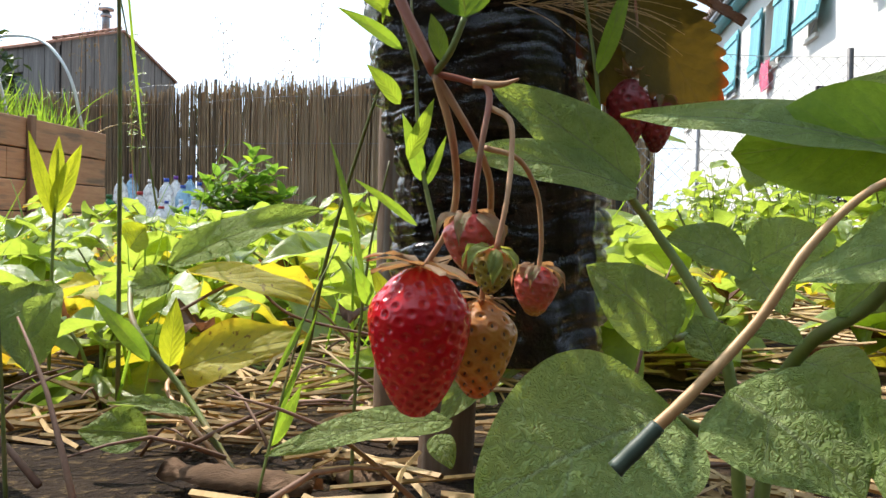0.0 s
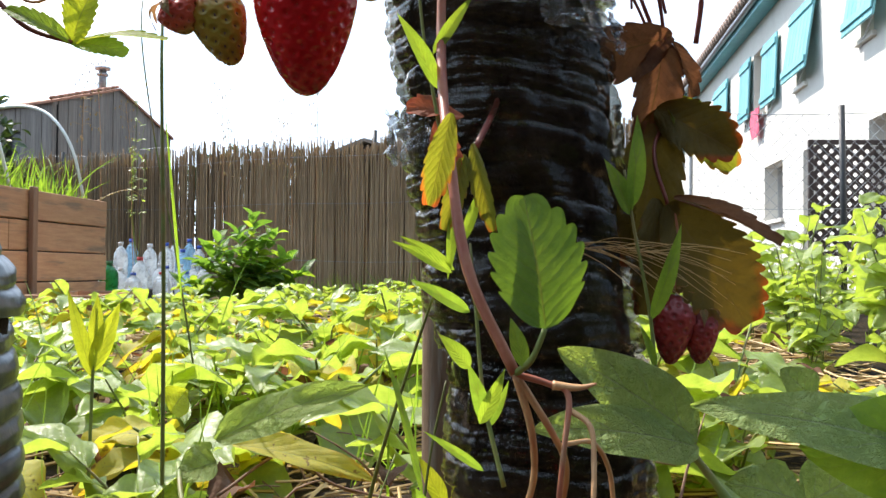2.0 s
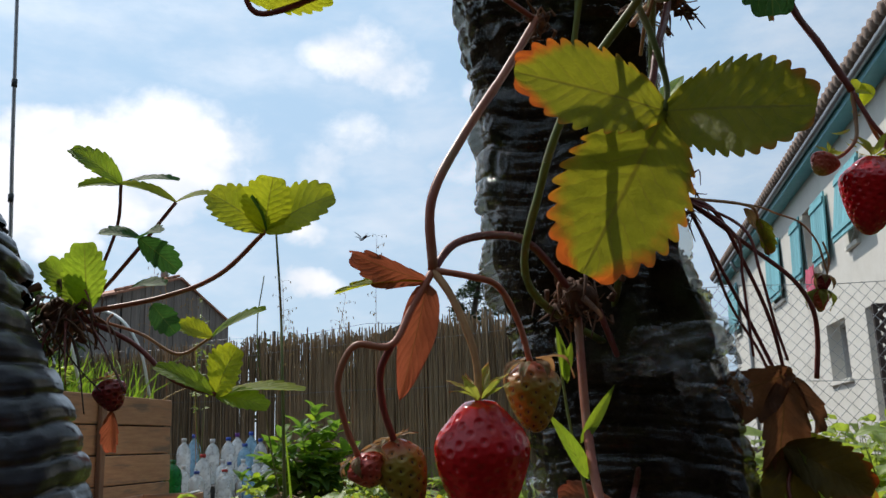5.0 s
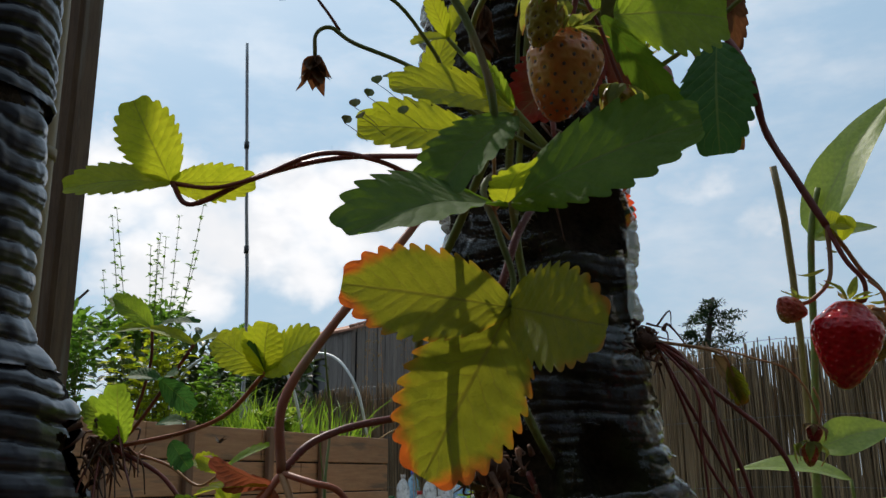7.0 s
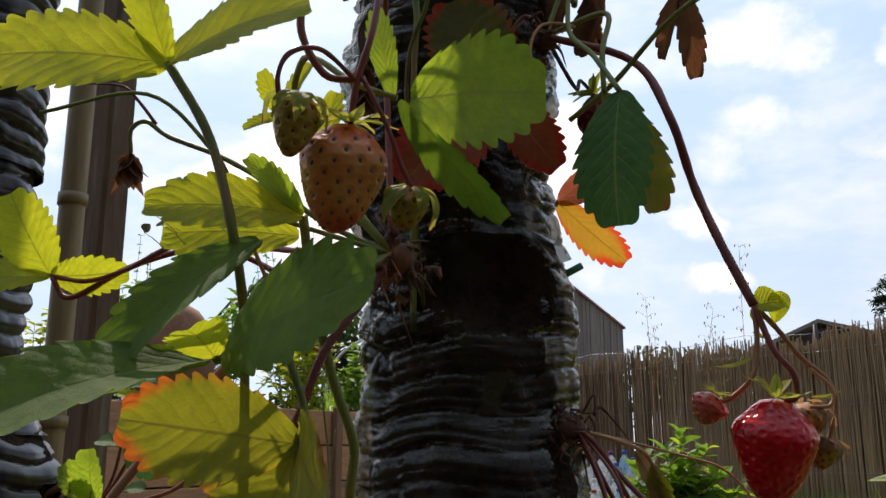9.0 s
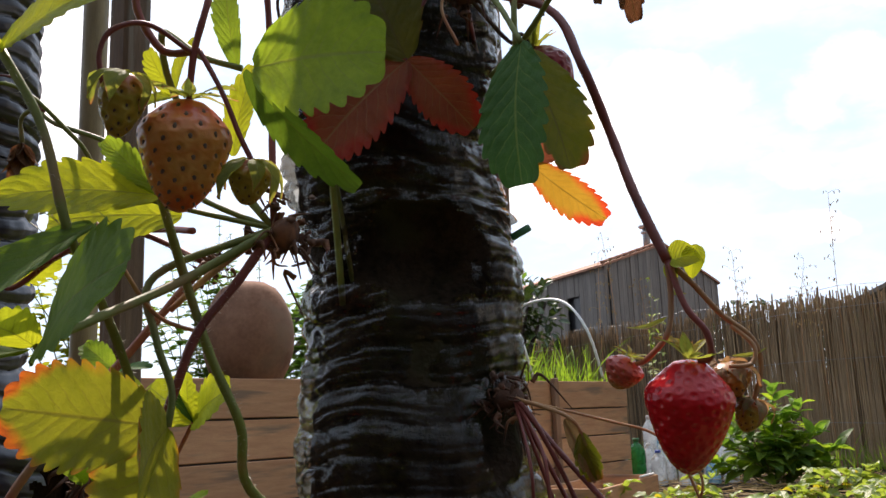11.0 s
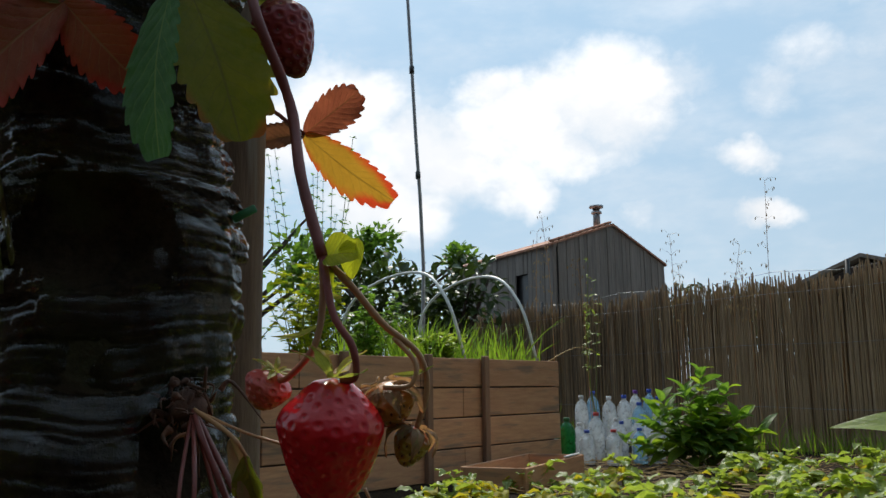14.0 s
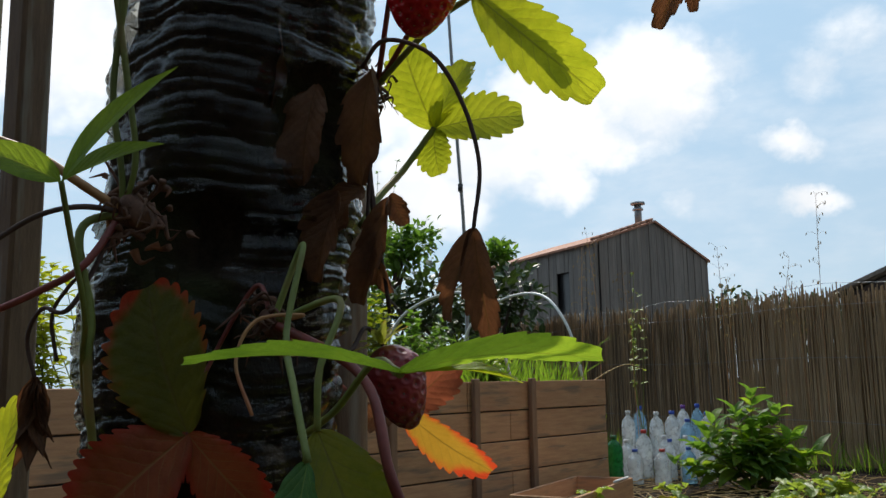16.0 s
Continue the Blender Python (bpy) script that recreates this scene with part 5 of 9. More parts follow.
stem(pc, [(0.0864, 0.3273, 0.5664), (0.0765, 0.3216, 0.5685), (0.0705, 0.3156, 0.5837), (0.0723, 0.3168, 0.5994), (0.0772, 0.3236, 0.6132)], 0.0013, 0.0015, STEM_DARK)
stem(pc, [(0.0861, 0.3272, 0.5659), (0.0824, 0.3123, 0.5723), (0.0774, 0.3028, 0.5688), (0.0747, 0.3001, 0.5606), (0.0741, 0.3022, 0.5508)], 0.0009, 0.0009, STEM_DARK)
stem(pc, [(0.0878, 0.3281, 0.5673), (0.0939, 0.333, 0.552), (0.0977, 0.3372, 0.5374), (0.1004, 0.3402, 0.5287)], 0.0009, 0.0009, STEM_DARK)
berry(pc, (0.0799, 0.3069, 0.555), (0.0729, 0.3078, 0.5352), 0.0145, UNRIPE, SEED_BROWN, SEPAL, "small green strawberry wrapped in its sepals", seed=12, flare=-1.2, count=40, sepal_long=1.0, dot=1.5)
berry(pc, (0.1005, 0.3402, 0.5292), (0.0958, 0.3415, 0.5148), 0.0135, UNRIPE, SEED_BROWN, SEPAL, "small green strawberry wrapped in its sepals", seed=13, flare=-1.2, count=40, sepal_long=1.0, dot=1.5)
leaflet(pc, (0.0984, 0.3424, 0.562), (0.142, 0.36, 0.561), 0.054, (-0.05, -1, 0.15), GREEN, "green leaflet", fold=0.12, teeth=9, seed=27)
leaflet(pc, (0.0936, 0.3429, 0.5629), (0.1216, 0.3691, 0.5217), 0.0165, (-0.4, -0.9, 0.4), MID, "narrow folded green leaflet", fold=0.6, teeth=9, seed=28)
leaflet(pc, (0.0916, 0.3414, 0.563), (0.0821, 0.3436, 0.6008), 0.012, (0.5, -1, 0), GREEN, fold=0.5, teeth=7, seed=29)
stem(pc, [(0.0928, 0.3421, 0.5635), (0.0787, 0.3358, 0.57), (0.0535, 0.3378, 0.5864), (0.0315, 0.364, 0.5689), CM], 0.0012, 0.0014, STEM_GREEN)
leaflet(pc, (0.0565, 0.3367, 0.5244), (0.0171, 0.2991, 0.5247), 0.03, (0.0, -0.93, 0.35), LIGHT, "light green leaflet", fold=0.2, teeth=8, seed=30)
leaflet(pc, (0.0565, 0.3366, 0.5248), (0.0396, 0.3244, 0.5456), 0.012, (0.3, -0.8, 0.5), GREEN, fold=0.4, teeth=8, seed=31)
leaflet(pc, (0.0635, 0.3073, 0.5085), (0.0439, 0.2648, 0.4627), 0.029, (0.2, -0.8, 0.55), MID, "grey-green leaflet hanging outward", fold=0.3, teeth=8, seed=32)
stem(pc, [(0.0565, 0.3367, 0.5244), (0.0502, 0.3504, 0.5023), (0.0496, 0.3648, 0.4696), (0.0503, 0.3785, 0.4442), (0.0399, 0.3972, 0.4151), (0.038, 0.478, 0.38)], 0.0017, 0.002, STEM_GREEN, 2600)
stem(pc, [CM, (0.0583, 0.3709, 0.498), (0.0511, 0.3575, 0.4776), (0.0459, 0.3522, 0.4573), (0.0376, 0.3503, 0.4394)], 0.0018, 0.0016, STEM_DARK, 2600)
stem(pc, [CM, (0.058, 0.3739, 0.5104), (0.0482, 0.3628, 0.4984), (0.0404, 0.3533, 0.4866)], 0.0015, 0.0012, STEM_TAN, 1800)
stem(pc, [(0.0508, 0.3158, 0.5124), (0.0507, 0.3254, 0.4998), (0.045, 0.3446, 0.4837), (0.0452, 0.3657, 0.4783)], 0.0008, 0.0008, STEM_TAN)
stem(pc, [(-0.0235, 0.2836, 0.562), (0.0107, 0.3023, 0.5685), (0.0274, 0.3206, 0.5484), (0.0336, 0.3365, 0.5307), CM], 0.0007, 0.001, STEM_GREEN)
pods = bm_new()
for k, c in enumerate(((-0.011, 0.3281, 0.5322), (-0.0059, 0.3295, 0.5371), (-0.0086, 0.3305, 0.5282), (-0.0016, 0.3303, 0.5425), (0.0051, 0.3345, 0.5403), (0.0032, 0.332, 0.5457), (0.0076, 0.3385, 0.5304), (-0.0154, 0.3276, 0.5255))):
    c = Vector(c)
    leaf(pods, c, c + Vector((0.0022 * math.sin(k * 2.0), 0.0008, 0.0046 - 0.0012 * (k % 3))), 0.0052, (0.2, -1, 0.1), "oval", fold=0.3, teeth=0, long=4, seed=k)
    tube(pods, [c, c + Vector((0.004, 0.002, -0.003)), c + Vector((0.009, 0.004, -0.008))], 0.00018, seg=4, per=3)
tagged(part("seed_pod", pods, STEM_GREEN, pc, "tiny heart-shaped pods on thread-like stalks"), kind="stuff")
# dried flower to the left and small upper trio
DB = (-0.0185, 0.3202, 0.5511)
stem(pc, [(-0.0334, 0.3328, 0.563), (-0.0321, 0.331, 0.5723), (-0.0261, 0.3335, 0.5756), (-0.017, 0.338, 0.5686), (0.005, 0.3471, 0.5583), (0.027, 0.3574, 0.5435), (0.0407, 0.3683, 0.5311), CM], 0.0009, 0.0012, STEM_GREEN)
stem(pc, [(-0.0227, 0.3356, 0.5746), (-0.0282, 0.3299, 0.5844), (-0.0334, 0.3255, 0.5902), (-0.0462, 0.3181, 0.5914)], 0.0008, 0.0004, STEM_DARK)
bm = bm_new()
hub = Vector((-0.0334, 0.3328, 0.563))
for k in range(9):
    a = math.tau * k / 9
    leaf(bm, hub, hub + Vector((math.cos(a) * 0.0085, math.sin(a) * 0.0075, -0.014 + 0.004 * math.sin(k * 2.1))), 0.0085, (math.cos(a), math.sin(a), 0.3), "lance", teeth=0, long=7, fold=0.3, droop=-0.2)
part("dead_flower", bm, BROWN, pc, "brown withered flower hanging down")
T3 = (0.0165, 0.3708, 0.5811)
leaflet(pc, T3, (0.0102, 0.3619, 0.6011), 0.0115, (0.2, -1, 0), LIGHT, fold=0.35, teeth=7, seed=33)
leaflet(pc, T3, (0.0293, 0.3719, 0.6035), 0.013, (-0.2, -1, 0), LIGHT, fold=0.35, teeth=7, seed=34)
leaflet(pc, T3, (0.0021, 0.3609, 0.5752), 0.012, (0.1, -0.8, 0.5), LIGHT, fold=0.35, teeth=7, seed=35)
leaflet(pc, (0.0315, 0.3646, 0.526), (-0.0128, 0.3342, 0.5261), 0.032, (0.0, -0.97, 0.2), LIGHT, "light green leaflet", fold=0.2, teeth=8, seed=36)
stem(pc, [T3, (0.0294, 0.3768, 0.5638), (0.0433, 0.3786, 0.5419), CM], 0.001, 0.0013, STEM_GREEN)
stem(pc, [(-0.1364, 0.3745, 0.5279), (-0.127, 0.3791, 0.5173), (-0.0901, 0.3843, 0.5301), (-0.0498, 0.3876, 0.5352), (-0.0057, 0.3842, 0.5293), (0.0215, 0.3774, 0.5234)], 0.0014, 0.0015, STEM_DARK)
# plant in the right-hand opening, mostly dead stalks
pd = strawberry_plant("strawberry plant of bare dead stalks and dried brown leaves")
CR = (0.088, 0.512, 0.452)
crown(pd, CR, 0.02, (0.9, -0.3, -0.1), 13, 60)
stem(pd, [CR, (0.1031, 0.5041, 0.441), (0.1189, 0.5084, 0.4078), (0.1303, 0.5121, 0.3753), (0.1357, 0.5154, 0.342), (0.1372, 0.5196, 0.3249)], 0.001275, 0.00105, STEM_DARK)
stem(pd, [CR, (0.0991, 0.5132, 0.4229), (0.1093, 0.5169, 0.3897), (0.1243, 0.5203, 0.3602), (0.1314, 0.5211, 0.3377)], 0.000975, 0.000825, STEM_DARK)
stem(pd, [CR, (0.1235, 0.5052, 0.444), (0.1393, 0.5101, 0.4394), (0.1542, 0.5157, 0.4344), (0.1637, 0.5208, 0.4242), (0.1673, 0.5239, 0.4132), (0.1693, 0.5256, 0.4055)], 0.0006, 0.0006, STEM_TAN)
berry(pd, (0.1668, 0.5244, 0.4045), (0.1651, 0.525, 0.3947), 0.0075, DRIED_SHADED, SEED_BROWN, SEPAL_DRY, "dried bud on a drooping stalk", seed=15, flare=-1.2, count=24, sepal_long=1.3)
berry(pd, (0.1637, 0.524, 0.3959), (0.1622, 0.5251, 0.3829), 0.0085, PINKISH, SEED_BROWN, SEPAL, "dried bud with pale sepals", seed=16, flare=-1.2, count=24, sepal_long=1.4)
stem(pd, [(0.1678, 0.5225, 0.424), (0.171, 0.5254, 0.413), (0.1662, 0.5251, 0.398), (0.1636, 0.5241, 0.3948)], 0.0006, 0.000525, STEM_TAN)
stem(pd, [CR, (0.1195, 0.5065, 0.4213), (0.1408, 0.5041, 0.4011), (0.1517, 0.507, 0.3841), (0.1542, 0.511, 0.3672), (0.1518, 0.5132, 0.3441)], 0.0012, 0.0015, STEM_DARK, 900)
stem(pd, [CR, (0.1143, 0.4911, 0.4277), (0.1198, 0.4866, 0.4019), (0.1253, 0.4883, 0.3728), (0.1296, 0.488, 0.3529)], 0.0009, 0.0008, STEM_DARK)
stem(pd, [CR, (0.1091, 0.4888, 0.4236), (0.1107, 0.488, 0.3977), (0.1124, 0.4896, 0.3558)], 0.0008, 0.0007, STEM_DARK)
stem(pd, [CR, (0.1208, 0.5016, 0.443), (0.1276, 0.5044, 0.4342)], 0.001, 0.0008, STEM_TAN)
leaflet(pd, (0.1269, 0.5038, 0.4354), (0.131, 0.508, 0.4154), 0.013, (0.2, -1, 0.1), OLIVE, "small withered bract leaf", fold=0.6, teeth=5, wave=0.3, seed=120)
leaflet(pd, (0.1193, 0.5033, 0.4414), (0.131, 0.5081, 0.4147), 0.011, (0.6, -0.8, 0), SEPAL_DRY, "pale withered leaflet", fold=0.8, teeth=5, wave=0.3, seed=37)
leaflet(pd, (0.1395, 0.5154, 0.3485), (0.0818, 0.5117, 0.3334), 0.036, (-0.2, -0.9, -0.4), BROWN, "crumpled dry brown leaflet", fold=0.5, teeth=6, wave=0.35, seed=38)
leaflet(pd, (0.1349, 0.5157, 0.3455), (0.125, 0.5169, 0.2923), 0.034, (0.1, -1, 0.1), BROWN, "crumpled dry brown leaflet", fold=0.5, teeth=6, wave=0.3, seed=39)
leaflet(pd, (0.1395, 0.5157, 0.3455), (0.1495, 0.5145, 0.3144), 0.013, (0.5, -1, 0.1), BROWN, fold=0.8, teeth=5, wave=0.3, seed=40)
leaflet(pd, (0.1374, 0.5144, 0.3146), (0.1701, 0.5093, 0.2748), 0.03, (-0.4, -0.8, 0.5), OLIVE, "dull olive leaflet", fold=0.5, teeth=8, wave=0.15, seed=41)
leaflet(pd, (0.1349, 0.5172, 0.3073), (0.1182, 0.5102, 0.2217), 0.045, (-0.3, -1, 0.2), AMBER, "large dull olive leaflet", fold=0.35, teeth=9, wave=0.15, seed=42)
leaflet(pd, (0.1343, 0.4914, 0.2578), (0.184, 0.4769, 0.2332), 0.017, (-0.3, -0.5, 0.9), BROWN, "brown-edged leaflet", fold=0.5, teeth=7, wave=0.2, seed=43)
leaflet(pd, (0.1319, 0.4943, 0.2552), (0.1719, 0.491, 0.1927), 0.052, (-0.2, -1, 0.25), AMBER, "large leaflet turning orange", fold=0.3, teeth=11, wave=0.12, seed=44)
leaflet(pd, (0.1264, 0.4962, 0.2583), (0.1191, 0.4951, 0.1976), 0.03, (0.3, -1, 0.1), AMBER, fold=0.3, teeth=9, wave=0.12, seed=45)
leaflet(pd, (0.1297, 0.5121, 0.3076), (0.1693, 0.4995, 0.283), 0.035, (-0.5, -0.9, 0.3), AMBER, "dull olive leaflet", fold=0.35, teeth=8, wave=0.15, seed=46)
stem(pd, [(0.1319, 0.4943, 0.2552), (0.1277, 0.5067, 0.2853), (0.1399, 0.5277, 0.3301), CR], 0.00105, 0.001125, STEM_DARK)
stem(pd, [(0.1355, 0.4943, 0.2538), (0.1365, 0.488, 0.2299), (0.1335, 0.4855, 0.2094)], 0.00075, 0.0006, STEM_RED)
# two ripe berries in the dark shrivelled skin: its colour carries the leaf shade
berry(pd, (0.1341, 0.4855, 0.2089), (0.1307, 0.4849, 0.173), 0.0215, DRIED_SHADED, SEED_BROWN, SEPAL_DRY, "ripe strawberry with leaf shade put into its dark skin colour", seed=17, flare=0.3, count=80)
berry(pd, (0.1477, 0.4877, 0.201), (0.1462, 0.4872, 0.1731), 0.0175, DRIED_SHADED, SEED_BROWN, SEPAL_DRY, "smaller ripe strawberry with leaf shade put into its skin colour", seed=18, flare=-0.4, count=70)

# upper plant: the long truss on the right
pe = strawberry_plant("strawberry plant with a ripe berry on a long arching stalk")
CU = (0.09, 0.482, 0.648)
crown(pe, CU, 0.016, (0.7, -0.7, 0), 21, 50)
RJ = (0.1806, 0.4843, 0.5018)
stem(pe, [CU, (0.133, 0.4869, 0.6261), (0.1509, 0.4813, 0.5918), (0.1567, 0.4929, 0.5614), (0.168, 0.4871, 0.5314), RJ], 0.002, 0.002, STEM_DARK)
stem(pe, [RJ, (0.1807, 0.4845, 0.4867), (0.1785, 0.483, 0.4727), (0.1696, 0.4815, 0.4635), (0.1643, 0.4809, 0.4617)], 0.0012, 0.001, STEM_RED)
stem(pe, [RJ, (0.1872, 0.482, 0.4829), (0.1941, 0.4833, 0.4722), (0.1942, 0.4848, 0.463), (0.19, 0.4825, 0.4615)], 0.0014, 0.0012, STEM_DARK)
stem(pe, [RJ, (0.1879, 0.4904, 0.4921), (0.1957, 0.4972, 0.4798), (0.2045, 0.5043, 0.4701), (0.206, 0.5071, 0.4588), (0.2019, 0.5067, 0.4459)], 0.0013, 0.0009, STEM_TAN)
stem(pe, [(0.1983, 0.4996, 0.4754), (0.2058, 0.5008, 0.467), (0.2049, 0.4991, 0.46), (0.1976, 0.4946, 0.4593)], 0.0009, 0.0008, STEM_TAN)
berry(pe, (0.1867, 0.4827, 0.4624), (0.1803, 0.488, 0.419), 0.0335, RIPE, SEED_RED, SEPAL, "ripe red heart-shaped strawberry", seed=19, flare=0.5, count=190, blunt=0.63, sepals=7, sepal_long=0.45, pit=0.0005, dot=0.6, neck=0.5)
berry(pe, (0.1626, 0.4817, 0.4647), (0.1554, 0.4815, 0.4531), 0.0155, PINKISH, SEED_PALE, SEPAL, "small pink strawberry", seed=20, flare=0.2, count=50)
berry(pe, (0.202, 0.5066, 0.4464), (0.1973, 0.5058, 0.434), 0.0115, UNRIPE, SEED_BROWN, SEPAL_DRY, "small green strawberry in its dry sepals", seed=21, flare=-1.1, count=40, sepal_long=1.0, dot=1.5)
berry(pe, (0.194, 0.4994, 0.4604), (0.194, 0.5063, 0.447), 0.018, TURNING, SEED_BROWN, SEPAL_DRY, "small orange-green strawberry in hanging sepals", seed=22, flare=-0.7, count=50, sepal_long=0.7, dot=1.5)
leaflet(pe, RJ, (0.1925, 0.4906, 0.5025), 0.015, (0.1, -0.85, 0.5), LIGHT, "small curled bract leaf", kind="ovate", fold=0.35, teeth=0, seed=48, droop=0.12)
leaflet(pe, (0.1912, 0.4895, 0.5078), (0.1874, 0.4911, 0.4945), 0.0095, (0.2, -1, 0.1), LIGHT, "small curled bract leaf", kind="ovate", fold=0.5, teeth=0, seed=45, droop=0.1)
for b, t, wd in (((0.1777, 0.4861, 0.4797), (0.1631, 0.4784, 0.4765), 0.0026), ((0.1815, 0.4896, 0.4704), (0.1733, 0.4847, 0.473), 0.0024), ((0.1973, 0.4995, 0.4635), (0.2099, 0.506, 0.4664), 0.0024), ((0.179, 0.4852, 0.4904), (0.1855, 0.4891, 0.4886), 0.003)):
    leaflet(pe, b, t, wd, (0.2, -0.7, 0.6), SEPAL, "thin pointed bract", kind="lance", fold=0.4, teeth=0, droop=-0.25)
leaflet(pe, RJ, (0.1814, 0.4887, 0.4926), 0.0055, (0.3, -1, 0), LIGHT, fold=0.4, teeth=0, kind="lance", seed=49)
FL = (0.0263, 0.6419, 0.6084)
leaflet(pe, FL, (0.0587, 0.6859, 0.5714), 0.032, (-0.3, -0.9, 0.3), FLAME, "flame-orange leaflet lit from behind", fold=0.25, teeth=10, seed=50)
leaflet(pe, FL, (0.0497, 0.6637, 0.636), 0.028, (0.0, -0.7, -0.6), RUST, "curled rust-red leaflet", fold=0.6, teeth=8, wave=0.25, seed=51)
leaflet(pe, FL, (0.0075, 0.6199, 0.6002), 0.02, (0.1, -1, 0), BROWN, fold=0.5, teeth=8, wave=0.2, seed=52)
stem(pe, [FL, (0.0211, 0.6255, 0.6171), (0.0354, 0.5864, 0.6196), CU], 0.0012, 0.0014, STEM_DARK)
# leaves that hang before the tower
RC = (0.0773, 0.4524, 0.606)
leaflet(pe, RC, (0.0529, 0.4501, 0.6625), 0.05, (0.35, -0.9, 0.1), EMBER, "olive leaflet with a red tip", fold=0.2, teeth=11, seed=53)
leaflet(pe, RC, (0.0335, 0.4358, 0.566), 0.05, (0.35, -0.9, 0.1), REDDISH, "red-flushed leaflet", fold=0.15, teeth=12, seed=54)
leaflet(pe, RC, (0.0974, 0.4747, 0.5739), 0.03, (0.35, -0.9, 0.1), REDDISH, "red-flushed leaflet", fold=0.2, teeth=10, seed=55)
stem(pe, [RC, (0.0606, 0.4717, 0.6261), (0.0756, 0.4855, 0.6637), CU], 0.0009, 0.0011, STEM_DARK)
leaflet(pe, (0.1365, 0.4555, 0.598), (0.133, 0.4555, 0.5365), 0.047, (-0.21, -0.98, 0.1), DEEP, "dark green leaflet", fold=0.12, teeth=9, seed=56)
leaflet(pe, (0.1225, 0.4742, 0.6069), (0.1401, 0.4852, 0.548), 0.044, (0.92, -0.4, 0.1), OLIVE, "dull green leaflet", fold=0.2, teeth=9, seed=57)
stem(pe, [(0.1365, 0.4555, 0.598), (0.122, 0.463, 0.622), (0.1062, 0.4741, 0.6431), (0.1005, 0.4881, 0.6791), CU], 0.0013, 0.0013, STEM_GREEN)
stem(pe, [(0.1225, 0.4742, 0.6069), (0.1221, 0.4758, 0.6293), (0.1202, 0.4883, 0.6554), CU], 0.0014, 0.0014, STEM_GREEN)
stem(pe, [(0.0964, 0.4666, 0.6124), (0.0896, 0.4641, 0.6323), (0.0937, 0.4703, 0.6481), (0.1049, 0.4843, 0.6503), CU], 0.0007, 0.0008, STEM_TAN)
berry(pe, (0.0897, 0.5503, 0.6405), (0.0999, 0.5587, 0.6028), 0.029, DRIED_SHADED, SEED_BROWN, SEPAL, "shrivelled dark red strawberry", seed=23, flare=0.3, count=80, pit=0.0008)
stem(pe, [(0.0897, 0.5503, 0.6405), (0.084, 0.5445, 0.6486), (0.0882, 0.5249, 0.6363), CU], 0.001, 0.0012, STEM_BLACK)
BH = (0.1464, 0.5423, 0.6873)
leaflet(pe, BH, (0.1469, 0.5541, 0.6395), 0.0175, (0.3, -1, 0), BROWN, "hanging dry brown leaflet", fold=0.6, teeth=7, wave=0.2, seed=58)
leaflet(pe, BH, (0.1336, 0.5427, 0.6488), 0.0145, (-0.3, -1, 0), BROWN, "hanging dry brown leaflet", fold=0.7, teeth=7, wave=0.2, seed=59)
stem(pe, [BH, (0.1484, 0.5447, 0.7155), (0.142, 0.5409, 0.7446), (0.1303, 0.5346, 0.766), (0.1088, 0.5296, 0.7758), (0.0898, 0.5358, 0.7692)], 0.0009, 0.0011, STEM_BLACK)
leaflet(pe, (0.1006, 0.5427, 0.707), (0.0886, 0.5368, 0.6585), 0.019, (0.2, -1, 0), BROWN, fold=0.6, teeth=6, wave=0.3, seed=60)
leaflet(pe, (0.0889, 0.5216, 0.7078), (0.0803, 0.5165, 0.6677), 0.022, (0.2, -1, 0), BROWN, fold=0.6, teeth=6, wave=0.3, seed=61)
leaflet(pe, (0.1007, 0.5426, 0.7083), (0.1081, 0.5446, 0.6933), 0.012, (0.6, -1, 0), BROWN, fold=0.7, teeth=5, wave=0.3, seed=62)
for k, (b, t, wd) in enumerate((((0.0788, 0.5173, 0.7583), (0.0795, 0.5082, 0.7094), 0.026), ((0.0622, 0.5116, 0.7906), (0.0612, 0.5063, 0.7485), 0.024), ((0.094, 0.5389, 0.7691), (0.0907, 0.5346, 0.7123), 0.026), ((0.0907, 0.5346, 0.7123), (0.0838, 0.5216, 0.688), 0.022), ((0.0923, 0.5386, 0.697), (0.0961, 0.5476, 0.6638), 0.014))):
    leaflet(pe, b, t, wd, (0.25 - 0.1 * k, -1, 0.05), BROWN, "hanging dry brown leaflet", fold=0.5, teeth=6, wave=0.35, seed=110 + k)
# the low, nearly level leaf in front
GC = (0.2024, 0.4233, 0.6261)
leaflet(pe, GC, (0.2508, 0.4448, 0.629), 0.026, (0.03, 0.28, 0.95), GREEN, "level green leaflet", fold=0.15, teeth=9, seed=63)
leaflet(pe, GC, (0.172, 0.377, 0.629), 0.026, (0.1, 0.26, 0.95), GREEN, "level green leaflet", fold=0.2, teeth=9, seed=64)
leaflet(pe, GC, (0.222, 0.452, 0.6235), 0.016, (0.05, -0.3, 1), LIGHT, fold=0.2, teeth=8, seed=65)
stem(pe, [GC, (0.158, 0.4641, 0.6304), (0.1254, 0.4809, 0.6142), (0.0991, 0.4887, 0.6029)], 0.0013, 0.0014, STEM_GREEN)

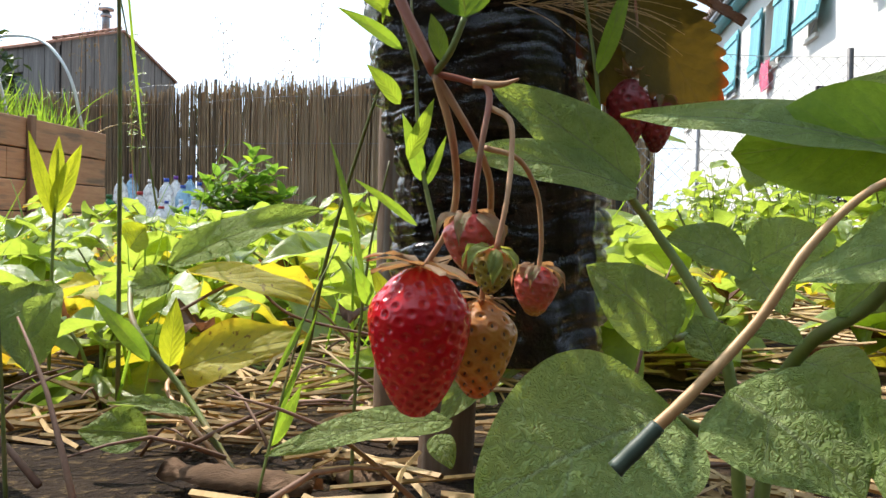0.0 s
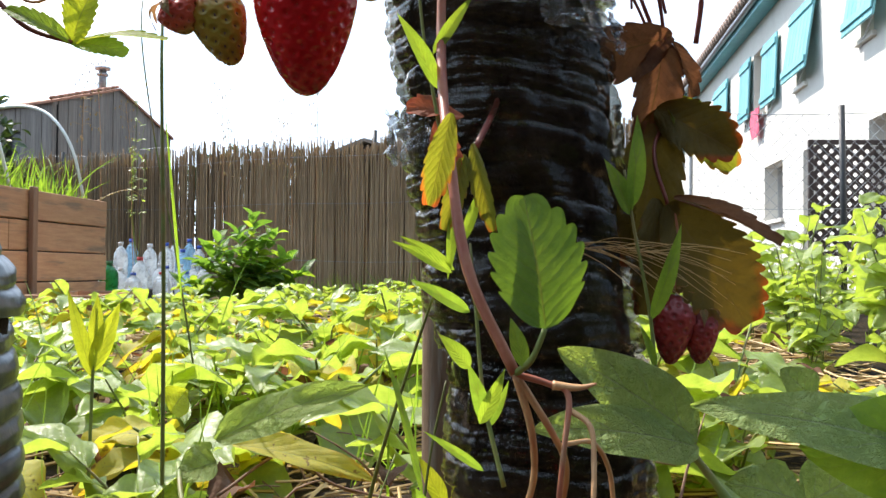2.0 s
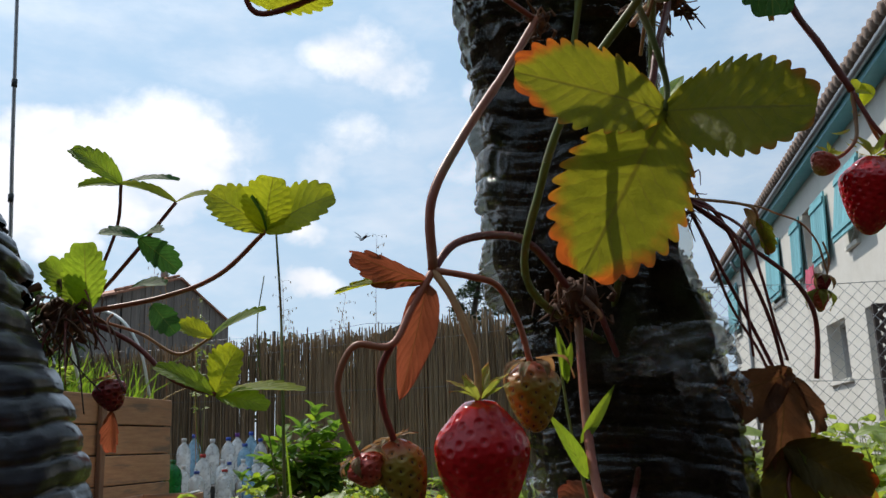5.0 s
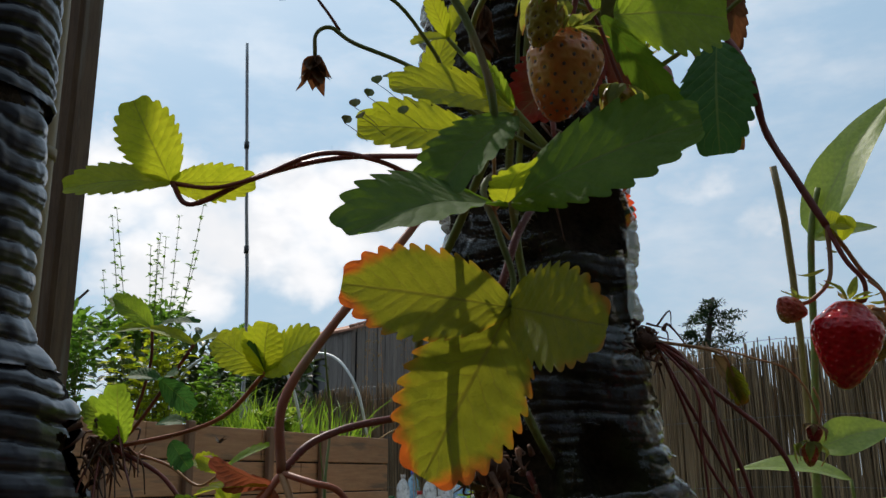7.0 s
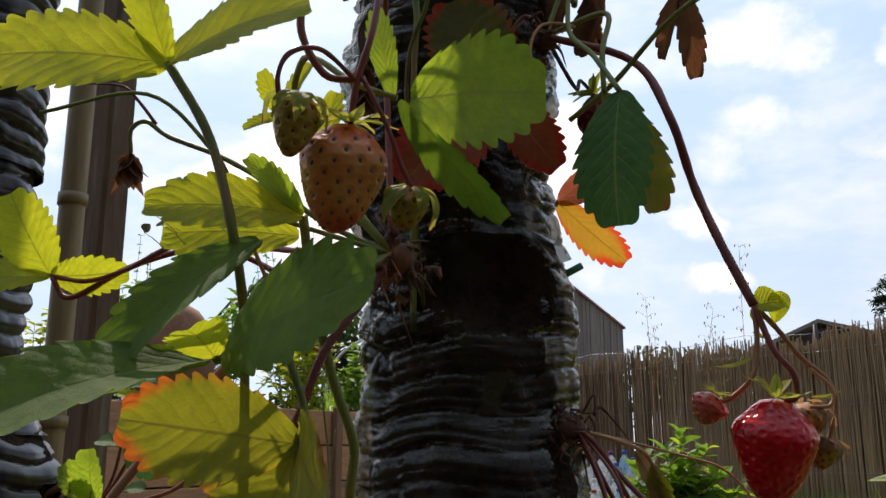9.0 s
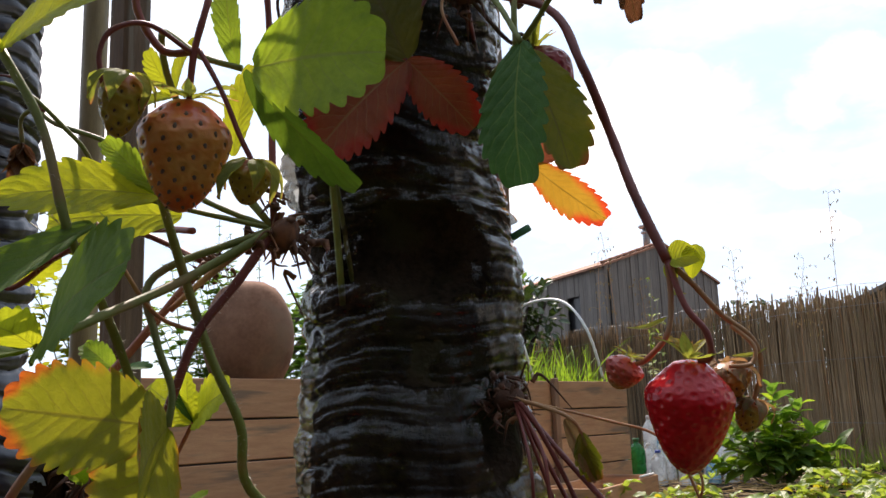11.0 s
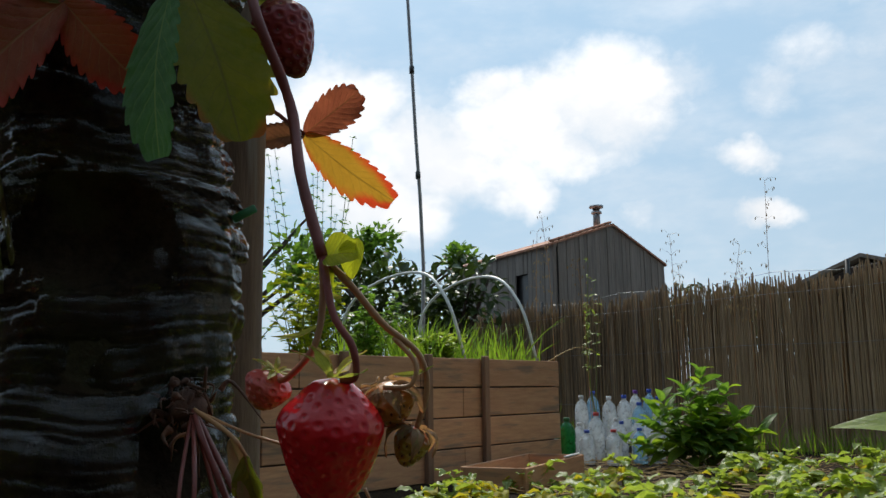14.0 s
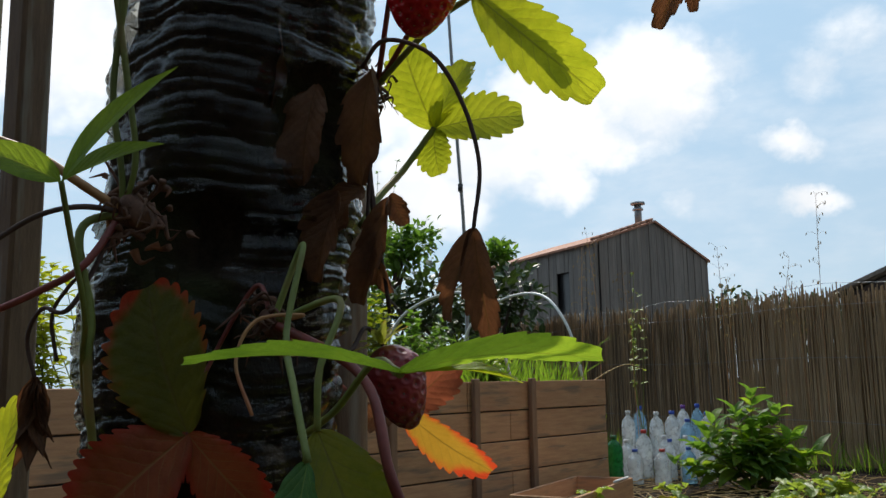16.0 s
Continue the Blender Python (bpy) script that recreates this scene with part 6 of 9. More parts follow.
# top plant with light leaves above the barn
pf = strawberry_plant("strawberry plant with bright backlit leaves high on the tower")
CT = (0.0825, 0.5557, 0.768)
crown(pf, CT, 0.014, (1, -0.3, 0), 31, 45)
LL = (0.0853, 0.5977, 0.7548)
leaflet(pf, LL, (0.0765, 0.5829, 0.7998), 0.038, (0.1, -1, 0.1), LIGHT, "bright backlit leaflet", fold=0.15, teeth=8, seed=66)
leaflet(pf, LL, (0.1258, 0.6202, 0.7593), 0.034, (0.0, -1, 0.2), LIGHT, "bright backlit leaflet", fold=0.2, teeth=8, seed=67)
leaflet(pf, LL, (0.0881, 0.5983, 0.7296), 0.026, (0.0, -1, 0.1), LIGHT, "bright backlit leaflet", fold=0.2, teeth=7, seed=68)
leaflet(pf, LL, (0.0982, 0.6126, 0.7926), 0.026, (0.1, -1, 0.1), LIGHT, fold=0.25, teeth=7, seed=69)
stem(pf, [LL, (0.0766, 0.5832, 0.7316), (0.0773, 0.5622, 0.7133), (0.0824, 0.544, 0.6963)], 0.0016, 0.0019, STEM_GREEN)
LM = (0.141, 0.5552, 0.7979)
leaflet(pf, LM, (0.1858, 0.5846, 0.7486), 0.034, (-0.3, -0.9, 0.4), LIGHT, "bright drooping leaflet", fold=0.3, teeth=9, droop=0.25, seed=70)
leaflet(pf, LM, (0.1616, 0.5872, 0.7743), 0.03, (-0.1, -0.8, 0.6), LIGHT, fold=0.25, teeth=9, seed=71)
stem(pf, [LM, (0.1195, 0.5537, 0.7895), CT], 0.0014, 0.0016, STEM_GREEN)
berry(pf, (0.1471, 0.51, 0.7956), (0.1406, 0.5114, 0.763), 0.031, RIPE, SEED_PALE, SEPAL, "ripe red strawberry high on the tower", seed=24, flare=0.3, count=100)
stem(pf, [(0.1471, 0.51, 0.7956), (0.1407, 0.5141, 0.8157), (0.1133, 0.5325, 0.8111), CT], 0.0012, 0.0014, STEM_DARK)
leaflet(pf, (0.2265, 0.5922, 0.7998), (0.2139, 0.5881, 0.7729), 0.014, (0.2, -1, 0), BROWN, "grey-brown withered leaflet", fold=0.6, teeth=5, wave=0.3, seed=72)
leaflet(pf, (0.2285, 0.5937, 0.7997), (0.2271, 0.5963, 0.7799), 0.008, (0.2, -1, 0), BROWN, fold=0.6, teeth=5, wave=0.3, seed=73)
stem(pf, [(0.2265, 0.5922, 0.7998), (0.1965, 0.5657, 0.8246), (0.151, 0.5458, 0.8207), CT], 0.001, 0.0013, STEM_DARK)
for k in range(3):
    stem(pf, [CT, (0.0864, 0.5497, 0.7486), (0.0882, 0.5434, 0.7223), Vector((0.091, 0.5381, 0.6945)) + Vector((0.004 * k, 0.003 * k, -0.02 * k))], 0.0012, 0.0009, STEM_BLACK)

# plant on the upper left of the tower
pg = strawberry_plant("strawberry plant with reaching stalks on the shaded side")
CL = (0.0446, 0.4434, 0.693)
crown(pg, CL, 0.02, (-0.6, -0.8, 0.1), 41, 60)
stem(pg, [CL, (0.0434, 0.4271, 0.7007), (0.0336, 0.4115, 0.7122), (0.022, 0.3956, 0.719)], 0.0019, 0.0017, STEM_TAN)
stem(pg, [CL, (0.0454, 0.424, 0.6919), (0.0359, 0.4116, 0.6872), (0.0243, 0.3992, 0.6752)], 0.0012, 0.001, STEM_BLACK)
stem(pg, [CL, (0.0449, 0.4277, 0.6702), (0.0348, 0.416, 0.6599), (0.0218, 0.402, 0.6504)], 0.0016, 0.0014, STEM_DARK)
stem(pg, [CL, (0.0402, 0.428, 0.6834), (0.0447, 0.4312, 0.6506), (0.0408, 0.4347, 0.6165), (0.02, 0.468, 0.5)], 0.0017, 0.0017, STEM_GREEN)
stem(pg, [CL, (0.0468, 0.4405, 0.7094), (0.0471, 0.4353, 0.7383), (0.0527, 0.434, 0.7672), (0.0591, 0.4336, 0.7938)], 0.0013, 0.0014, STEM_GREEN)
stem(pg, [CL, (0.0518, 0.4433, 0.7137), (0.0523, 0.4378, 0.7449), (0.0523, 0.4295, 0.7895)], 0.0012, 0.0014, STEM_GREEN)
W1 = (0.0732, 0.4002, 0.6933)
leaflet(pg, W1, (0.1093, 0.4194, 0.7315), 0.0115, (0.2, -0.9, 0.4), GREEN, "narrow green leaf", kind="lance", fold=0.3, teeth=0, seed=74)
leaflet(pg, W1, (0.1069, 0.4165, 0.7041), 0.0125, (0.1, -0.8, 0.6), GREEN, "narrow green leaf", kind="lance", fold=0.3, teeth=0, seed=75)
leaflet(pg, W1, (0.0453, 0.3773, 0.7066), 0.014, (0.1, -0.8, 0.6), GREEN, kind="lance", fold=0.3, teeth=0, seed=76)
stem(pg, [W1, (0.0647, 0.4097, 0.6763), (0.0567, 0.4214, 0.6494), (0.0352, 0.4369, 0.6165), (0.025, 0.47, 0.51)], 0.001, 0.0012, STEM_GREEN)
leaflet(pg, (-0.0178, 0.4309, 0.5755), (-0.0039, 0.4327, 0.6199), 0.021, (0.3, -1, 0.1), LIGHT, "bright yellow-green leaflet", fold=0.2, teeth=8, seed=77)
bm = bm_new()
hub = Vector((0.0181, 0.4253, 0.628))
for k in range(9):
    a = math.tau * k / 9
    leaf(bm, hub, hub + Vector((math.cos(a) * 0.009, math.sin(a) * 0.008, -0.03 + 0.006 * math.sin(k * 2.1))), 0.011, (math.cos(a), math.sin(a), 0.3), "lance", teeth=0, long=7, fold=0.4, droop=-0.2, wave=0.2)
part("dead_flower", bm, BROWN, pg, "brown withered flower head")
stem(pg, [(0.018, 0.4255, 0.6268), (0.0172, 0.4218, 0.6429), (0.0279, 0.4213, 0.6539), (0.0419, 0.4251, 0.6544), CL], 0.0008, 0.001, STEM_BLACK)
stem(pg, [(0.0088, 0.4393, 0.6345), (0.0091, 0.4361, 0.6528), (0.0202, 0.4359, 0.6636), (0.031, 0.4364, 0.6696)], 0.0008, 0.0008, STEM_BLACK)

# plant on the dark tower
ph = strawberry_plant("strawberry plant with spreading stalks on the dark tower")
CL2 = (-0.29, 0.53, 0.402)
crown(ph, CL2, 0.03, (1, -0.4, 0), 51, 60, drop=1.2)
F1 = (-0.1657, 0.523, 0.4476)
stem(ph, [CL2, (-0.2356, 0.534, 0.4107), (-0.197, 0.5299, 0.4228), F1], 0.0018, 0.0014, STEM_RED, 700)
leaflet(ph, F1, (-0.1984, 0.5131, 0.4714), 0.036, (0.2, -0.9, 0.4), LIGHT, "light green leaflet", fold=0.2, teeth=8, seed=80)
leaflet(ph, F1, (-0.1212, 0.5167, 0.467), 0.042, (-0.1, -0.9, 0.4), LIGHT, "light green leaflet", fold=0.2, teeth=8, seed=81)
leaflet(ph, F1, (-0.158, 0.512, 0.479), 0.04, (0.05, -0.92, 0.4), LIGHT, "light green leaflet", fold=0.2, teeth=8, seed=182)
leaflet(ph, F1, (-0.171, 0.5069, 0.4653), 0.014, (0.1, -0.6, 0.8), DEEP, fold=0.4, teeth=6, seed=82)
F2 = (-0.2248, 0.5262, 0.4702)
stem(ph, [CL2, (-0.2776, 0.5343, 0.4134), (-0.2524, 0.5307, 0.4394), F2], 0.0015, 0.0012, STEM_DARK)
leaflet(ph, F2, (-0.2583, 0.5199, 0.4824), 0.014, (0, -0.6, 0.8), LIGHT, fold=0.3, teeth=7, seed=83)
leaflet(ph, F2, (-0.2005, 0.5276, 0.4745), 0.013, (0, -0.6, 0.8), LIGHT, fold=0.3, teeth=7, seed=84)
F3 = (-0.2628, 0.5292, 0.4851)
stem(ph, [CL2, (-0.2839, 0.5419, 0.4222), (-0.267, 0.5352, 0.458), F3], 0.0013, 0.0011, STEM_DARK)
leaflet(ph, F3, (-0.2934, 0.5207, 0.5079), 0.023, (0.1, -0.7, 0.7), GREEN, "green leaflet", fold=0.25, teeth=7, seed=85)
leaflet(ph, F3, (-0.2879, 0.522, 0.4828), 0.014, (0.1, -0.7, 0.7), GREEN, fold=0.25, teeth=7, seed=86)
leaflet(ph, F3, (-0.2257, 0.5326, 0.4864), 0.014, (0, -0.5, 0.8), DEEP, fold=0.3, teeth=7, seed=87)
leaflet(ph, (-0.245, 0.5195, 0.4461), (-0.2699, 0.5162, 0.4497), 0.018, (0, -0.6, 0.8), DEEP, fold=0.3, teeth=6, seed=88)
leaflet(ph, (-0.245, 0.5195, 0.4461), (-0.2218, 0.5266, 0.4261), 0.02, (0, -0.9, 0.3), DEEP, "dark green leaflet", fold=0.3, teeth=6, seed=89)
leaflet(ph, (-0.245, 0.5195, 0.4461), (-0.2272, 0.5108, 0.447), 0.018, (0, -0.6, 0.8), DEEP, fold=0.3, teeth=6, seed=90)
leaflet(ph, (-0.2786, 0.526, 0.4044), (-0.2788, 0.5165, 0.4444), 0.03, (0.3, -0.9, 0.2), GREEN, "green leaflet", fold=0.5, teeth=7, seed=91)
leaflet(ph, (-0.2786, 0.526, 0.4044), (-0.3038, 0.5165, 0.434), 0.024, (0.3, -0.9, 0.4), GREEN, fold=0.4, teeth=7, seed=92)
leaflet(ph, (-0.251, 0.526, 0.4165), (-0.2275, 0.5231, 0.4168), 0.015, (0, -0.6, 0.8), DEEP, fold=0.3, teeth=6, seed=93)
leaflet(ph, (-0.237, 0.5249, 0.4049), (-0.2219, 0.5257, 0.3866), 0.019, (0, -0.9, 0.3), DEEP, fold=0.3, teeth=6, seed=94)
F4 = (-0.1976, 0.5319, 0.3488)
stem(ph, [CL2, (-0.2552, 0.5385, 0.3837), (-0.2272, 0.5367, 0.3594), F4], 0.0017, 0.0014, STEM_DARK)
leaflet(ph, F4, (-0.1815, 0.5219, 0.3759), 0.034, (-0.1, -0.9, 0.4), LIGHT, "light green leaflet", fold=0.2, teeth=8, seed=95)
leaflet(ph, F4, (-0.1416, 0.5271, 0.3491), 0.015, (0, -0.5, 0.9), LIGHT, fold=0.25, teeth=8, seed=96)
leaflet(ph, F4, (-0.1622, 0.5221, 0.3396), 0.017, (0, -0.8, 0.5), GREEN, fold=0.25, teeth=8, seed=97)
leaflet(ph, F4, (-0.2353, 0.5289, 0.3674), 0.017, (0.1, -0.7, 0.7), GREEN, fold=0.25, teeth=7, seed=98)
F5 = (-0.2034, 0.5382, 0.3851)
stem(ph, [CL2, (-0.2534, 0.5422, 0.3905), (-0.2267, 0.5432, 0.3757), F5], 0.0011, 0.0009, STEM_TAN)
leaflet(ph, F5, (-0.1688, 0.5379, 0.4009), 0.014, (0, -0.6, 0.8), GREEN, fold=0.3, teeth=7, seed=99)
leaflet(ph, F5, (-0.2244, 0.5341, 0.3935), 0.017, (0, -0.8, 0.6), LIGHT, fold=0.25, teeth=7, seed=100)
berry(ph, (-0.2656, 0.5275, 0.3604), (-0.2607, 0.5325, 0.3413), 0.019, DRIED_SHADED, SEED_BROWN, SEPAL_DRY, "shrivelled brown strawberry", seed=25, flare=0.1, count=50, pit=0.0015)
leaflet(ph, (-0.2631, 0.5322, 0.3414), (-0.2646, 0.5379, 0.3167), 0.013, (0.2, -1, 0), RUST, "hanging rust-brown leaflet", fold=0.8, teeth=4, wave=0.3, seed=101)
rnd = random.Random(88)
for k in range(16):
    a = Vector(CL2) + Vector((rnd.gauss(0.004, 0.008), rnd.gauss(-0.004, 0.006), rnd.gauss(-0.004, 0.006)))
    d = Vector((rnd.gauss(0.02, 0.02), rnd.gauss(-0.012, 0.01), rnd.uniform(-0.06, -0.015)))
    stem(ph, [a, a + d * 0.45 + Vector((rnd.gauss(0, 0.006), 0, rnd.uniform(0.0, 0.012))), a + d], rnd.uniform(0.0005, 0.0011), 0.0004, rnd.choice((STEM_BLACK, CROWN_BROWN, STEM_DARK)), name="root")



# ---- weeds and grasses by the tower ----
def blade(root, pts_base, tip, width, normal=(0, -1, 0.1), mat=BLADE, name="blade", **how):
    bm = bm_new()
    leaf(bm, pts_base, tip, width, normal, kind=how.pop("kind", "lance"), teeth=0, long=12, **how)
    return part(name, bm, mat, root)


weed = thing("weed", "slender green weed climbing beside the red stalk", "weed")
stem(weed, [(0.0331, 0.4165, 0.1988), (0.0254, 0.4132, 0.2265), (0.0193, 0.4146, 0.2564), (0.0131, 0.4154, 0.2918), (0.0079, 0.4169, 0.321), (0.0038, 0.417, 0.3619)], 0.0011, 0.0006, STEM_GREEN)
for b, t, wd in (((0.0147, 0.4127, 0.2975), (-0.0029, 0.4009, 0.3275), 0.0095), ((0.0119, 0.4148, 0.3134), (0.0293, 0.4149, 0.3394), 0.007), ((0.0077, 0.4156, 0.3404), (0.0039, 0.4164, 0.3674), 0.006),
                 ((0.0218, 0.4139, 0.2201), (-0.0017, 0.407, 0.2346), 0.0065), ((0.0059, 0.4163, 0.343), (0.0111, 0.4173, 0.3605), 0.006), ((0.0212, 0.413, 0.2449), (0.019, 0.4094, 0.2158), 0.006), ((0.0248, 0.4126, 0.2311), (0.034, 0.4195, 0.2585), 0.006),
                 ((0.0284, 0.3881, 0.1809), (0.0159, 0.382, 0.1949), 0.009), ((0.0322, 0.3847, 0.1594), (0.0418, 0.378, 0.182), 0.008), ((0.0209, 0.3952, 0.2189), (-0.0033, 0.3841, 0.2316), 0.0065)):
    blade(weed, b, t, wd * 0.8, (0.2, -1, 0.3), GREEN, "leaf", fold=0.35)
weed2 = thing("weed", "slender green weed with narrow leaves before the tower", "weed")
stem(weed2, [(0.1105, 0.4191, 0.1532), (0.1072, 0.4198, 0.1976), (0.0998, 0.4204, 0.2396), (0.0957, 0.4207, 0.2642)], 0.0009, 0.0006, STEM_GREEN)
for b, t, wd in (((0.0985, 0.4205, 0.247), (0.1015, 0.4212, 0.2886), 0.0085), ((0.1072, 0.4198, 0.1989), (0.1194, 0.4158, 0.2406), 0.0075), ((0.098, 0.4204, 0.2445), (0.087, 0.4206, 0.269), 0.0085), ((0.109, 0.4195, 0.1779), (0.1011, 0.4147, 0.1975), 0.004)):
    blade(weed2, b, t, wd, (0.2, -1, 0.3), BLADE, "leaf", fold=0.4)
awns = thing("seed_head", "feathery grass seed head of fine pale bristles", "grass")
bm = bm_new()
for k in range(26):
    f = k / 25
    a = Vector((0.0687, 0.4346, 0.2316)).lerp(Vector((0.1211, 0.4206, 0.2275)), f * 0.8)
    b = a + (Vector((0.1445, 0.4058, 0.2161)) - Vector((0.0687, 0.4346, 0.2316))) * (0.45 + 0.12 * math.sin(k * 3)) + Vector((0, 0, 0.012 * math.sin(k * 2.4) - 0.004))
    tube(bm, [a, a.lerp(b, 0.5) + Vector((0, 0, 0.003)), b], 0.00022, 0.0001, seg=4, per=3)
tagged(part("bristles", bm, STRAW, awns), kind="stuff")


def tall_grass(label, pts, r, leaves=()):
    g = thing("tall_grass", label, "grass", group="tall grasses")
    stem(g, pts, r, r * 0.5, STEM_GREEN, name="stalk")
    for b, t, wd in leaves:
        blade(g, b, t, wd, (0.3, -1, 0.2))
    return g


tall_grass("tall straight green grass stalk", [(-0.185, 0.66, 0.0), (-0.187, 0.662, 0.2), (-0.191, 0.663, 0.36), (-0.1988, 0.6852, 0.4222), (-0.2012, 0.6776, 0.4858)], 0.0017,
           [((-0.1879, 0.7076, 0.1928), (-0.198, 0.6887, 0.3505), 0.0022)])
tall_grass("thin upright grass stalk", [(-0.1959, 0.7639, 0.1427), (-0.208, 0.7531, 0.2322), (-0.2236, 0.7413, 0.3306), (-0.2314, 0.7316, 0.4111), (-0.2244, 0.7258, 0.4602)], 0.0009)
tall_grass("dark thin grass stalk leaning towards the tower", [(-0.0329, 0.5492, 0.0625), (-0.0184, 0.521, 0.1184), (0.0006, 0.503, 0.1773), (0.0162, 0.4946, 0.2225)], 0.0013)
tall_grass("thin green grass stalk", [(0.0029, 0.4683, 0.0018), (0.0045, 0.4702, 0.0693), (0.0094, 0.4717, 0.1234), (0.0178, 0.4731, 0.1654)], 0.001,
           [((0.0071, 0.4712, 0.1072), (-0.0163, 0.5027, 0.1804), 0.004), ((0.0101, 0.471, 0.0964), (0.0035, 0.4614, 0.1156), 0.008)])
tall_grass("thin green grass stalk before the bottles", [(0.0434, 0.4126, 0.1281), (0.0351, 0.4234, 0.1633), (0.0315, 0.4293, 0.2022), (0.0288, 0.4351, 0.2323)], 0.0011,
           [((0.0353, 0.4231, 0.1538), (0.0275, 0.4137, 0.1809), 0.0075), ((0.0371, 0.4231, 0.1515), (0.0457, 0.4188, 0.1726), 0.004), ((0.0347, 0.4126, 0.1348), (0.0093, 0.4025, 0.1533), 0.004), ((0.0284, 0.3942, 0.2028), (0.0041, 0.3841, 0.2163), 0.006)])
tall_grass("fine grass in front of the straw", [(-0.0371, 0.4476, 0.0097), (-0.0287, 0.459, 0.0543), (-0.0208, 0.4702, 0.0903), (-0.0083, 0.4914, 0.1253)], 0.0008, [((-0.0208, 0.4702, 0.0903), (-0.0344, 0.4489, 0.056), 0.003), ((-0.0335, 0.4584, 0.0357), (-0.0142, 0.4705, 0.0958), 0.003)])
tall_grass("dry grass stalk", [(-0.1513, 0.445, 0.0044), (-0.1541, 0.4462, 0.0532), (-0.1579, 0.4475, 0.1045)], 0.0011)

# ---- broad-leaved plant at the foot of the tower ----
bean = thing("bean_plant", "broad-leaved green plant at the foot of the tower", "plant")
LEAVES = [
    ((0.1172, 0.3149, 0.0804), (0.058, 0.281, 0.0615), 0.058, (0.05, -0.62, 0.8)), ((0.1268, 0.3536, 0.0985), (0.0966, 0.3586, 0.1226), 0.0285, (0.1, -0.9, 0.45)),
    ((0.1956, 0.3116, 0.155), (0.1048, 0.3471, 0.1725), 0.038, (0.05, -0.5, 0.85)), ((0.1195, 0.3898, 0.1502), (0.0514, 0.3686, 0.1603), 0.0265, (-0.1, -0.7, 0.75)),
    ((0.1205, 0.3949, 0.1521), (0.0635, 0.3896, 0.1889), 0.03, (-0.3, -0.8, 0.5)), ((0.1348, 0.3185, 0.0878), (0.1625, 0.2884, 0.0639), 0.05, (-0.1, -0.6, 0.8)),
    ((0.207, 0.268, 0.136), (0.1388, 0.2894, 0.1204), 0.046, (0.0, -0.45, 0.9)), ((0.1719, 0.4153, 0.1219), (0.1346, 0.4047, 0.1327), 0.026, (0.0, -0.8, 0.6)),
    ((0.1719, 0.4153, 0.1219), (0.2016, 0.4163, 0.1365), 0.03, (0.0, -0.8, 0.6)), ((0.172, 0.4152, 0.1196), (0.1789, 0.3949, 0.1033), 0.024, (0.0, -0.8, 0.6)),
    ((0.223, 0.3569, 0.1432), (0.1815, 0.355, 0.1075), 0.035, (0.0, -0.7, 0.6)), ((0.1701, 0.3546, 0.0995), (0.1508, 0.3542, 0.1019), 0.012, (0.0, -0.6, 0.8)),
    ((0.1781, 0.3745, 0.0889), (0.1976, 0.3547, 0.0809), 0.03, (0.0, -0.6, 0.8)), ((0.1414, 0.3537, 0.0911), (0.136, 0.364, 0.1054), 0.02, (0.1, -0.8, 0.6)),
    ((0.1662, 0.2937, 0.0701), (0.1789, 0.2843, 0.0851), 0.04, (0.0, -0.6, 0.8)), ((0.051, 0.4108, 0.0554), (-0.0189, 0.379, 0.047), 0.02, (0.0, -0.5, 0.9)),
    ((0.1918, 0.4567, 0.1591), (0.1761, 0.4568, 0.1742), 0.022, (0.0, -0.8, 0.5)), ((0.1877, 0.3568, 0.1693), (0.2064, 0.3579, 0.1929), 0.028, (0.0, -0.6, 0.7)),
    ((0.068, 0.4517, 0.0739), (0.0457, 0.4405, 0.0486), 0.018, (0.0, -0.7, 0.7)), ((0.0439, 0.4204, 0.0471), (0.0514, 0.4103, 0.0357), 0.012, (0.0, -0.7, 0.7)),
]
for k, (b, t, wd, nrm) in enumerate(LEAVES):
    bm = bm_new()
    leaf(bm, b, t, wd, nrm, "ovate", fold=0.16, droop=0.1, wave=0.12, teeth=0, long=26, seed=k + 5)
    part("leaf", bm, BROAD, bean, "broad heart-shaped green leaf" if wd > 0.03 else "")
# added blade in darker green than BROAD: a leaf's shaded underside put into colour
for b, t, wd in (((0.1888, 0.3147, 0.165), (0.14, 0.3405, 0.1602), 0.036)  ,):
    bm = bm_new()
    leaf(bm, b, t, wd, (0.05, -1, 0.15), "ovate", fold=0.2, droop=0.1, wave=0.12, teeth=0, long=22, seed=31)
    part("leaf", bm, GREEN, bean, "drooping broad blade in darker green for a leaf's shaded underside")
stem(bean, [(0.1146, 0.3897, 0.1507), (0.1268, 0.3896, 0.1349), (0.1378, 0.3844, 0.1182), (0.146, 0.3741, 0.1005), (0.1507, 0.3635, 0.0738), (0.1539, 0.3622, 0.0261)], 0.0017, 0.0026, STEM_GREEN)
stem(bean, [(0.1956, 0.3116, 0.155), (0.192, 0.3455, 0.1162), (0.1761, 0.3646, 0.0964), (0.1682, 0.3738, 0.0722), (0.1633, 0.3724, 0.0227)], 0.0024, 0.003, STEM_GREEN)
stem(bean, [(0.1172, 0.3149, 0.0804), (0.1307, 0.333, 0.0723), (0.1478, 0.3532, 0.0681)], 0.0018, 0.002, STEM_GREEN)
stem(bean, [(0.1268, 0.3536, 0.0985), (0.1391, 0.3639, 0.0995), (0.1478, 0.3688, 0.0889)], 0.0014, 0.0016, STEM_GREEN)
runner = thing("runner", "tan strawberry runner arching across broad leaves", "runner")
